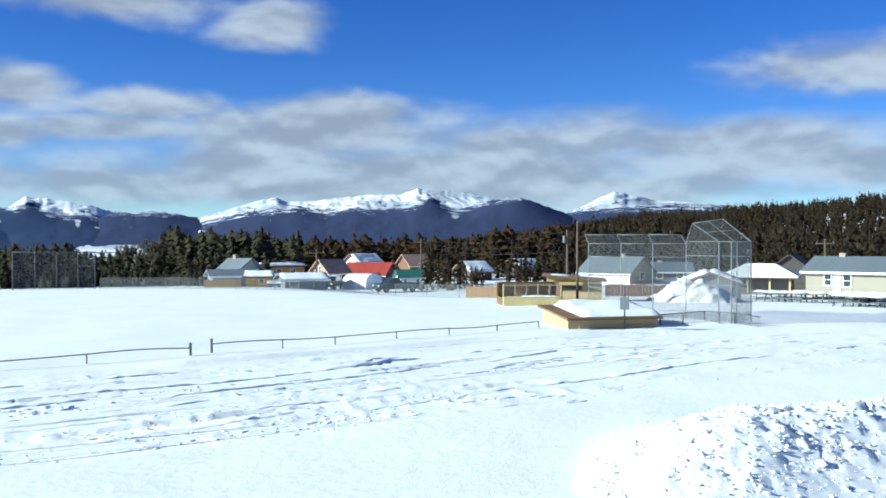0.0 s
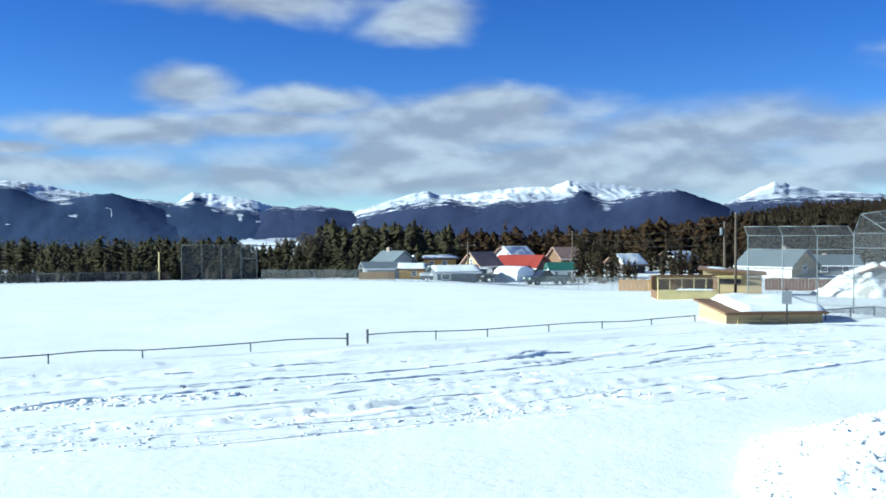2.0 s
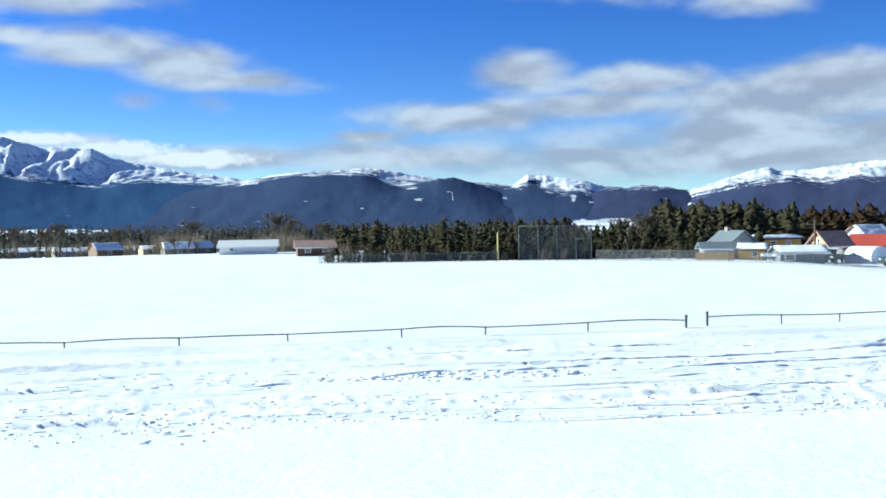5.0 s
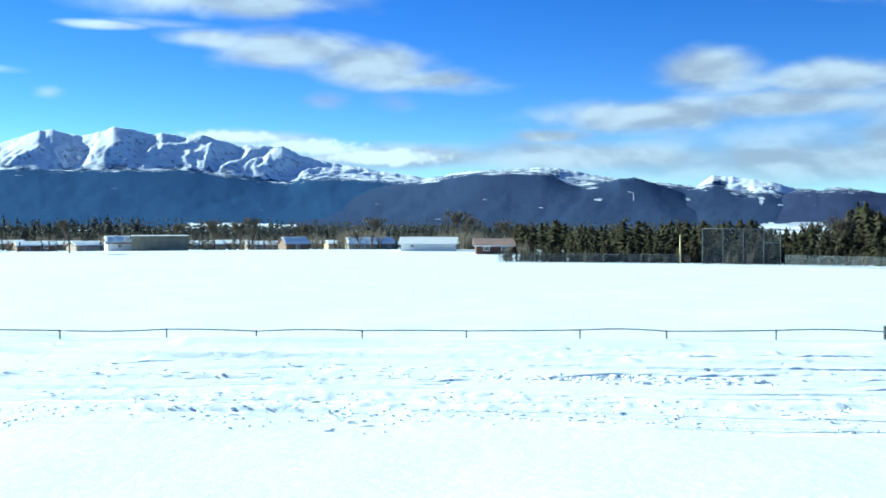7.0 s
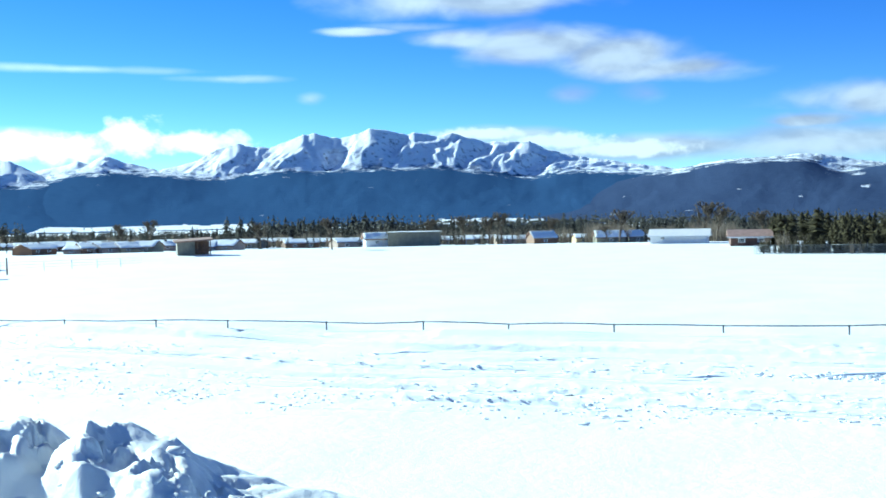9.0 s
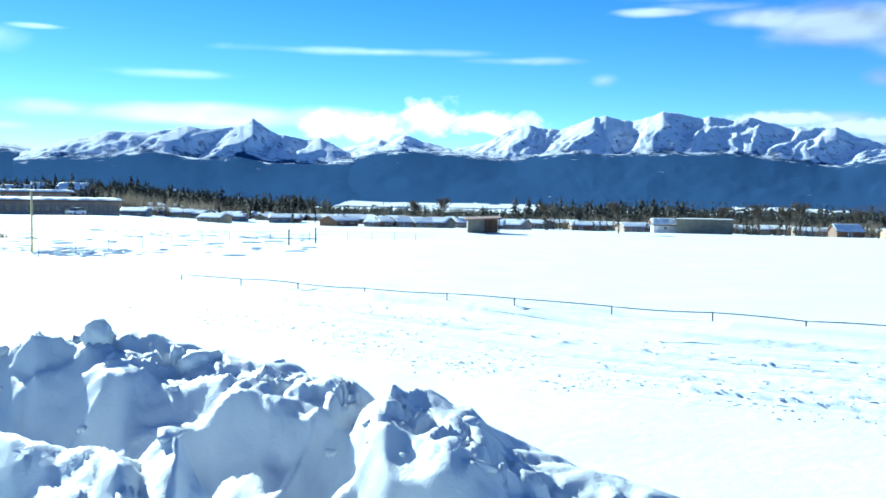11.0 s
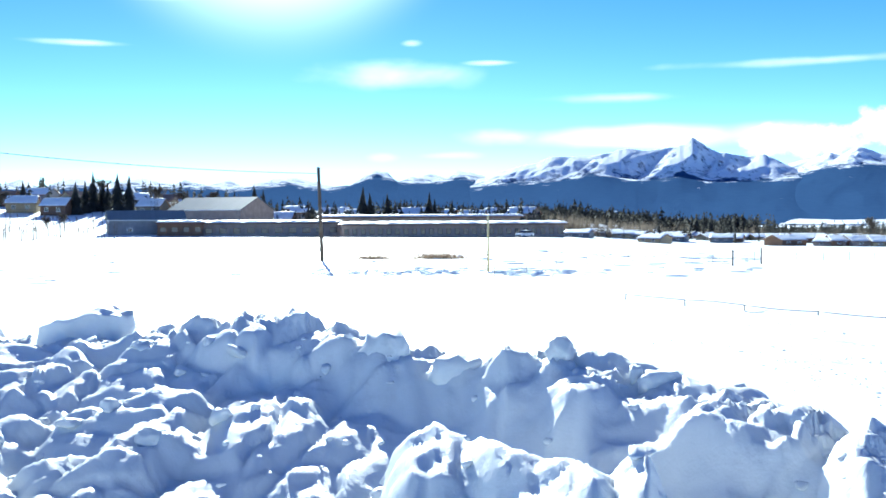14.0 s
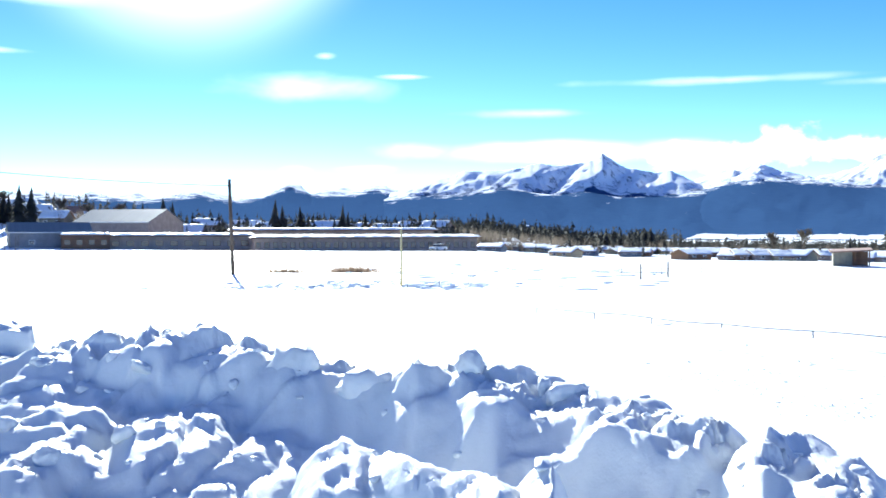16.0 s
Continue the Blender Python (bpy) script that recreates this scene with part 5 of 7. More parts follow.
def shelter():
    """Open picnic shelter with a snow-covered hipped roof."""
    az, d = -15.3, 98
    ob = thing("picnic_shelter", polar(az, d, level(-3.0, d)), az - 4, "open shelter with tan posts and a snowy roof", "shelter")
    w, deep, tall = 5.8, 4.6, 1.6
    part("back_wall", cuboid((0, deep / 2, tall / 2), (w, 0.2, tall)), BLUE_WALL, ob, "dark blue-grey wall")
    part("store_room", cuboid((0.4, 0.4, tall / 2 - 0.05), (w * 0.72, deep * 0.7, tall - 0.1), 0.02), BLUE_WALL, ob)
    for x in (-w / 2 + 0.2, -w / 6, w / 6, w / 2 - 0.2):
        part("post", cuboid((x, -deep / 2, tall / 2), (0.17, 0.17, tall), 0.01), YELLOW, ob, "pale wooden post")
    part("beam", cuboid((0, -deep / 2, tall), (w + 0.4, 0.18, 0.22), 0.01), TAN, ob)
    bm = bmesh.new()
    e = 0.6
    lo = [bm.verts.new(c) for c in ((-w / 2 - e, -deep / 2 - e, tall), (w / 2 + e, -deep / 2 - e, tall), (w / 2 + e, deep / 2 + e, tall), (-w / 2 - e, deep / 2 + e, tall))]
    hi = [bm.verts.new((-w / 2 + 1.6, 0, tall + 1.0)), bm.verts.new((w / 2 - 1.6, 0, tall + 1.0))]
    for f in ((lo[0], lo[1], hi[1], hi[0]), (lo[2], lo[3], hi[0], hi[1]), (lo[1], lo[2], hi[1]), (lo[3], lo[0], hi[0]), (lo[3], lo[2], lo[1], lo[0])):
        bm.faces.new(f)
    part("roof", bm, BROWN_ROOF, ob)
    bm = bmesh.new()
    lo = [bm.verts.new(c) for c in ((-w / 2 - e + 0.1, -deep / 2 - e + 0.1, tall + 0.2), (w / 2 + e - 0.1, -deep / 2 - e + 0.1, tall + 0.2), (w / 2 + e - 0.1, deep / 2 + e, tall + 0.2), (-w / 2 - e + 0.1, deep / 2 + e, tall + 0.2))]
    hi = [bm.verts.new((-w / 2 + 1.6, 0, tall + 1.25)), bm.verts.new((w / 2 - 1.6, 0, tall + 1.25))]
    rim = [bm.verts.new(v.co - Vector((0, 0, 0.17))) for v in lo]
    for f in ((lo[0], lo[1], hi[1], hi[0]), (lo[2], lo[3], hi[0], hi[1]), (lo[1], lo[2], hi[1]), (lo[3], lo[0], hi[0]), *[(rim[i], rim[(i + 1) % 4], lo[(i + 1) % 4], lo[i]) for i in range(4)]):
        bm.faces.new(f)
    part("roof_snow", bm, SNOW, ob, "smooth snow cover")


shelter()


def board_fence(label, az0, az1, d0, d1, tall, mat, group="board fences", lift=0.0):
    a, b = polar(az0, d0), polar(az1, d1)
    z = min(lie(az0, d0), lie(az1, d1)) - 0.1 + lift
    ob = thing("board_fence", (a.x, a.y, z), math.degrees(math.atan2(b.y - a.y, b.x - a.x)), label, "fence", group)
    w = (b - a).length
    n = max(3, int(w / 0.3))
    rng = random.Random(int(az0 * 10))
    plank = finish("plank", cuboid((0, 0, tall / 2), (w / n - 0.015, 0.03, tall)), mat)
    for i in range(n):
        ob2 = new("plank", plank)
        ob2.parent, ob2.location = ob, (w * (i + 0.5) / n, rng.uniform(-0.008, 0.008), rng.uniform(-0.05, 0.03))
    for z in (0.25, tall - 0.25):
        part("rail", cuboid((w / 2, 0.04, z), (w, 0.04, 0.09)), mat, ob)


board_fence("orange-brown board fence at the field corner", 1.0, -0.9, 77, 77, 1.0, PLANK)
board_fence("reddish board fence before the houses", -6.9, -11.2, 100, 100, 1.25, RED_PLANK)
board_fence("pale tan board fence at the edge of the field", 15.75, 13.7, 82, 82, 0.75, PLANK)

house("grey house with a pale metal roof and white upper wall", 13.75, 122, 3.4, 4.3, 1.75, 1.45, PALE_GREY, METAL_ROOF, -48, windows=[("f", 0.0, 1.5, 2.4, 0.5)], gable_mat=PALE_GREY, chimney=(-0.8, 0.5))
house("low blue-grey shed before the grey house", 14.2, 108, 4.6, 3.2, 1.25, 0.5, BLUE_WALL, METAL_ROOF, 10, category="shed")
# sunlit end and shaded long side painted as two tones of one ochre
house("ochre workshop with a flat snow-covered roof", 11.7, 140, 5.8, 4.6, level(-1.52, 140) - lie(11.7, 140), 0.2, OCHRE_SHADED, BROWN_ROOF, 32, 0.25, windows=[("l", 0, 1.5, 1.9, 0.5), ("f", -1.2, 1.3, 0.8, 0.6), ("f", 1.0, 1.3, 0.8, 0.6)], category="workshop", end_mat=OCHRE)
house("small yellow shed with a snowy roof", 12.75, 108, 2.6, 3, 1.2, 0.4, OCHRE, BROWN_ROOF, 0, 0.2, windows=[("f", 0.3, 0.7, 0.5, 0.5)], category="shed")
house("pale grey carport with a sloping snow-covered roof", 10.35, 104, 4.2, 3.4, 1.1, 0.5, GREY_WALL, METAL_ROOF, 14, 0.12, windows=[("f", -1.2, 0.6, 0.9, 0.5)], category="carport")
house("brown wooden house with a yellow gable window", 8.75, 124, 3.0, 3.4, 1.7, 1.4, BROWN, RUST_ROOF, 38, windows=[("f", 0, 1.2, 0.8, 0.8), ("l", 0, 1.9, 0.45, 0.8)], gable_mat=TAN)
house("white gabled house with a snow-covered roof", 6.9, 152, 4.4, 4.0, 2.0, 1.3, WHITE, BROWN_ROOF, 40, 0.25, windows=[("l", 0, 1.5, 0.7, 0.8), ("f", 0, 1.4, 0.8, 0.7)])
house("long low house with a bright red metal roof", 6.45, 129, 5.4, 5.2, 1.2, 1.35, BROWN, RED_ROOF, -20, windows=[("f", 2.2, 0.8, 0.8, 0.6)])
house("small white house with a dark green roof", 4.25, 118, 2.5, 3.4, 1.25, 0.7, WHITE, GREEN_ROOF, 10, windows=[("f", -0.75, 0.75, 0.4, 0.5), ("f", 0.75, 0.75, 0.4, 0.5)], door=(0.0, 0.5, 1.15))
house("brown-roofed house among dark pines", 3.9, 152, 4.0, 4, 1.8, 1.4, BROWN, RUST_ROOF, 30, windows=[("f", 0, 1.6, 0.9, 0.8)])
house("dark house with a snow-covered roof on the slope", -2.2, 150, 5, 4.5, 1.3, 1.3, DARK_WOOD, BROWN_ROOF, 50, 0.2, windows=[("f", 0, 1.4, 0.9, 0.7)])
house("dark cabin with a snow-covered roof among pines", 0.6, 138, 3.6, 4, 1.3, 1.2, DARK_WOOD, BROWN_ROOF, 35, 0.2, windows=[("f", 0, 1.0, 0.9, 0.7)])


def quonset():
    az, d = 6.9, 114
    ob = thing("quonset_hut", polar(az, d, lie(az, d) - 0.1), az - 38, "white round-roofed hut at the edge of the field", "hut")
    w, deep, tall, rise = 3.3, 3.1, 0.9, 0.95
    arc = [(-deep / 2, 0)] + [(-deep / 2 * math.cos(math.pi * k / 12), tall + rise * math.sin(math.pi * k / 12)) for k in range(13)] + [(deep / 2, 0)]
    part("shell", prism(arc, -w / 2, w / 2), material("pale_metal", (0.82, 0.84, 0.86), 0.45, 0.06, 1.0), ob, "pale ribbed metal shell")
    for k in range(6):
        rib = [(y * 1.01, z * 1.01 if z else 0) for y, z in arc]
        x = -w / 2 + w * (k + 0.5) / 6
        part("rib", prism(rib, x - 0.03, x + 0.03), WHITE, ob)
    part("door", cuboid((-w / 2 - 0.02, 0, 0.55), (0.05, 1.2, 1.1), 0.01), WHITE, ob, "white end door")


quonset()


def car(label, az, d, turn, paint, kind="car", snow=False):
    ob = thing(kind, polar(az, d, lie(az, d)), az + turn, label, "car" if kind == "car" else "truck", "parked cars")
    truck = kind == "pickup_truck"
    length = 4.9 if truck else 4.2
    h = length / 2
    body = [(-h, 0.42), (-h + 0.05, 0.85), (-h + 1.1, 0.95), (h - (1.9 if truck else 0.7), 1.0), (h - 0.05, 0.95), (h, 0.5), (h - 0.1, 0.35), (-h + 0.1, 0.35)]
    bm = prism([(x, z) for x, z in body], -0.86, 0.86)
    bmesh.ops.rotate(bm, verts=bm.verts, cent=(0, 0, 0), matrix=Matrix.Rotation(radians(-90), 3, "Z"))
    bmesh.ops.bevel(bm, geom=bm.edges[:], offset=0.05, segments=2, affect="EDGES")
    shell = part("body", bm, paint, ob)
    roof_end = h - 2.0 if truck else h - 0.35
    cab = [(-h + 1.05, 0.95), (-h + 1.75, 1.48), (roof_end - 0.5, 1.5), (roof_end, 0.97)]
    bm = prism(cab, -0.76, 0.76)
    bmesh.ops.rotate(bm, verts=bm.verts, cent=(0, 0, 0), matrix=Matrix.Rotation(radians(-90), 3, "Z"))
    part("windows", bm, GLASS, ob, "dark glass")
    part("roof", cuboid(((-h + 1.75 + roof_end - 0.5) / 2, 0, 1.5), (roof_end - 0.4 + h - 1.8, 1.46, 0.06), 0.02), SNOW if snow else paint, ob)
    for x in (-h + 0.8, h - 0.85):
        for s in (-1, 1):
            tyre = bmesh.new()
            pipe(tyre, (x, s * 0.72, 0.32), (x, s * 0.9, 0.32), 0.32, sides=16)
            wheel = part("wheel", tyre, RUBBER, ob)
            part("rim", pipe(bmesh.new(), (x, s * 0.89, 0.32), (x, s * 0.91, 0.32), 0.19, sides=12), GALVANISED, wheel)
    for s in (-1, 1):
        part("headlight", cuboid((-h + 0.02, s * 0.6, 0.72), (0.06, 0.3, 0.14), 0.01), WHITE, ob)
    part("bumper", cuboid((-h - 0.02, 0, 0.48), (0.12, 1.6, 0.16), 0.02), RUBBER, ob)


PAINT = {n: material("paint_" + n, c, 0.25, 0.05, 1.0, spec=0.6) for n, c in
         (("green", (0.02, 0.055, 0.05)), ("dark", (0.02, 0.022, 0.03)), ("red", (0.25, 0.02, 0.02)), ("white", (0.7, 0.7, 0.7)), ("silver", (0.35, 0.37, 0.4)))}
car("dark green pickup truck parked in the snow", 5.0, 107, 30, PAINT["green"], "pickup_truck")
car("dark car parked beside the carport in snow", 9.3, 112, 60, PAINT["dark"])
car("silver car with a snowy roof beside the shed", 11.4, 106, 65, PAINT["silver"], snow=True)
car("dark car half hidden by the snow edge", 8.7, 112, 75, PAINT["dark"], snow=True)
car("white car parked before the school", 90.75, 212, 50, PAINT["white"], snow=True)


# ---------------------------------------------------------------- buildings along the middle of the view
house("long white metal barn beyond the field", 40.9, 165, 8.8, 6, 1.25, 0.9, WHITE, WHITE, -4, 0.0, windows=[("f", -2.5, 0.9, 0.6, 0.5)], category="barn")
flat_building("dugout", "tan block dugout on the next field", "dugout", 54.4, 57.4, 180, -1.2, DULL, 4.0, 0.3, 0.08, 0, fascia=DULL, group="dugouts")
house("white shed with a snowy roof beside the dugout", 58.1, 185, 4.2, 4, 1.6, 0.9, WHITE, BROWN_ROOF, 8, 0.25, windows=[("f", 0, 0.9, 0.7, 0.5)], category="shed")
def low_houses():
    """Low houses under snow along the far edge of the field."""
    for az, d, w, mat, turn in ((53.6, 185, 7.0, TAN, 4), (52.0, 195, 6.5, DULL, -6), (50.4, 190, 6.0, BRICK, 12), (59.6, 175, 6.0, BRICK, 20), (61.0, 188, 7.0, DULL, -15), (62.4, 180, 6.0, BROWN, 10),
                                (63.8, 192, 6.5, TAN, -12), (65.3, 180, 5.5, DULL, -25), (46.0, 185, 5.0, TAN, 12), (47.6, 195, 5.5, BROWN, -20)):
        d, w = d * 1.85, w * 1.85
        house("low house with thick snow on its roof", az, d, w, 9, 1.7, 1.1, mat, BROWN_ROOF, turn, 0.25, windows=[("f", -w * 0.22, 0.9, 1.2, 0.8), ("f", w * 0.25, 0.9, 1.2, 0.8)],
              group="low houses", sink=0.3)


low_houses()
house("long low red-brown building behind the field", 37.2, 150, 5.4, 4.5, 1.35, 0.8, RED_PLANK, RUST_ROOF, 4, windows=[("f", -1.2, 0.8, 0.8, 0.5), ("f", 1.4, 0.8, 0.8, 0.5)], sink=0.3)
for az, d, w, turn in ((48.6, 175, 4.2, 20), (44.8, 178, 5.0, 10), (43.6, 185, 4.2, 40)):
    house("small brown cabin with a snow-covered roof", az, d * 1.7, w * 1.7, 7, 2.0, 1.8, BROWN if az > 46 else DULL, BROWN_ROOF, turn, 0.25, windows=[("f", 0, 1.2, 1.0, 0.8)], category="cabin", group="small cabins", sink=0.3)


def open_dugout():
    az, d, k = 68.25, 150, 1.5
    ob = thing("dugout", polar(az, d, lie(az, d) - 0.1), az + 4, "tan dugout with an open posted side", "dugout", "dugouts")
    tall = level(-1.3, d) - lie(az, d) + 0.1
    part("wall", cuboid((-0.75 * k, 0.8 * k, tall / 2 - 0.1), (1.65 * k, 2.2 * k, tall - 0.1), 0.02), DULL, ob, "tan board wall")
    part("back_wall", cuboid((0.8 * k, 1.8 * k, tall / 2 - 0.1), (1.6 * k, 0.15, tall - 0.2)), BROWN, ob)
    for x in (0.35 * k, 0.95 * k, 1.55 * k):
        part("post", cuboid((x, -0.25 * k, tall / 2), (0.16, 0.16, tall), 0.01), BROWN, ob)
    part("rail", cuboid((0.8 * k, -0.25 * k, 0.9), (1.6 * k, 0.08, 0.12)), BROWN, ob)
    part("roof", cuboid((0, 0.8 * k, tall + 0.02), (3.7 * k, 2.9 * k, 0.2), 0.02, pose(0, 0, 0, 3, -3, 0)), BROWN_ROOF, ob, "thin dark roof")


open_dugout()


def village():
    """Rows of small houses under snow between field and forest."""
    rng = random.Random(31)
    for i in range(46):
        az = 66.5 + 21.5 * (i + rng.uniform(0.1, 0.9)) / 46
        d = rng.choice((285, 310, 340, 375))
        w = rng.uniform(3.6, 6.2) * d / 190
        mat = rng.choice((DULL, BRICK, BROWN, GREY_WALL, TAN))
        z = lie(az, d)
        tall = max(3.0, level(rng.uniform(-1.3, -1.0), d) - z)
        house("small house under a thick snow-covered roof", az, d, w, rng.uniform(7, 9), tall * 0.4, tall * 0.3, mat, BROWN_ROOF, rng.uniform(-35, 35), 0.2,
              windows=[("f", -w * 0.25, tall * 0.3, 0.9, 0.7), ("f", w * 0.2, tall * 0.3, 0.9, 0.7)], group="village houses", z=z,
              chimney=(w * 0.2, 0.5) if rng.random() < 0.4 else None)


village()


# ---------------------------------------------------------------- the school and the hill
flat_building("school", "long low tan-brick school with flat snowy roof", "school", 88.5, 101.2, 225, -0.68, BRICK, 16, 1.0, 0.55, 26, group="school wings", bay_h=1.2)
flat_building("school", "school wing with a dark-edged flat snowy roof", "school", 101.3, 109.0, 238, -0.55, BRICK, 14, 1.0, 0.55, 10, group="school wings", bay_h=1.1)
flat_building("school", "rear school wing with a higher snowy roof", "school", 91.0, 102.4, 262, -0.25, BRICK, 14, 1.2, 0.6, 18, group="school wings", bay_h=1.2)
house("large tan gymnasium with a wide pale roof", 107.9, 285, 23, 17, level(0.25, 285) - lie(107.9, 285), 3.4, BRICK, METAL_ROOF, -34, windows=[], category="gymnasium", eave=0.3)
house("long dark-blue shed with a snowy lean-to", 112.0, 246, 17, 9, level(-0.25, 246) - lie(112, 246), 2.0, BLUE_WALL, METAL_ROOF, 6, 0.0, windows=[("f", -4, 1.0, 1.2, 0.8)], category="shed")
flat_building("lean_to", "low lean-to with a snow-covered roof", "shed", 108.9, 111.4, 236, -0.5, BROWN, 5, 0.3, 0.5, 4, group="low sheds")
house("dark brown barn with a snow-edged roof", 121.5, 205, 13, 9, level(-0.1, 205) - lie(121.5, 205), 2.0, BLUE_WALL, METAL_ROOF, 4, 0.3, windows=[("f", 1.5, 1.5, 1.4, 1.0)], category="barn")
house("long brown building on the hillside", 121.6, 320, 18, 10, 3.2, 2.0, BROWN, BROWN_ROOF, 4, 0.0, windows=[("f", 3, 1.6, 1.2, 1.0)])


def hill_houses():
    rng = random.Random(57)
    for az, d, w, mat, snowy in ((119, 340, 8, BROWN, 0), (117.3, 350, 9, BLUE_WALL, 0.3), (115.6, 330, 7, DULL, 0), (114.2, 345, 8, TAN, 0.3), (112.6, 320, 9, GREY_WALL, 0.3),
                                 (110.7, 330, 7, WHITE, 0), (103.8, 330, 8, BRICK, 0.3), (101.6, 320, 9, BROWN, 0.35), (98.6, 340, 8, DULL, 0.3), (97.1, 310, 10, BRICK, 0.35),
                                 (95.3, 330, 8, BROWN, 0.3), (120.4, 300, 7, GREY_WALL, 0.3), (118.2, 310, 8, TAN, 0.3), (116.5, 300, 7, BROWN, 0.3), (113.4, 360, 9, WHITE, 0.3), (111.6, 300, 7, DULL, 0.3), (109.6, 320, 7, TAN, 0.3), (105.6, 320, 8, DULL, 0.35), (104.6, 300, 7, BROWN, 0.35), (102.6, 345, 8, TAN, 0.35), (100.2, 310, 9, DULL, 0.35), (96.2, 345, 8, GREY_WALL, 0.35), (90.8, 330, 9, BRICK, 0.35), (93.7, 320, 8, TAN, 0.35), (92.2, 345, 9, DULL, 0.3), (108.7, 350, 8, GREY_WALL, 0.3)):
        house("hillside house with a snow-dusted roof" if snowy else "hillside house with a dark bare roof", az, d, w, 7, 2.6, 2.0, mat, BROWN_ROOF, rng.uniform(-40, 40), snowy,
              windows=[("f", -w * 0.25, 1.4, 1.0, 1.0), ("f", w * 0.22, 1.4, 1.0, 1.0)], group="hill houses", chimney=(1.0, 0.7) if rng.random() < 0.5 else None,
              z=lie(az, d) if az > 105 else level(-0.8 + 0.45 * rng.random(), d))


hill_houses()


# ---------------------------------------------------------------- poles and wires
def utility_pole(az, d, top_el, label, lean=0.0, arm=False, r=0.16, box_on=False, foot=None):
    z = lie(az, d) if foot is None else foot
    ob = thing("utility_pole", polar(az, d, z), az, label, "pole", "utility poles")
    tall = level(top_el, d) - z
    tip = Vector((-math.tan(radians(lean)) * tall, 0, tall))
    part("shaft", pipe(bmesh.new(), (0, 0, -0.6), tip, r, r * 0.72, 10), WOOD_POLE, ob)
    if arm:
        part("crossarm", cuboid(tip - Vector((0, 0, 0.4)), (1.9, 0.1, 0.12), 0.01), WOOD_POLE, ob)
        for x in (-0.8, 0.0, 0.8):
            part("insulator", pipe(bmesh.new(), tip + Vector((x, 0, -0.34)), tip + Vector((x, 0, -0.16)), 0.05, 0.03), GREY_WALL, ob)
    if box_on:
        part("transformer", pipe(bmesh.new(), tip + Vector((-0.24, -0.1, -1.0)), tip + Vector((-0.24, -0.1, -0.4)), 0.13, sides=12), GREY_WALL, ob, "grey transformer can")
    part("cap", pipe(bmesh.new(), tip, tip + Vector((0, 0, 0.04)), r * 0.74, sides=10), GALVANISED, ob)
    return ob.matrix_world @ tip


def wire(a, b, sag, r=0.012, label="thin dark overhead wire"):
    a, b = Vector(a), Vector(b)
    pts = [a.lerp(b, k / 24) - Vector((0, 0, sag * 4 * (k / 24) * (1 - k / 24))) for k in range(25)]
    bm = tube([p - a for p in pts], r, 5)
    ob = new("overhead_wire", finish("overhead_wire", bm, RUBBER))
    ob.location = a
    tagged(ob, label, "wire", "overhead wires")


lone = utility_pole(102.3, 77, 2.62, "bare weathered utility pole alone in the snow", 2.0, r=0.16)
west = utility_pole(140, 70, 6.0, "weathered utility pole beyond the lot")
wire(lone - Vector((0, 0, 0.45)), west, 1.1, 0.026)
one = utility_pole(-4.77, 84, 0.45, "utility pole with a transformer beside the dugout", 0, False, 0.12, True)
two = utility_pole(-5.33, 58, 0.95, "tall thin utility pole behind the dugout", 0, False, 0.085)
three = utility_pole(9.5, 120, -0.6, "utility pole among the houses", 0, True, 0.14)
four = utility_pole(3.55, 125, 0.0, "utility pole with a crossarm before the pines", 0, True, 0.14)
five = utility_pole(-18.6, 112, -0.05, "utility pole behind the cream house", 0, True, 0.14)
six = utility_pole(-30, 115, 1.0, "utility pole at the end of the street", 0, True, 0.14)
for k in (0.0, 0.9, 1.6):
    drop = Vector((0, 0, k))
    wire(one - drop, five - drop * 0.6, 0.6)
    wire(five - drop * 0.6, six - drop, 0.5)
    wire(four - drop * 0.5, one - drop, 0.7)
    wire(three - drop * 0.4, four - drop * 0.5, 0.4)

# ---------------------------------------------------------------- trees
def conifer_arrays(seed, layers=9, spikes=9, wide=0.2, bare=0.12):
    """Points and triangles of a ragged conifer one metre tall, needles only."""
    rng = np.random.default_rng(seed)
    pts, tris = [], []
    for k in range(layers):
        u = k / (layers - 1)
        z = bare + (1 - bare) * (u ** 0.92) * 0.93
        r = wide * (1 - u) ** 0.85 * rng.uniform(0.8, 1.15) + 0.015
        drop = 0.06 + 0.07 * (1 - u)
        spin = rng.uniform(0, 6.28)
        apex = len(pts)
        pts.append((rng.normal() * 0.006, rng.normal() * 0.006, min(1.0, z + 0.09 + 0.05 * (1 - u))))
        n = spikes if u < 0.7 else 6
        for i in range(n):
            a = spin + 6.283 * i / n + rng.normal() * 0.15
            for out, da, lift in ((rng.uniform(0.75, 1.25), 0.0, 0.0), (rng.uniform(0.4, 0.62), 3.1416 / n, 0.03)):
                pts.append((r * out * math.cos(a + da), r * out * math.sin(a + da), z - drop * out + lift + rng.normal() * 0.012))
        m = 2 * n
        for i in range(m):
            tris.append((apex, apex + 1 + i, apex + 1 + (i + 1) % m))
    return np.array(pts), np.array(tris)


def stem_arrays(r=0.007, tall=0.9):
    pts, tris = [], []
    for z, k in ((-0.04, 1.0), (tall, 0.25)):
        for i in range(5):
            pts.append((r * k * math.cos(i * 1.2566), r * k * math.sin(i * 1.2566), z))
    for i in range(5):
        j = (i + 1) % 5
        tris += [(i, j, 5 + i), (j, 5 + j, 5 + i)]
    return np.array(pts), np.array(tris)


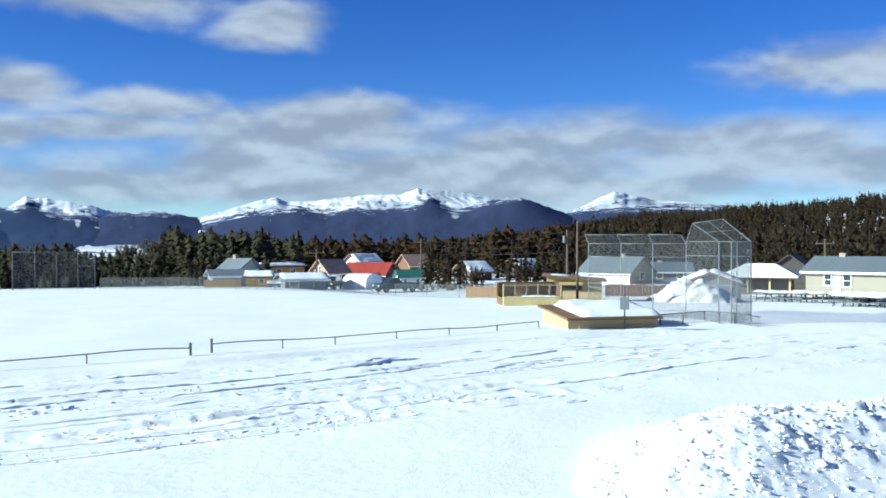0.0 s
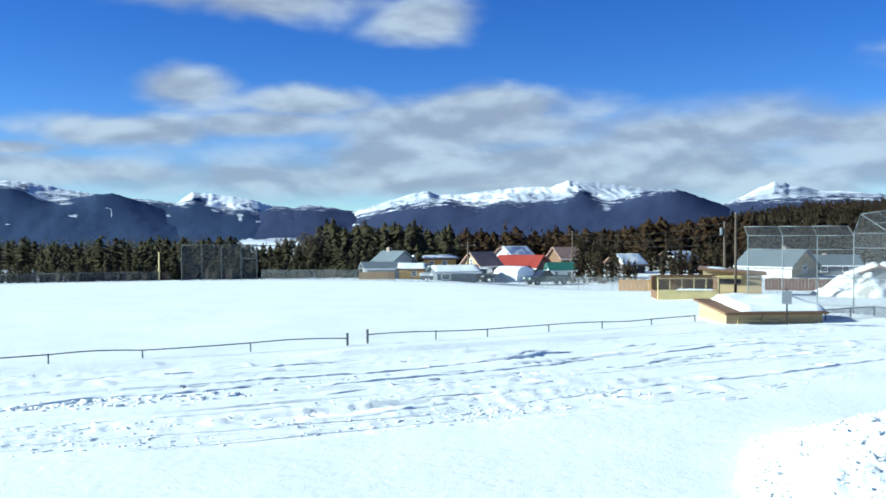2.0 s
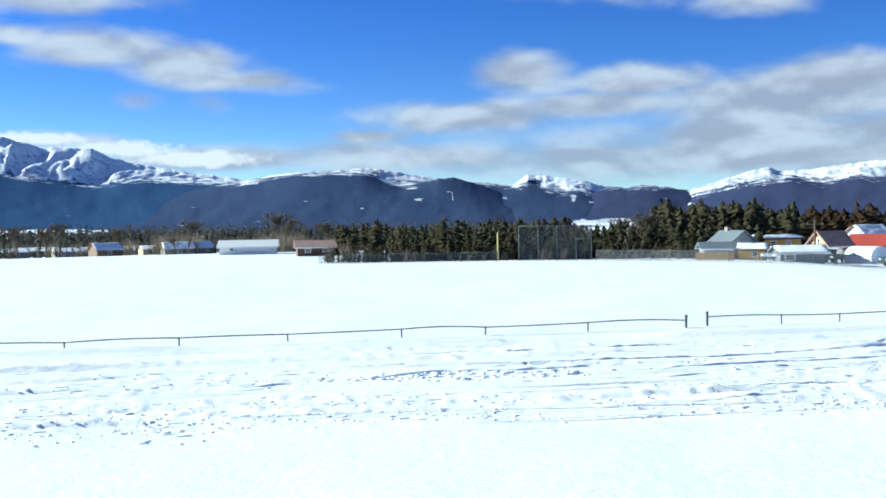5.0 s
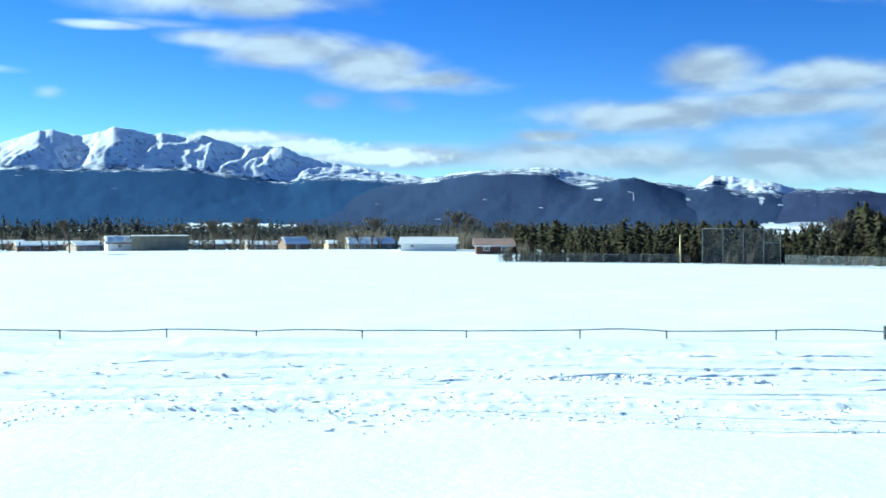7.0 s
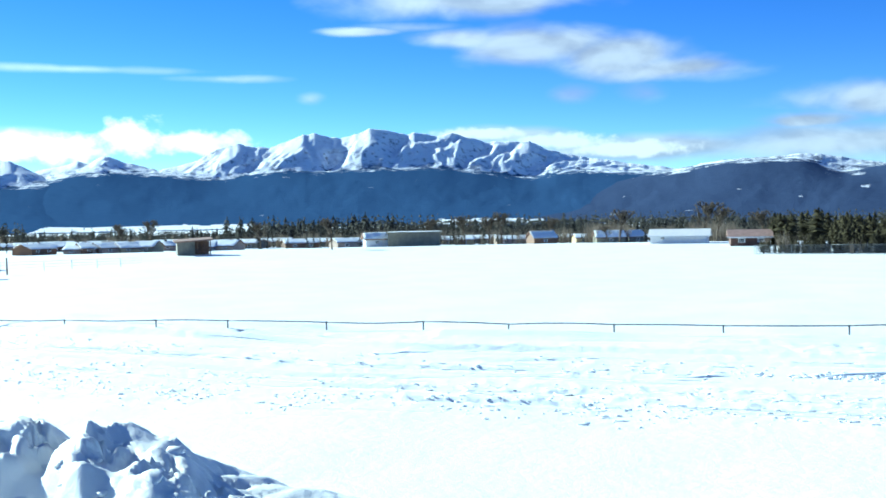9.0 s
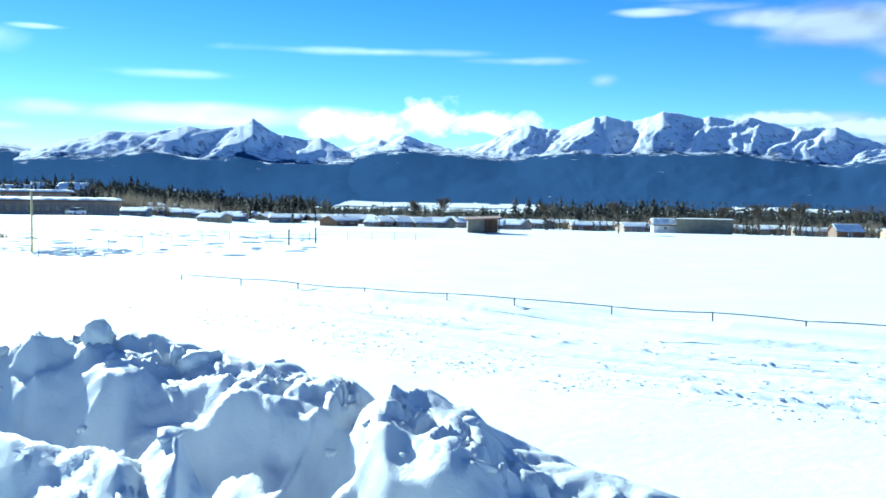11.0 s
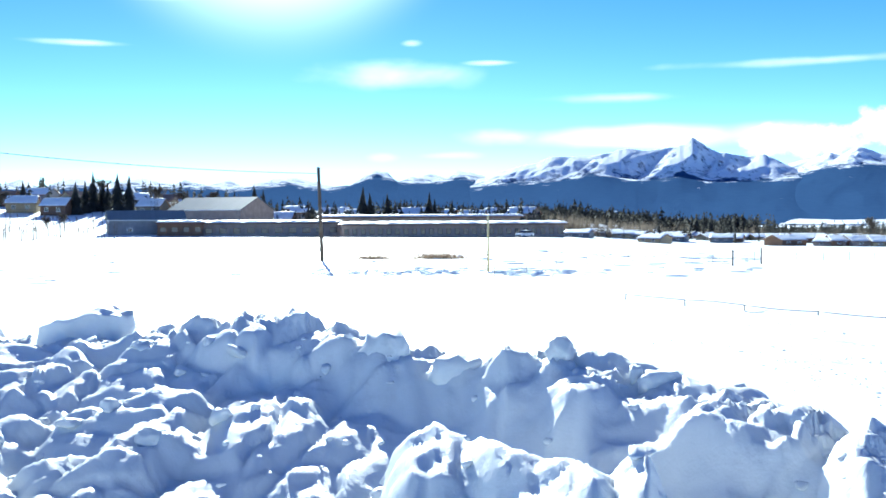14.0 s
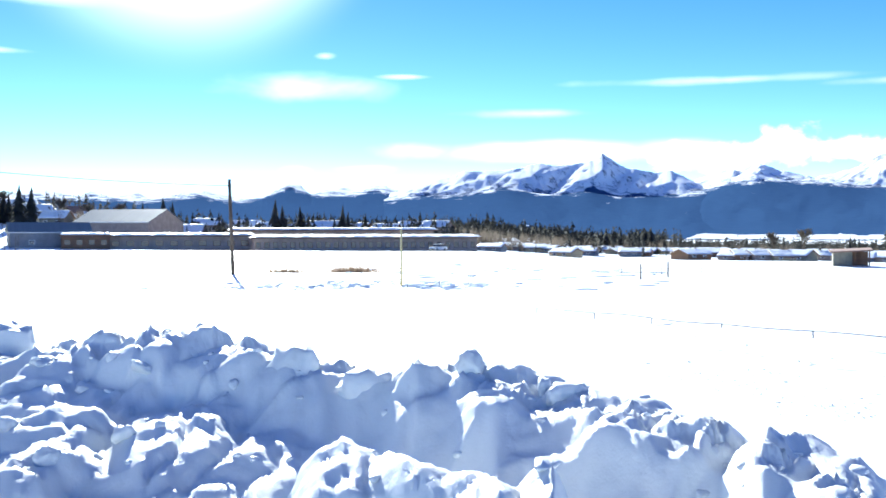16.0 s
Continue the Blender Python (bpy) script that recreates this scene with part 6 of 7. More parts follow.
def mesh_of(name, pts, tris, mat):
    me = bpy.data.meshes.new(name)
    me.vertices.add(len(pts)), me.loops.add(tris.size), me.polygons.add(len(tris))
    me.vertices.foreach_set("co", np.asarray(pts, float).ravel())
    me.loops.foreach_set("vertex_index", np.asarray(tris).ravel().astype(np.int32))
    me.polygons.foreach_set("loop_start", np.arange(0, tris.size, 3))
    me.update(calc_edges=True)
    me.materials.append(mat)
    return me


def spire_arrays(seed, layers=9, n=5, wide=0.15, bare=0.06, blunt=0.5):
    """A full pine one metre tall: ragged overlapping skirts of needles on a rounded column."""
    rng = np.random.default_rng(seed)
    pts, tris = [], []
    for k in range(layers):
        u = k / (layers - 1)
        z = bare + (0.93 - bare) * u
        r = wide * (1 - 0.96 * u ** 1.5) ** blunt * (0.62 + 0.38 * min(1.0, 2.5 * u)) * rng.uniform(0.6, 1.3)
        spin, lean = rng.uniform(0, 6.28), rng.normal(size=2) * 0.03
        apex = len(pts)
        pts.append((lean[0] * 0.5, lean[1] * 0.5, min(1.0, z + rng.uniform(0.06, 0.12))))
        for i in range(2 * n):
            out = rng.uniform(0.7, 1.3) if i % 2 == 0 else rng.uniform(0.35, 0.75)
            a = spin + math.pi * i / n + rng.normal() * 0.2
            pts.append((lean[0] + r * out * math.cos(a), lean[1] + r * out * math.sin(a), z - 0.035 * out + rng.normal() * 0.02))
        tris += [(apex, apex + 1 + i, apex + 1 + (i + 1) % (2 * n)) for i in range(2 * n)]
    return np.array(pts), np.array(tris)


KINDS = [spire_arrays(s, 8, 5, w, 0.05, b) for s, w, b in ((1, 0.17, 0.5), (2, 0.2, 0.6), (3, 0.15, 0.55), (4, 0.18, 0.8), (5, 0.14, 0.9), (6, 0.19, 0.7), (7, 0.13, 0.6), (8, 0.16, 0.45))]
STEM = stem_arrays()


def forest(name, label, spots, mat, kinds=KINDS):
    """One wood as two parts, trunks and crowns. spots: x, y, z, height, turn, kind."""
    parts = {"crowns": ([], []), "trunks": ([], [])}
    count = {"crowns": 0, "trunks": 0}
    for x, y, z, tall, turn, kind in spots:
        c, s = math.cos(turn), math.sin(turn)
        for key, (p, t) in (("crowns", kinds[int(kind) % len(kinds)]), ("trunks", STEM)):
            q = p * tall
            q = np.stack([q[:, 0] * c - q[:, 1] * s + x, q[:, 0] * s + q[:, 1] * c + y, q[:, 2] + z], -1)
            parts[key][0].append(q), parts[key][1].append(t + count[key])
            count[key] += len(p)
    ob = tagged(new(name), label, "forest", kind="stuff")
    for key, m in (("crowns", mat), ("trunks", BARK)):
        o = new(key, mesh_of(key, np.concatenate(parts[key][0]), np.concatenate(parts[key][1]), m))
        o.parent = ob
        tagged(o, kind="stuff")
    return ob


def scatter(seed, count, az, dist, tall, keep=None, power=1.0):
    rng = np.random.default_rng(seed)
    a = rng.uniform(*az, count)
    d = dist[0] + (dist[1] - dist[0]) * rng.uniform(0, 1, count) ** power
    x, y = -d * np.sin(np.radians(a)), d * np.cos(np.radians(a))
    z = ground_z(x, y, False)
    h = rng.uniform(*tall, count) * (0.8 + 0.4 * fbm(x / 25, y / 25, 2, seed))
    rows = np.stack([x, y, z, h, rng.uniform(0, 6.28, count), rng.integers(0, 8, count)], -1)
    return rows[keep(a, d, x, y)] if keep else rows


def open_patches(a, d, x, y):
    return fbm(x / 28, y / 28, 3, 90) < 0.68


def low_gap(a, d, x, y):
    return (a < 18.8) | (a > 22.6)


hillside = np.concatenate([
    scatter(1, 3300, (-30, -5), (165, 560), (5.5, 9.5), open_patches, 0.9), scatter(2, 260, (-24, 4), (140, 175), (3.5, 6), None), scatter(18, 44, (0.0, 3.5), (112, 128), (1.8, 3.4)), scatter(19, 30, (-4.5, -1.2), (112, 140), (2, 3.6))])
forest("pine_forest", "dense dark pine forest on the snowy hillside", hillside, NEEDLES)
slope_pines = np.concatenate([
    scatter(50, 850, (-6.5, 0), (165, 560), (5.0, 8.5), open_patches, 0.9), scatter(15, 1000, (0, 12), (185, 560), (4.5, 7.5), open_patches, 0.9), scatter(27, 620, (0, 11), (190, 420), (5.0, 7.8))])
edge_wood = np.concatenate([
    scatter(3, 800, (12, 33), (124, 185), (1.4, 4.4)), scatter(24, 34, (34.9, 36.1), (140, 190), (3.2, 5.0)), scatter(22, 400, (11.5, 34.4), (121, 128), (1.0, 2.4)), scatter(52, 60, (33.5, 36.6), (121, 130), (0.6, 1.5)), scatter(20, 70, (12, 34), (125, 185), (4.2, 5.8), low_gap), scatter(4, 600, (10, 34.6), (185, 300), (3.2, 6.4), low_gap),
    scatter(5, 90, (10.5, 18), (140, 190), (5.0, 7.4))])
BUSHY = [spire_arrays(s, 10, 6, w, 0.03, b) for s, w, b in ((31, 0.29, 0.4), (32, 0.25, 0.5), (33, 0.33, 0.36), (34, 0.23, 0.5), (35, 0.3, 0.6), (36, 0.27, 0.42))] + KINDS[:1]
forest("pine_slope", "brown-tinged pines on the slope behind the houses", slope_pines, RUSSET, BUSHY)
forest("pine_wood", "mixed brown and dark green pines beyond the field", edge_wood, OLIVE, BUSHY)


def off_meadows(a, d, x, y):
    return ((a < 64.5) | (a > 77)) & ~((a > 18.8) & (a < 22.8))


valley = np.concatenate([
    scatter(25, 1500, (33, 95), (382, 400), (1.6, 3.0)), scatter(26, 1000, (40, 90), (400, 480), (2.0, 4.0)),
    scatter(6, 2600, (33, 66), (390, 560), (4.5, 8.5)), scatter(7, 150, (36, 70), (300, 390), (3, 6)), scatter(17, 60, (57, 66.5), (400, 460), (9, 13)),
    scatter(8, 2200, (78, 96), (390, 600), (6, 10)), scatter(16, 200, (83, 97), (390, 560), (8, 12)), scatter(14, 1500, (64, 84), (395, 520), (3.2, 5.8)), scatter(23, 26, (66, 82), (400, 460), (6, 8)), scatter(9, 70, (66, 88), (290, 380), (3, 6))])
forest("valley_forest", "dark spruce belt between village and valley", valley, SPRUCE)
far_wood = np.concatenate([scatter(10, 2600, (8, 98), (600, 1500), (10, 15), off_meadows), scatter(28, 700, (64, 77.5), (540, 900), (5, 8))])
forest("far_forest", "far dark forest broken by snowy meadows", far_wood, SPRUCE, [spire_arrays(s, 4, 4, w, 0.02) for s, w in ((61, 0.25), (62, 0.2), (63, 0.3))])
def brush_arrays(seed, stems=46):
    """A leafless bush one metre tall: thin upright twigs fanning from the ground."""
    rng = np.random.default_rng(seed)
    pts, tris = [], []
    for k in range(stems):
        a, lean, h = rng.uniform(0, 6.283), rng.uniform(0.05, 0.5), rng.uniform(0.45, 1.0)
        b = np.array([rng.normal() * 0.06, rng.normal() * 0.06, 0.0]) + np.array([math.cos(a), math.sin(a), 0]) * lean * 0.3 * (k % 3) / 2
        tip = b + np.array([math.cos(a) * lean * h, math.sin(a) * lean * h, h])
        w = np.array([math.cos(a + 1.57), math.sin(a + 1.57), 0]) * 0.014
        pts += [tuple(b - w), tuple(b + w), tuple(tip)]
        tris.append((3 * k, 3 * k + 1, 3 * k + 2))
    return np.array(pts), np.array(tris)


brush = np.concatenate([scatter(41, 260, (33, 66), (330, 390), (3.5, 6.5)), scatter(42, 60, (43.5, 46), (300, 380), (5, 8)), scatter(43, 40, (38, 40.2), (290, 360), (5, 8)), scatter(44, 60, (64, 90), (330, 390), (3, 6)),
                        scatter(45, 160, (93, 112), (290, 340), (4, 7)), scatter(51, 260, (83, 95), (300, 385), (3.5, 6.5)), scatter(46, 60, (14, 34), (120, 125), (1.0, 2.0)), scatter(49, 14, (34.2, 36.4), (125, 160), (1.6, 3.0)), scatter(47, 30, (-4, 4), (108, 114), (0.7, 1.3))])
forest("bare_brush", "grey-brown leafless brush along the far field edge", brush, TWIGS, [brush_arrays(s) for s in (81, 82, 83, 84)])
hill_wood = np.concatenate([scatter(12, 190, (93, 128), (300, 460), (5, 10)), scatter(13, 260, (89, 106), (285, 350), (5, 10.5))])
forest("hill_wood", "scattered dark spruces around the hillside houses", hill_wood, SPRUCE)


def spruce(label):
    ob = thing("spruce", (0, 0, 0), 0, label, "tree", "tall spruces")
    p, t = conifer_arrays(77, 15, 12, 0.24, 0.06)
    crown = new("crown", mesh_of("crown", p, t, SPRUCE))
    crown.parent = ob
    q, s = stem_arrays(0.016, 0.95)
    trunk = new("trunk", mesh_of("trunk", q, s, BARK))
    trunk.parent = ob
    return ob


def tall_spruces():
    rng = random.Random(8)
    first = None
    for az, d, top in ((68.3, 172, -0.5), (67.85, 176, -0.65), (113.45, 300, 2.3), (112.85, 300, 2.2), (114.7, 310, 2.35), (115.1, 305, 1.95), (114.2, 312, 2.0), (113.95, 308, 1.8), (115.6, 300, 1.85), (118.2, 330, 1.9), (123.0, 300, 2.4), (122.4, 300, 2.1),
                       (100.0, 290, 1.6), (99.6, 292, 1.25), (98.6, 296, 1.2), (96.2, 300, 1.25), (95.9, 305, 0.9), (106.1, 300, 1.7), (105.6, 310, 1.4), (107.2, 305, 1.35), (94.9, 320, 0.8), (91.8, 330, 0.7), (90.5, 330, 0.6)):
        z = lie(az, d) - 0.3
        tall = level(top, d) - z
        m = Matrix.Translation(polar(az, d, z)) @ pose(0, 0, 0, 0, 0, rng.uniform(0, 360))
        if first is None:
            first = spruce("tall dark spruce among the hillside houses")
            first.matrix_world = m @ Matrix.Scale(tall, 4)
        else:
            copy = copy_thing(first, m)
            copy.scale = (tall * rng.uniform(0.85, 1.15), tall * rng.uniform(0.85, 1.15), tall)


tall_spruces()


def bare_tree(label, seed):
    rng = random.Random(seed)
    ob = thing("bare_tree", (0, 0, 0), 0, label, "tree", "bare trees")
    limbs, twigs = bmesh.new(), bmesh.new()

    def grow(a, way, length, r, depth):
        b = a + way * length
        pipe(limbs if depth < 2 else twigs, a, b, max(r, 0.035), max(r * 0.65, 0.03), 5 if depth < 2 else 3)
        if depth == 5:
            return
        for k in range(3 if depth else 4):
            turn = Vector((rng.gauss(0, 0.5), rng.gauss(0, 0.5), rng.gauss(0.15, 0.25)))
            grow(a.lerp(b, rng.uniform(0.55, 1.0)), (way + turn).normalized(), length * rng.uniform(0.6, 0.8), r * 0.6, depth + 1)
    grow(Vector((0, 0, -0.2)), Vector((0, 0, 1)), 2.0, 0.13, 0)
    part("trunk", limbs, BARK, ob)
    part("crown", twigs, TWIGS, ob, "haze of pale bare twigs")
    return ob


def bare_trees():
    rng = random.Random(21)
    first = bare_tree("leafless tree with a pale haze of twigs", 5)
    for i, (az, d, tall) in enumerate(((44.9, 255, 1.7), (44.2, 265, 1.6), (39.6, 240, 1.7), (38.9, 245, 1.5), (53.0, 290, 1.6), (50.9, 290, 1.7), (51.6, 295, 1.5), (48.2, 300, 1.4), (55.2, 300, 1.5), (64.6, 300, 1.5), (72.0, 300, 1.4), (70.6, 320, 1.6), (18.6, 130, 1.0), (19.4, 135, 0.9), (111.6, 300, 1.5), (102.8, 300, 1.2), (109.8, 310, 1.3), (117.0, 240, 0.8), (116.2, 250, 0.8), (119.4, 300, 1.2), (114.4, 330, 1.5), (108.6, 330, 1.4), (104.2, 320, 1.3), (100.8, 330, 1.4), (97.4, 330, 1.3), (36.4, 170, 0.9), (60.6, 160, 0.9))):
        z = lie(az, d) - 0.1
        m = Matrix.Translation(polar(az, d, z)) @ pose(0, 0, 0, 0, 0, rng.uniform(0, 360))
        if i == 0:
            first.matrix_world = m
        else:
            c = copy_thing(first, m)
            c.scale = (tall * 1.2, tall * 1.2, tall * 1.2)


bare_trees()


# ---------------------------------------------------------------- dry tufts in the snow
def tufts():
    rng = np.random.default_rng(15)
    pts, tris = [], []
    for az, d, wide, tall, n in ((99.4, 82, 0.8, 0.6, 520), (95.7, 82, 1.1, 0.75, 800), (97.6, 84, 1.2, 0.2, 80), (118.6, 90, 1.2, 0.3, 90), (120.4, 92, 1.0, 0.3, 70), (84, 95, 2.0, 0.2, 90), (80.5, 100, 1.6, 0.2, 70)):
        c = polar(az, d)
        for _ in range(n):
            x, y = c.x + rng.normal() * wide * 0.6, c.y + rng.normal() * wide
            z = float(ground_z(x, y, False))
            h, lean, a = tall * rng.uniform(0.2, 1.0), rng.normal(size=2) * 0.6, rng.uniform(0, 3.14)
            w = 0.03
            b = len(pts)
            pts += [(x - w * math.cos(a), y - w * math.sin(a), z - 0.05), (x + w * math.cos(a), y + w * math.sin(a), z - 0.05), (x + lean[0] * h, y + lean[1] * h, z + h)]
            tris.append((b, b + 1, b + 2))
    ob = new("dry_grass", mesh_of("dry_grass", np.array(pts), np.array(tris), STRAW))
    tagged(ob, "tufts of dry brown grass poking through snow", "grass", kind="stuff")


tufts()


# ---------------------------------------------------------------- loose snow clods and young trees
CLOD_SHAPES = []
for seed in range(6):
    shape = block_shape(200 + seed, 1.0, 0.8, 9, 1)
    shape.verts.ensure_lookup_table()
    CLOD_SHAPES.append((np.array([v.co[:] for v in shape.verts]), np.array([[v.index for v in f.verts] for f in shape.faces])))
    shape.free()


def clods(label, rows):
    """Many loose clods as one mesh. rows: x, y, length, width, height, turn."""
    rng = np.random.default_rng(66)
    pts, tris, count = [], [], 0
    for x, y, long, wide, tall, turn in rows:
        p, t = CLOD_SHAPES[int(rng.integers(len(CLOD_SHAPES)))]
        c, s = math.cos(turn), math.sin(turn)
        q = p * (long, wide, tall)
        z = float(ground_z(x, y)) + tall * 0.25
        pts.append(np.stack([q[:, 0] * c - q[:, 1] * s + x, q[:, 0] * s + q[:, 1] * c + y, q[:, 2] + z], -1))
        tris.append(t + count)
        count += len(p)
    me = mesh_of("snow_clods", np.concatenate(pts), np.concatenate(tris), SNOW)
    tagged(new("snow_clods", me), label, "snow clods", kind="stuff")


def road_point(along, side):
    for (ax, ay), (bx, by) in zip(ROAD, ROAD[1:]):
        length = math.hypot(bx - ax, by - ay)
        if along <= length:
            break
        along -= length
    ux, uy = (bx - ax) / length, (by - ay) / length
    return ax + ux * along - uy * side, ay + uy * along + ux * side, math.atan2(uy, ux)


def track_clods():
    rng = random.Random(12)
    rows = []
    for k in range(2000):
        along = rng.uniform(26, 84)
        lane = rng.choice((-0.4, -0.4, -3.0, -4.2, -4.2, -5.2, -5.2, 0.8))
        side = lane + rng.gauss(0, 0.3 if lane > -4 else 0.45)
        if value_noise(along / 3.5, lane * 3.0, 71) < 0.42:
            continue
        x, y, turn = road_point(along, side)
        far = along > 64
        small = rng.random() < (0.85 if lane < -2 else 0.7)
        if small and far and rng.random() < 0.75:
            continue
        if small:
            r = rng.choice((0.02, 0.025, 0.032, 0.042))
            rows.append((x, y, r * rng.uniform(1, 1.8), r, r * rng.uniform(0.6, 0.9), turn + rng.gauss(0, 0.5)))
        else:
            rows.append((x, y, rng.uniform(0.05, 0.2) * (1 if lane < -2 else 1.5) * (2.2 if far else 1.0), rng.uniform(0.016, 0.028), rng.uniform(0.014, 0.03), turn + rng.gauss(0, 0.03)))
    for k in range(1100):
        along = rng.uniform(36, 66)
        lane = rng.choice((-2.6, -3.4, -4.3, -4.7, -5.1))
        side = lane + rng.gauss(0, 0.22)
        if value_noise(along / 2.4, lane * 3.0, 73) < 0.34:
            continue
        x, y, turn = road_point(along, side)
        r = rng.choice((0.016, 0.02, 0.026, 0.036))
        rows.append((x, y, r * rng.uniform(1.2, 3.2), r, r * rng.uniform(0.5, 0.8), turn + rng.gauss(0, 0.25)))
    for k in range(130):
        along, side = rng.gauss(55.5, 1.8), -0.2 + rng.gauss(0, 0.3)
        x, y, turn = road_point(along, side)
        r = rng.uniform(0.03, 0.07)
        rows.append((x, y, r * rng.uniform(1.0, 2.4), r * 0.8, r * 0.8, turn + rng.gauss(0, 0.2)))
    clods("loose clods and broken crust along the ploughed track", rows)


def field_clods():
    rng = random.Random(13)
    rows = []
    for k in range(700):
        az, d = rng.uniform(88, 103), rng.choice((58.5, 60.5, 60.5, 62.5, 66)) + rng.gauss(0, 0.7)
        if value_noise(az * 1.3, d / 2.0, 75) < 0.36:
            continue
        p = polar(az, d)
        rows.append((p.x, p.y, rng.uniform(0.15, 0.7), rng.uniform(0.05, 0.1), rng.uniform(0.04, 0.08), radians(az) + rng.gauss(0, 0.2)))
    for k in range(420):
        az, d = rng.uniform(78, 122), rng.uniform(58, 135)
        p = polar(az, d)
        rows.append((p.x, p.y, rng.uniform(0.2, 1.0), rng.uniform(0.08, 0.14), rng.uniform(0.05, 0.12), radians(az) + rng.gauss(0, 0.2)))
    clods("broken snow crust on the wide open slope", rows)


def mound_clods():
    rng = random.Random(18)
    rows = []
    for k in range(3400):
        az = rng.uniform(-27, -6)
        mid = float(np.interp(az, (-40, -23, -15, -8, -3, 0), (24, 20, 17.5, 16.5, 15.5, 15.5)))
        d = mid + rng.gauss(-0.5, 2.0) * min(1.0, 0.3 + (-4 - az) / 11)
        if value_noise(az * 0.9, d * 0.9, 81) < 0.3:
            continue
        p = polar(az, d)
        r = rng.choice((0.012, 0.016, 0.02, 0.025, 0.03, 0.04, 0.055))
        rows.append((p.x, p.y, r * rng.uniform(1.0, 1.7), r, r * rng.uniform(0.35, 0.7), rng.uniform(0, 6.28)))
    clods("broken lumps of ploughed snow over the heap", rows)


def plough_ridge(label, lane, tall, seed, gaps=0.4, back=0.7):
    """A broken ledge of pushed-up snow along the track: a steep near edge and a long slope behind. lane: (along, side)."""
    run = np.arange(lane[0][0], lane[-1][0], 0.1)
    side = np.interp(run, [p[0] for p in lane], [p[1] for p in lane])
    side = side + 0.35 * (fbm(run / 2.5, run * 0, 3, seed) - 0.5) + 0.2 * (fbm(run * 2.2, run * 0, 3, seed + 1) - 0.5)
    keep = step(gaps - 0.06, gaps + 0.2, fbm(run / 2.2, run * 0, 3, seed + 2)) * step(0, 1.2, run - run[0]) * step(0, 1.2, run[-1] - run)
    high = 0.8 * tall * keep * (0.2 + 1.3 * fbm(run * 2.2, run * 0, 4, seed + 3))
    spots = [road_point(a, b) for a, b in zip(run, side)]
    rows = []
    for k, (off, rise) in enumerate(((-0.02, -0.2), (0.0, 0.0), (0.02, 0.8), (0.05, 1.0), (0.22, 0.8), (0.45, 0.35), (back, -0.1))):
        x = np.array([p[0] - math.sin(p[2]) * off for p in spots])
        y = np.array([p[1] + math.cos(p[2]) * off for p in spots])
        rows.append((x, y, ground_z(x, y) - 0.012 + high * rise * (1 + 0.3 * (fbm(run * 3, run * 0 + k, 2, seed + 4) - 0.5))))
    x, y, z = (np.stack([r[i] for r in rows]) for i in range(3))
    ob = sheet("plough_ridge", x, y, z, SNOW)
    if ob.data.polygons[0].normal.z < 0:
        ob.data.flip_normals()
    tagged(ob, label, "snow ridge", "plough ridges")


LOW_RIDGE, LONG_RIDGE = "low broken ridge of ploughed snow along the track", "long ledge of pushed-up snow beside the wheel tracks"
plough_ridge(LONG_RIDGE, [(41, 0.7), (44, 1.9), (48, 2.4), (52, 3.2), (57.5, 3.7), (61.7, 4.2), (66, 4.5)], 0.06, 301, 0.36, 1.0)
plough_ridge(LONG_RIDGE, [(56, 0.6), (59, 1.6), (62, 1.6), (64.4, 2.0), (68.5, 2.75), (74, 3.0)], 0.075, 306, 0.26)
plough_ridge(LOW_RIDGE, [(50, -1.2), (53, -0.5), (55, 0.1), (58, 0.5), (61.5, 1.1)], 0.065, 311, 0.32)
plough_ridge(LOW_RIDGE, [(58.5, -0.1), (63.4, 0.4), (65.5, 0.35), (69, 0.9), (73.5, 1.3), (78, 1.7)], 0.06, 316, 0.38)
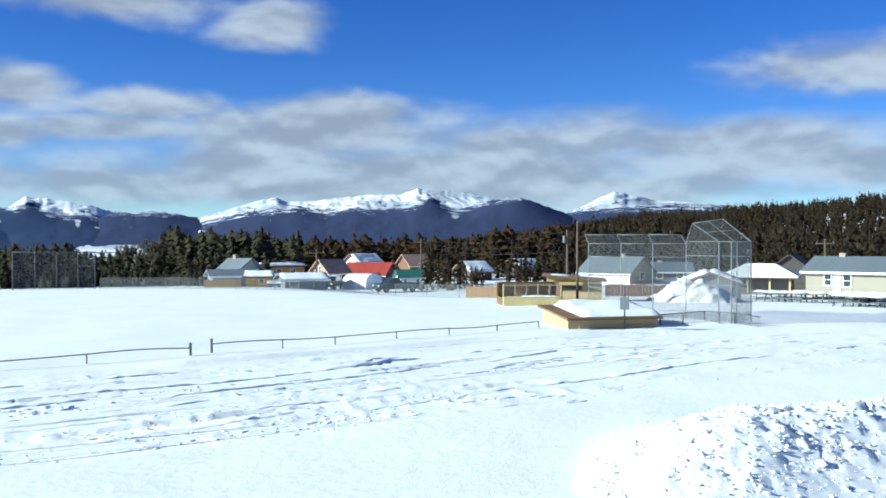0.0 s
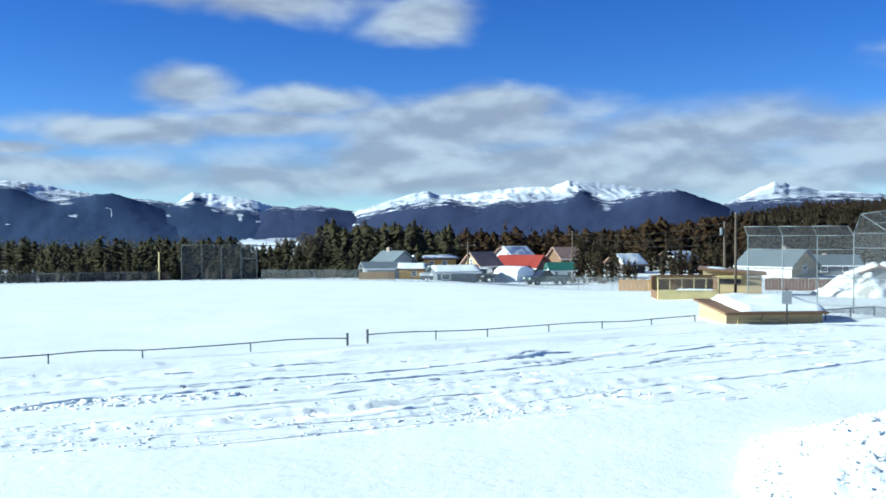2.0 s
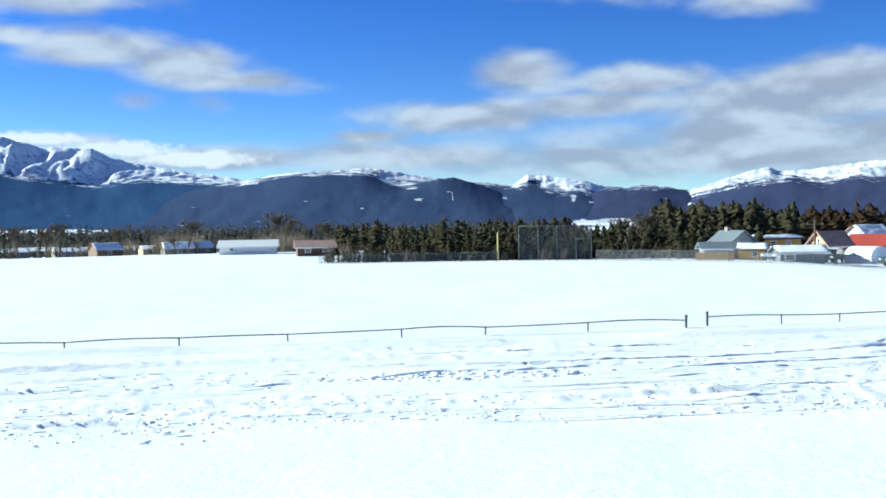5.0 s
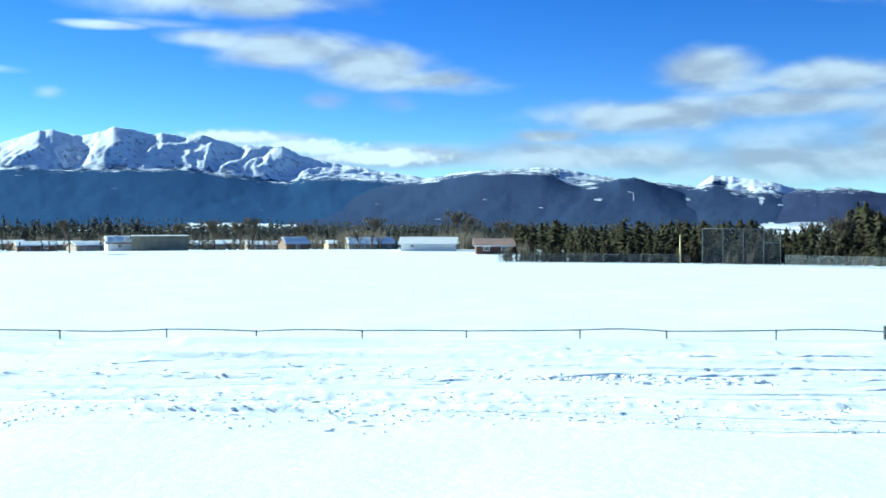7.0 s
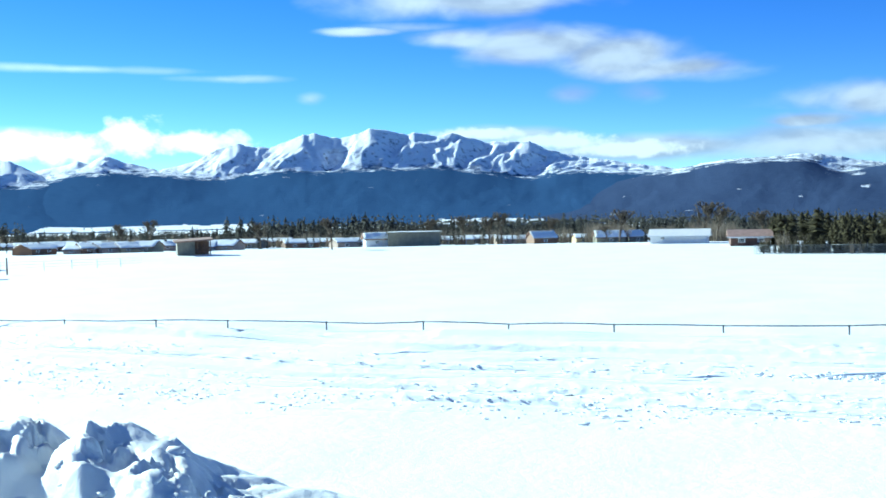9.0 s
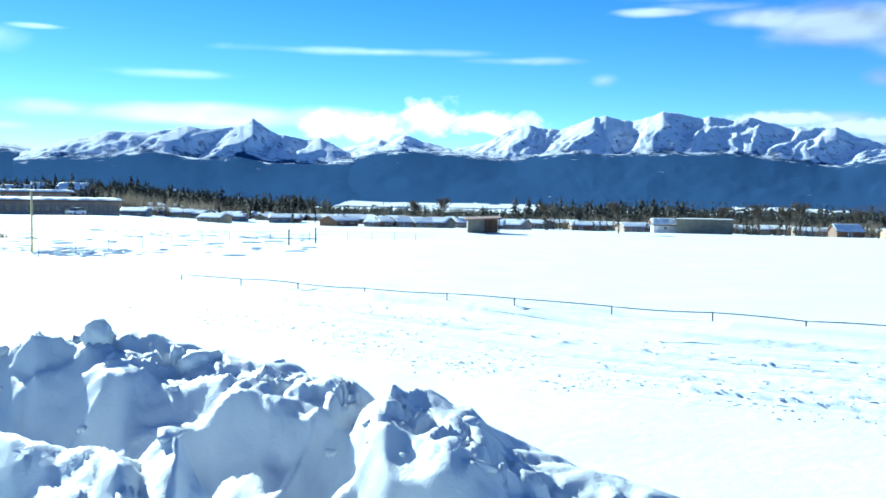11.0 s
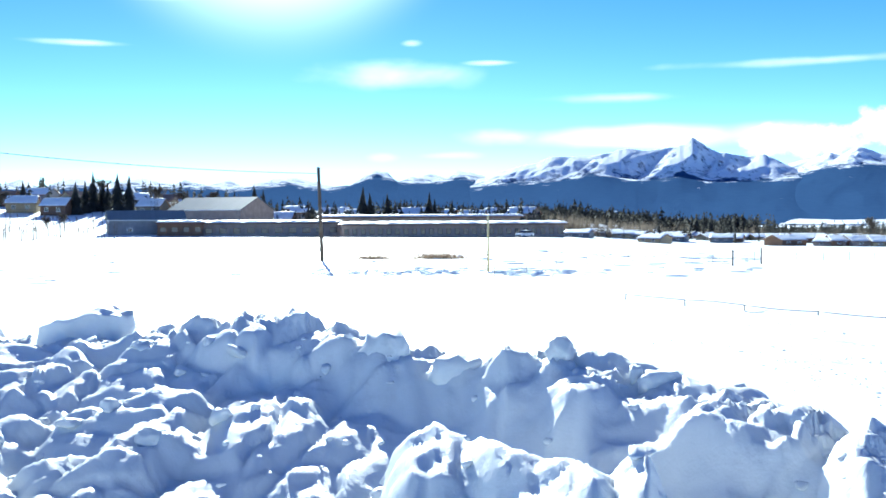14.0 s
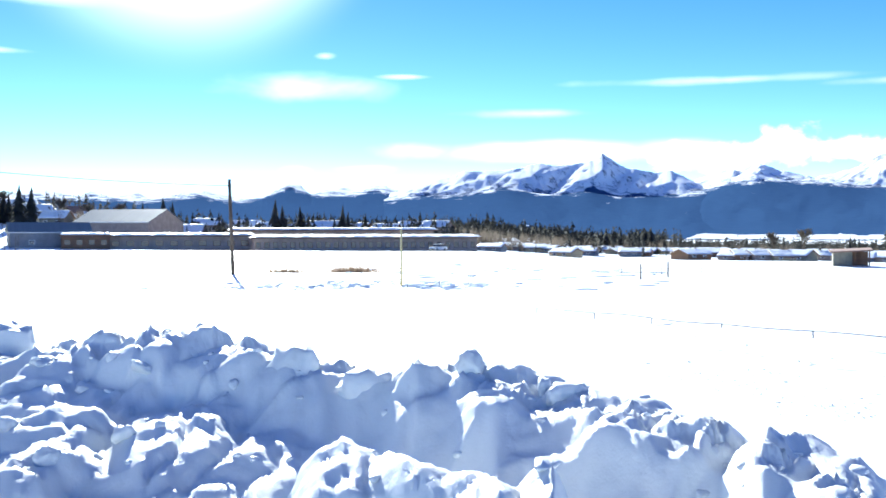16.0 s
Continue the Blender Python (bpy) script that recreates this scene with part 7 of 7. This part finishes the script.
plough_ridge(LOW_RIDGE, [(53, -4.9), (56.5, -4.5), (60.3, -3.9), (64, -3.0)], 0.03, 321, 0.45, 0.4)
plough_ridge(LOW_RIDGE, [(65.5, -3.6), (72, -3.9), (80, -2.7), (85, -2.0), (90, -1.6)], 0.06, 326, 0.18)
plough_ridge(LOW_RIDGE, [(74, 2.9), (80, 2.8), (88, 1.5), (92, 1.0)], 0.05, 331, 0.34)
plough_ridge(LOW_RIDGE, [(38, -0.6), (42, -0.5), (46, -0.9), (52, -1.6), (58, -1.2), (66, -0.7)], 0.045, 336, 0.46, 0.5)
for k, (a, v, tall) in enumerate(((58, 2.9, 0.03), (60, -1.0, 0.035), (61, -2.0, 0.03), (66, 1.6, 0.04), (68, -0.3, 0.035), (50, 1.2, 0.03), (46, -3.4, 0.03), (72, 2.2, 0.04), (70, -1.6, 0.035), (64, 3.4, 0.03))):
    plough_ridge(LOW_RIDGE, [(a, v - 0.3), (a + 4, v), (a + 9, v + 0.45)], tall, 360 + 5 * k, 0.42, 0.4)
plough_ridge(LOW_RIDGE, [(40, -1.9), (44, -2.1), (48.5, -1.3), (54, -2.6), (60, -2.4)], 0.04, 346, 0.46, 0.5)
track_clods()
field_clods()
mound_clods()


def saplings():
    """Thin bare young trees in rows on the snowy slope."""
    rng = random.Random(14)
    bm = bmesh.new()
    for k in range(90):
        az, d = rng.uniform(113.4, 119.6), rng.choice((215, 235, 260)) + rng.uniform(-4, 4)
        p = polar(az, d, lie(az, d) - 0.1)
        tall = rng.uniform(2.0, 4.2)
        tip = p + Vector((rng.gauss(0, 0.15), rng.gauss(0, 0.15), tall))
        pipe(bm, p, tip, 0.06, 0.03, 4)
        for j in range(7):
            a = p.lerp(tip, rng.uniform(0.3, 0.95))
            pipe(bm, a, a + Vector((rng.gauss(0, 0.4), rng.gauss(0, 0.4), rng.uniform(0.3, 0.9))), 0.03, 0.02, 3)
    ob = new("saplings", finish("saplings", bm, TWIGS))
    tagged(ob, "thin bare saplings on the snowy slope", "saplings", kind="stuff")


saplings()
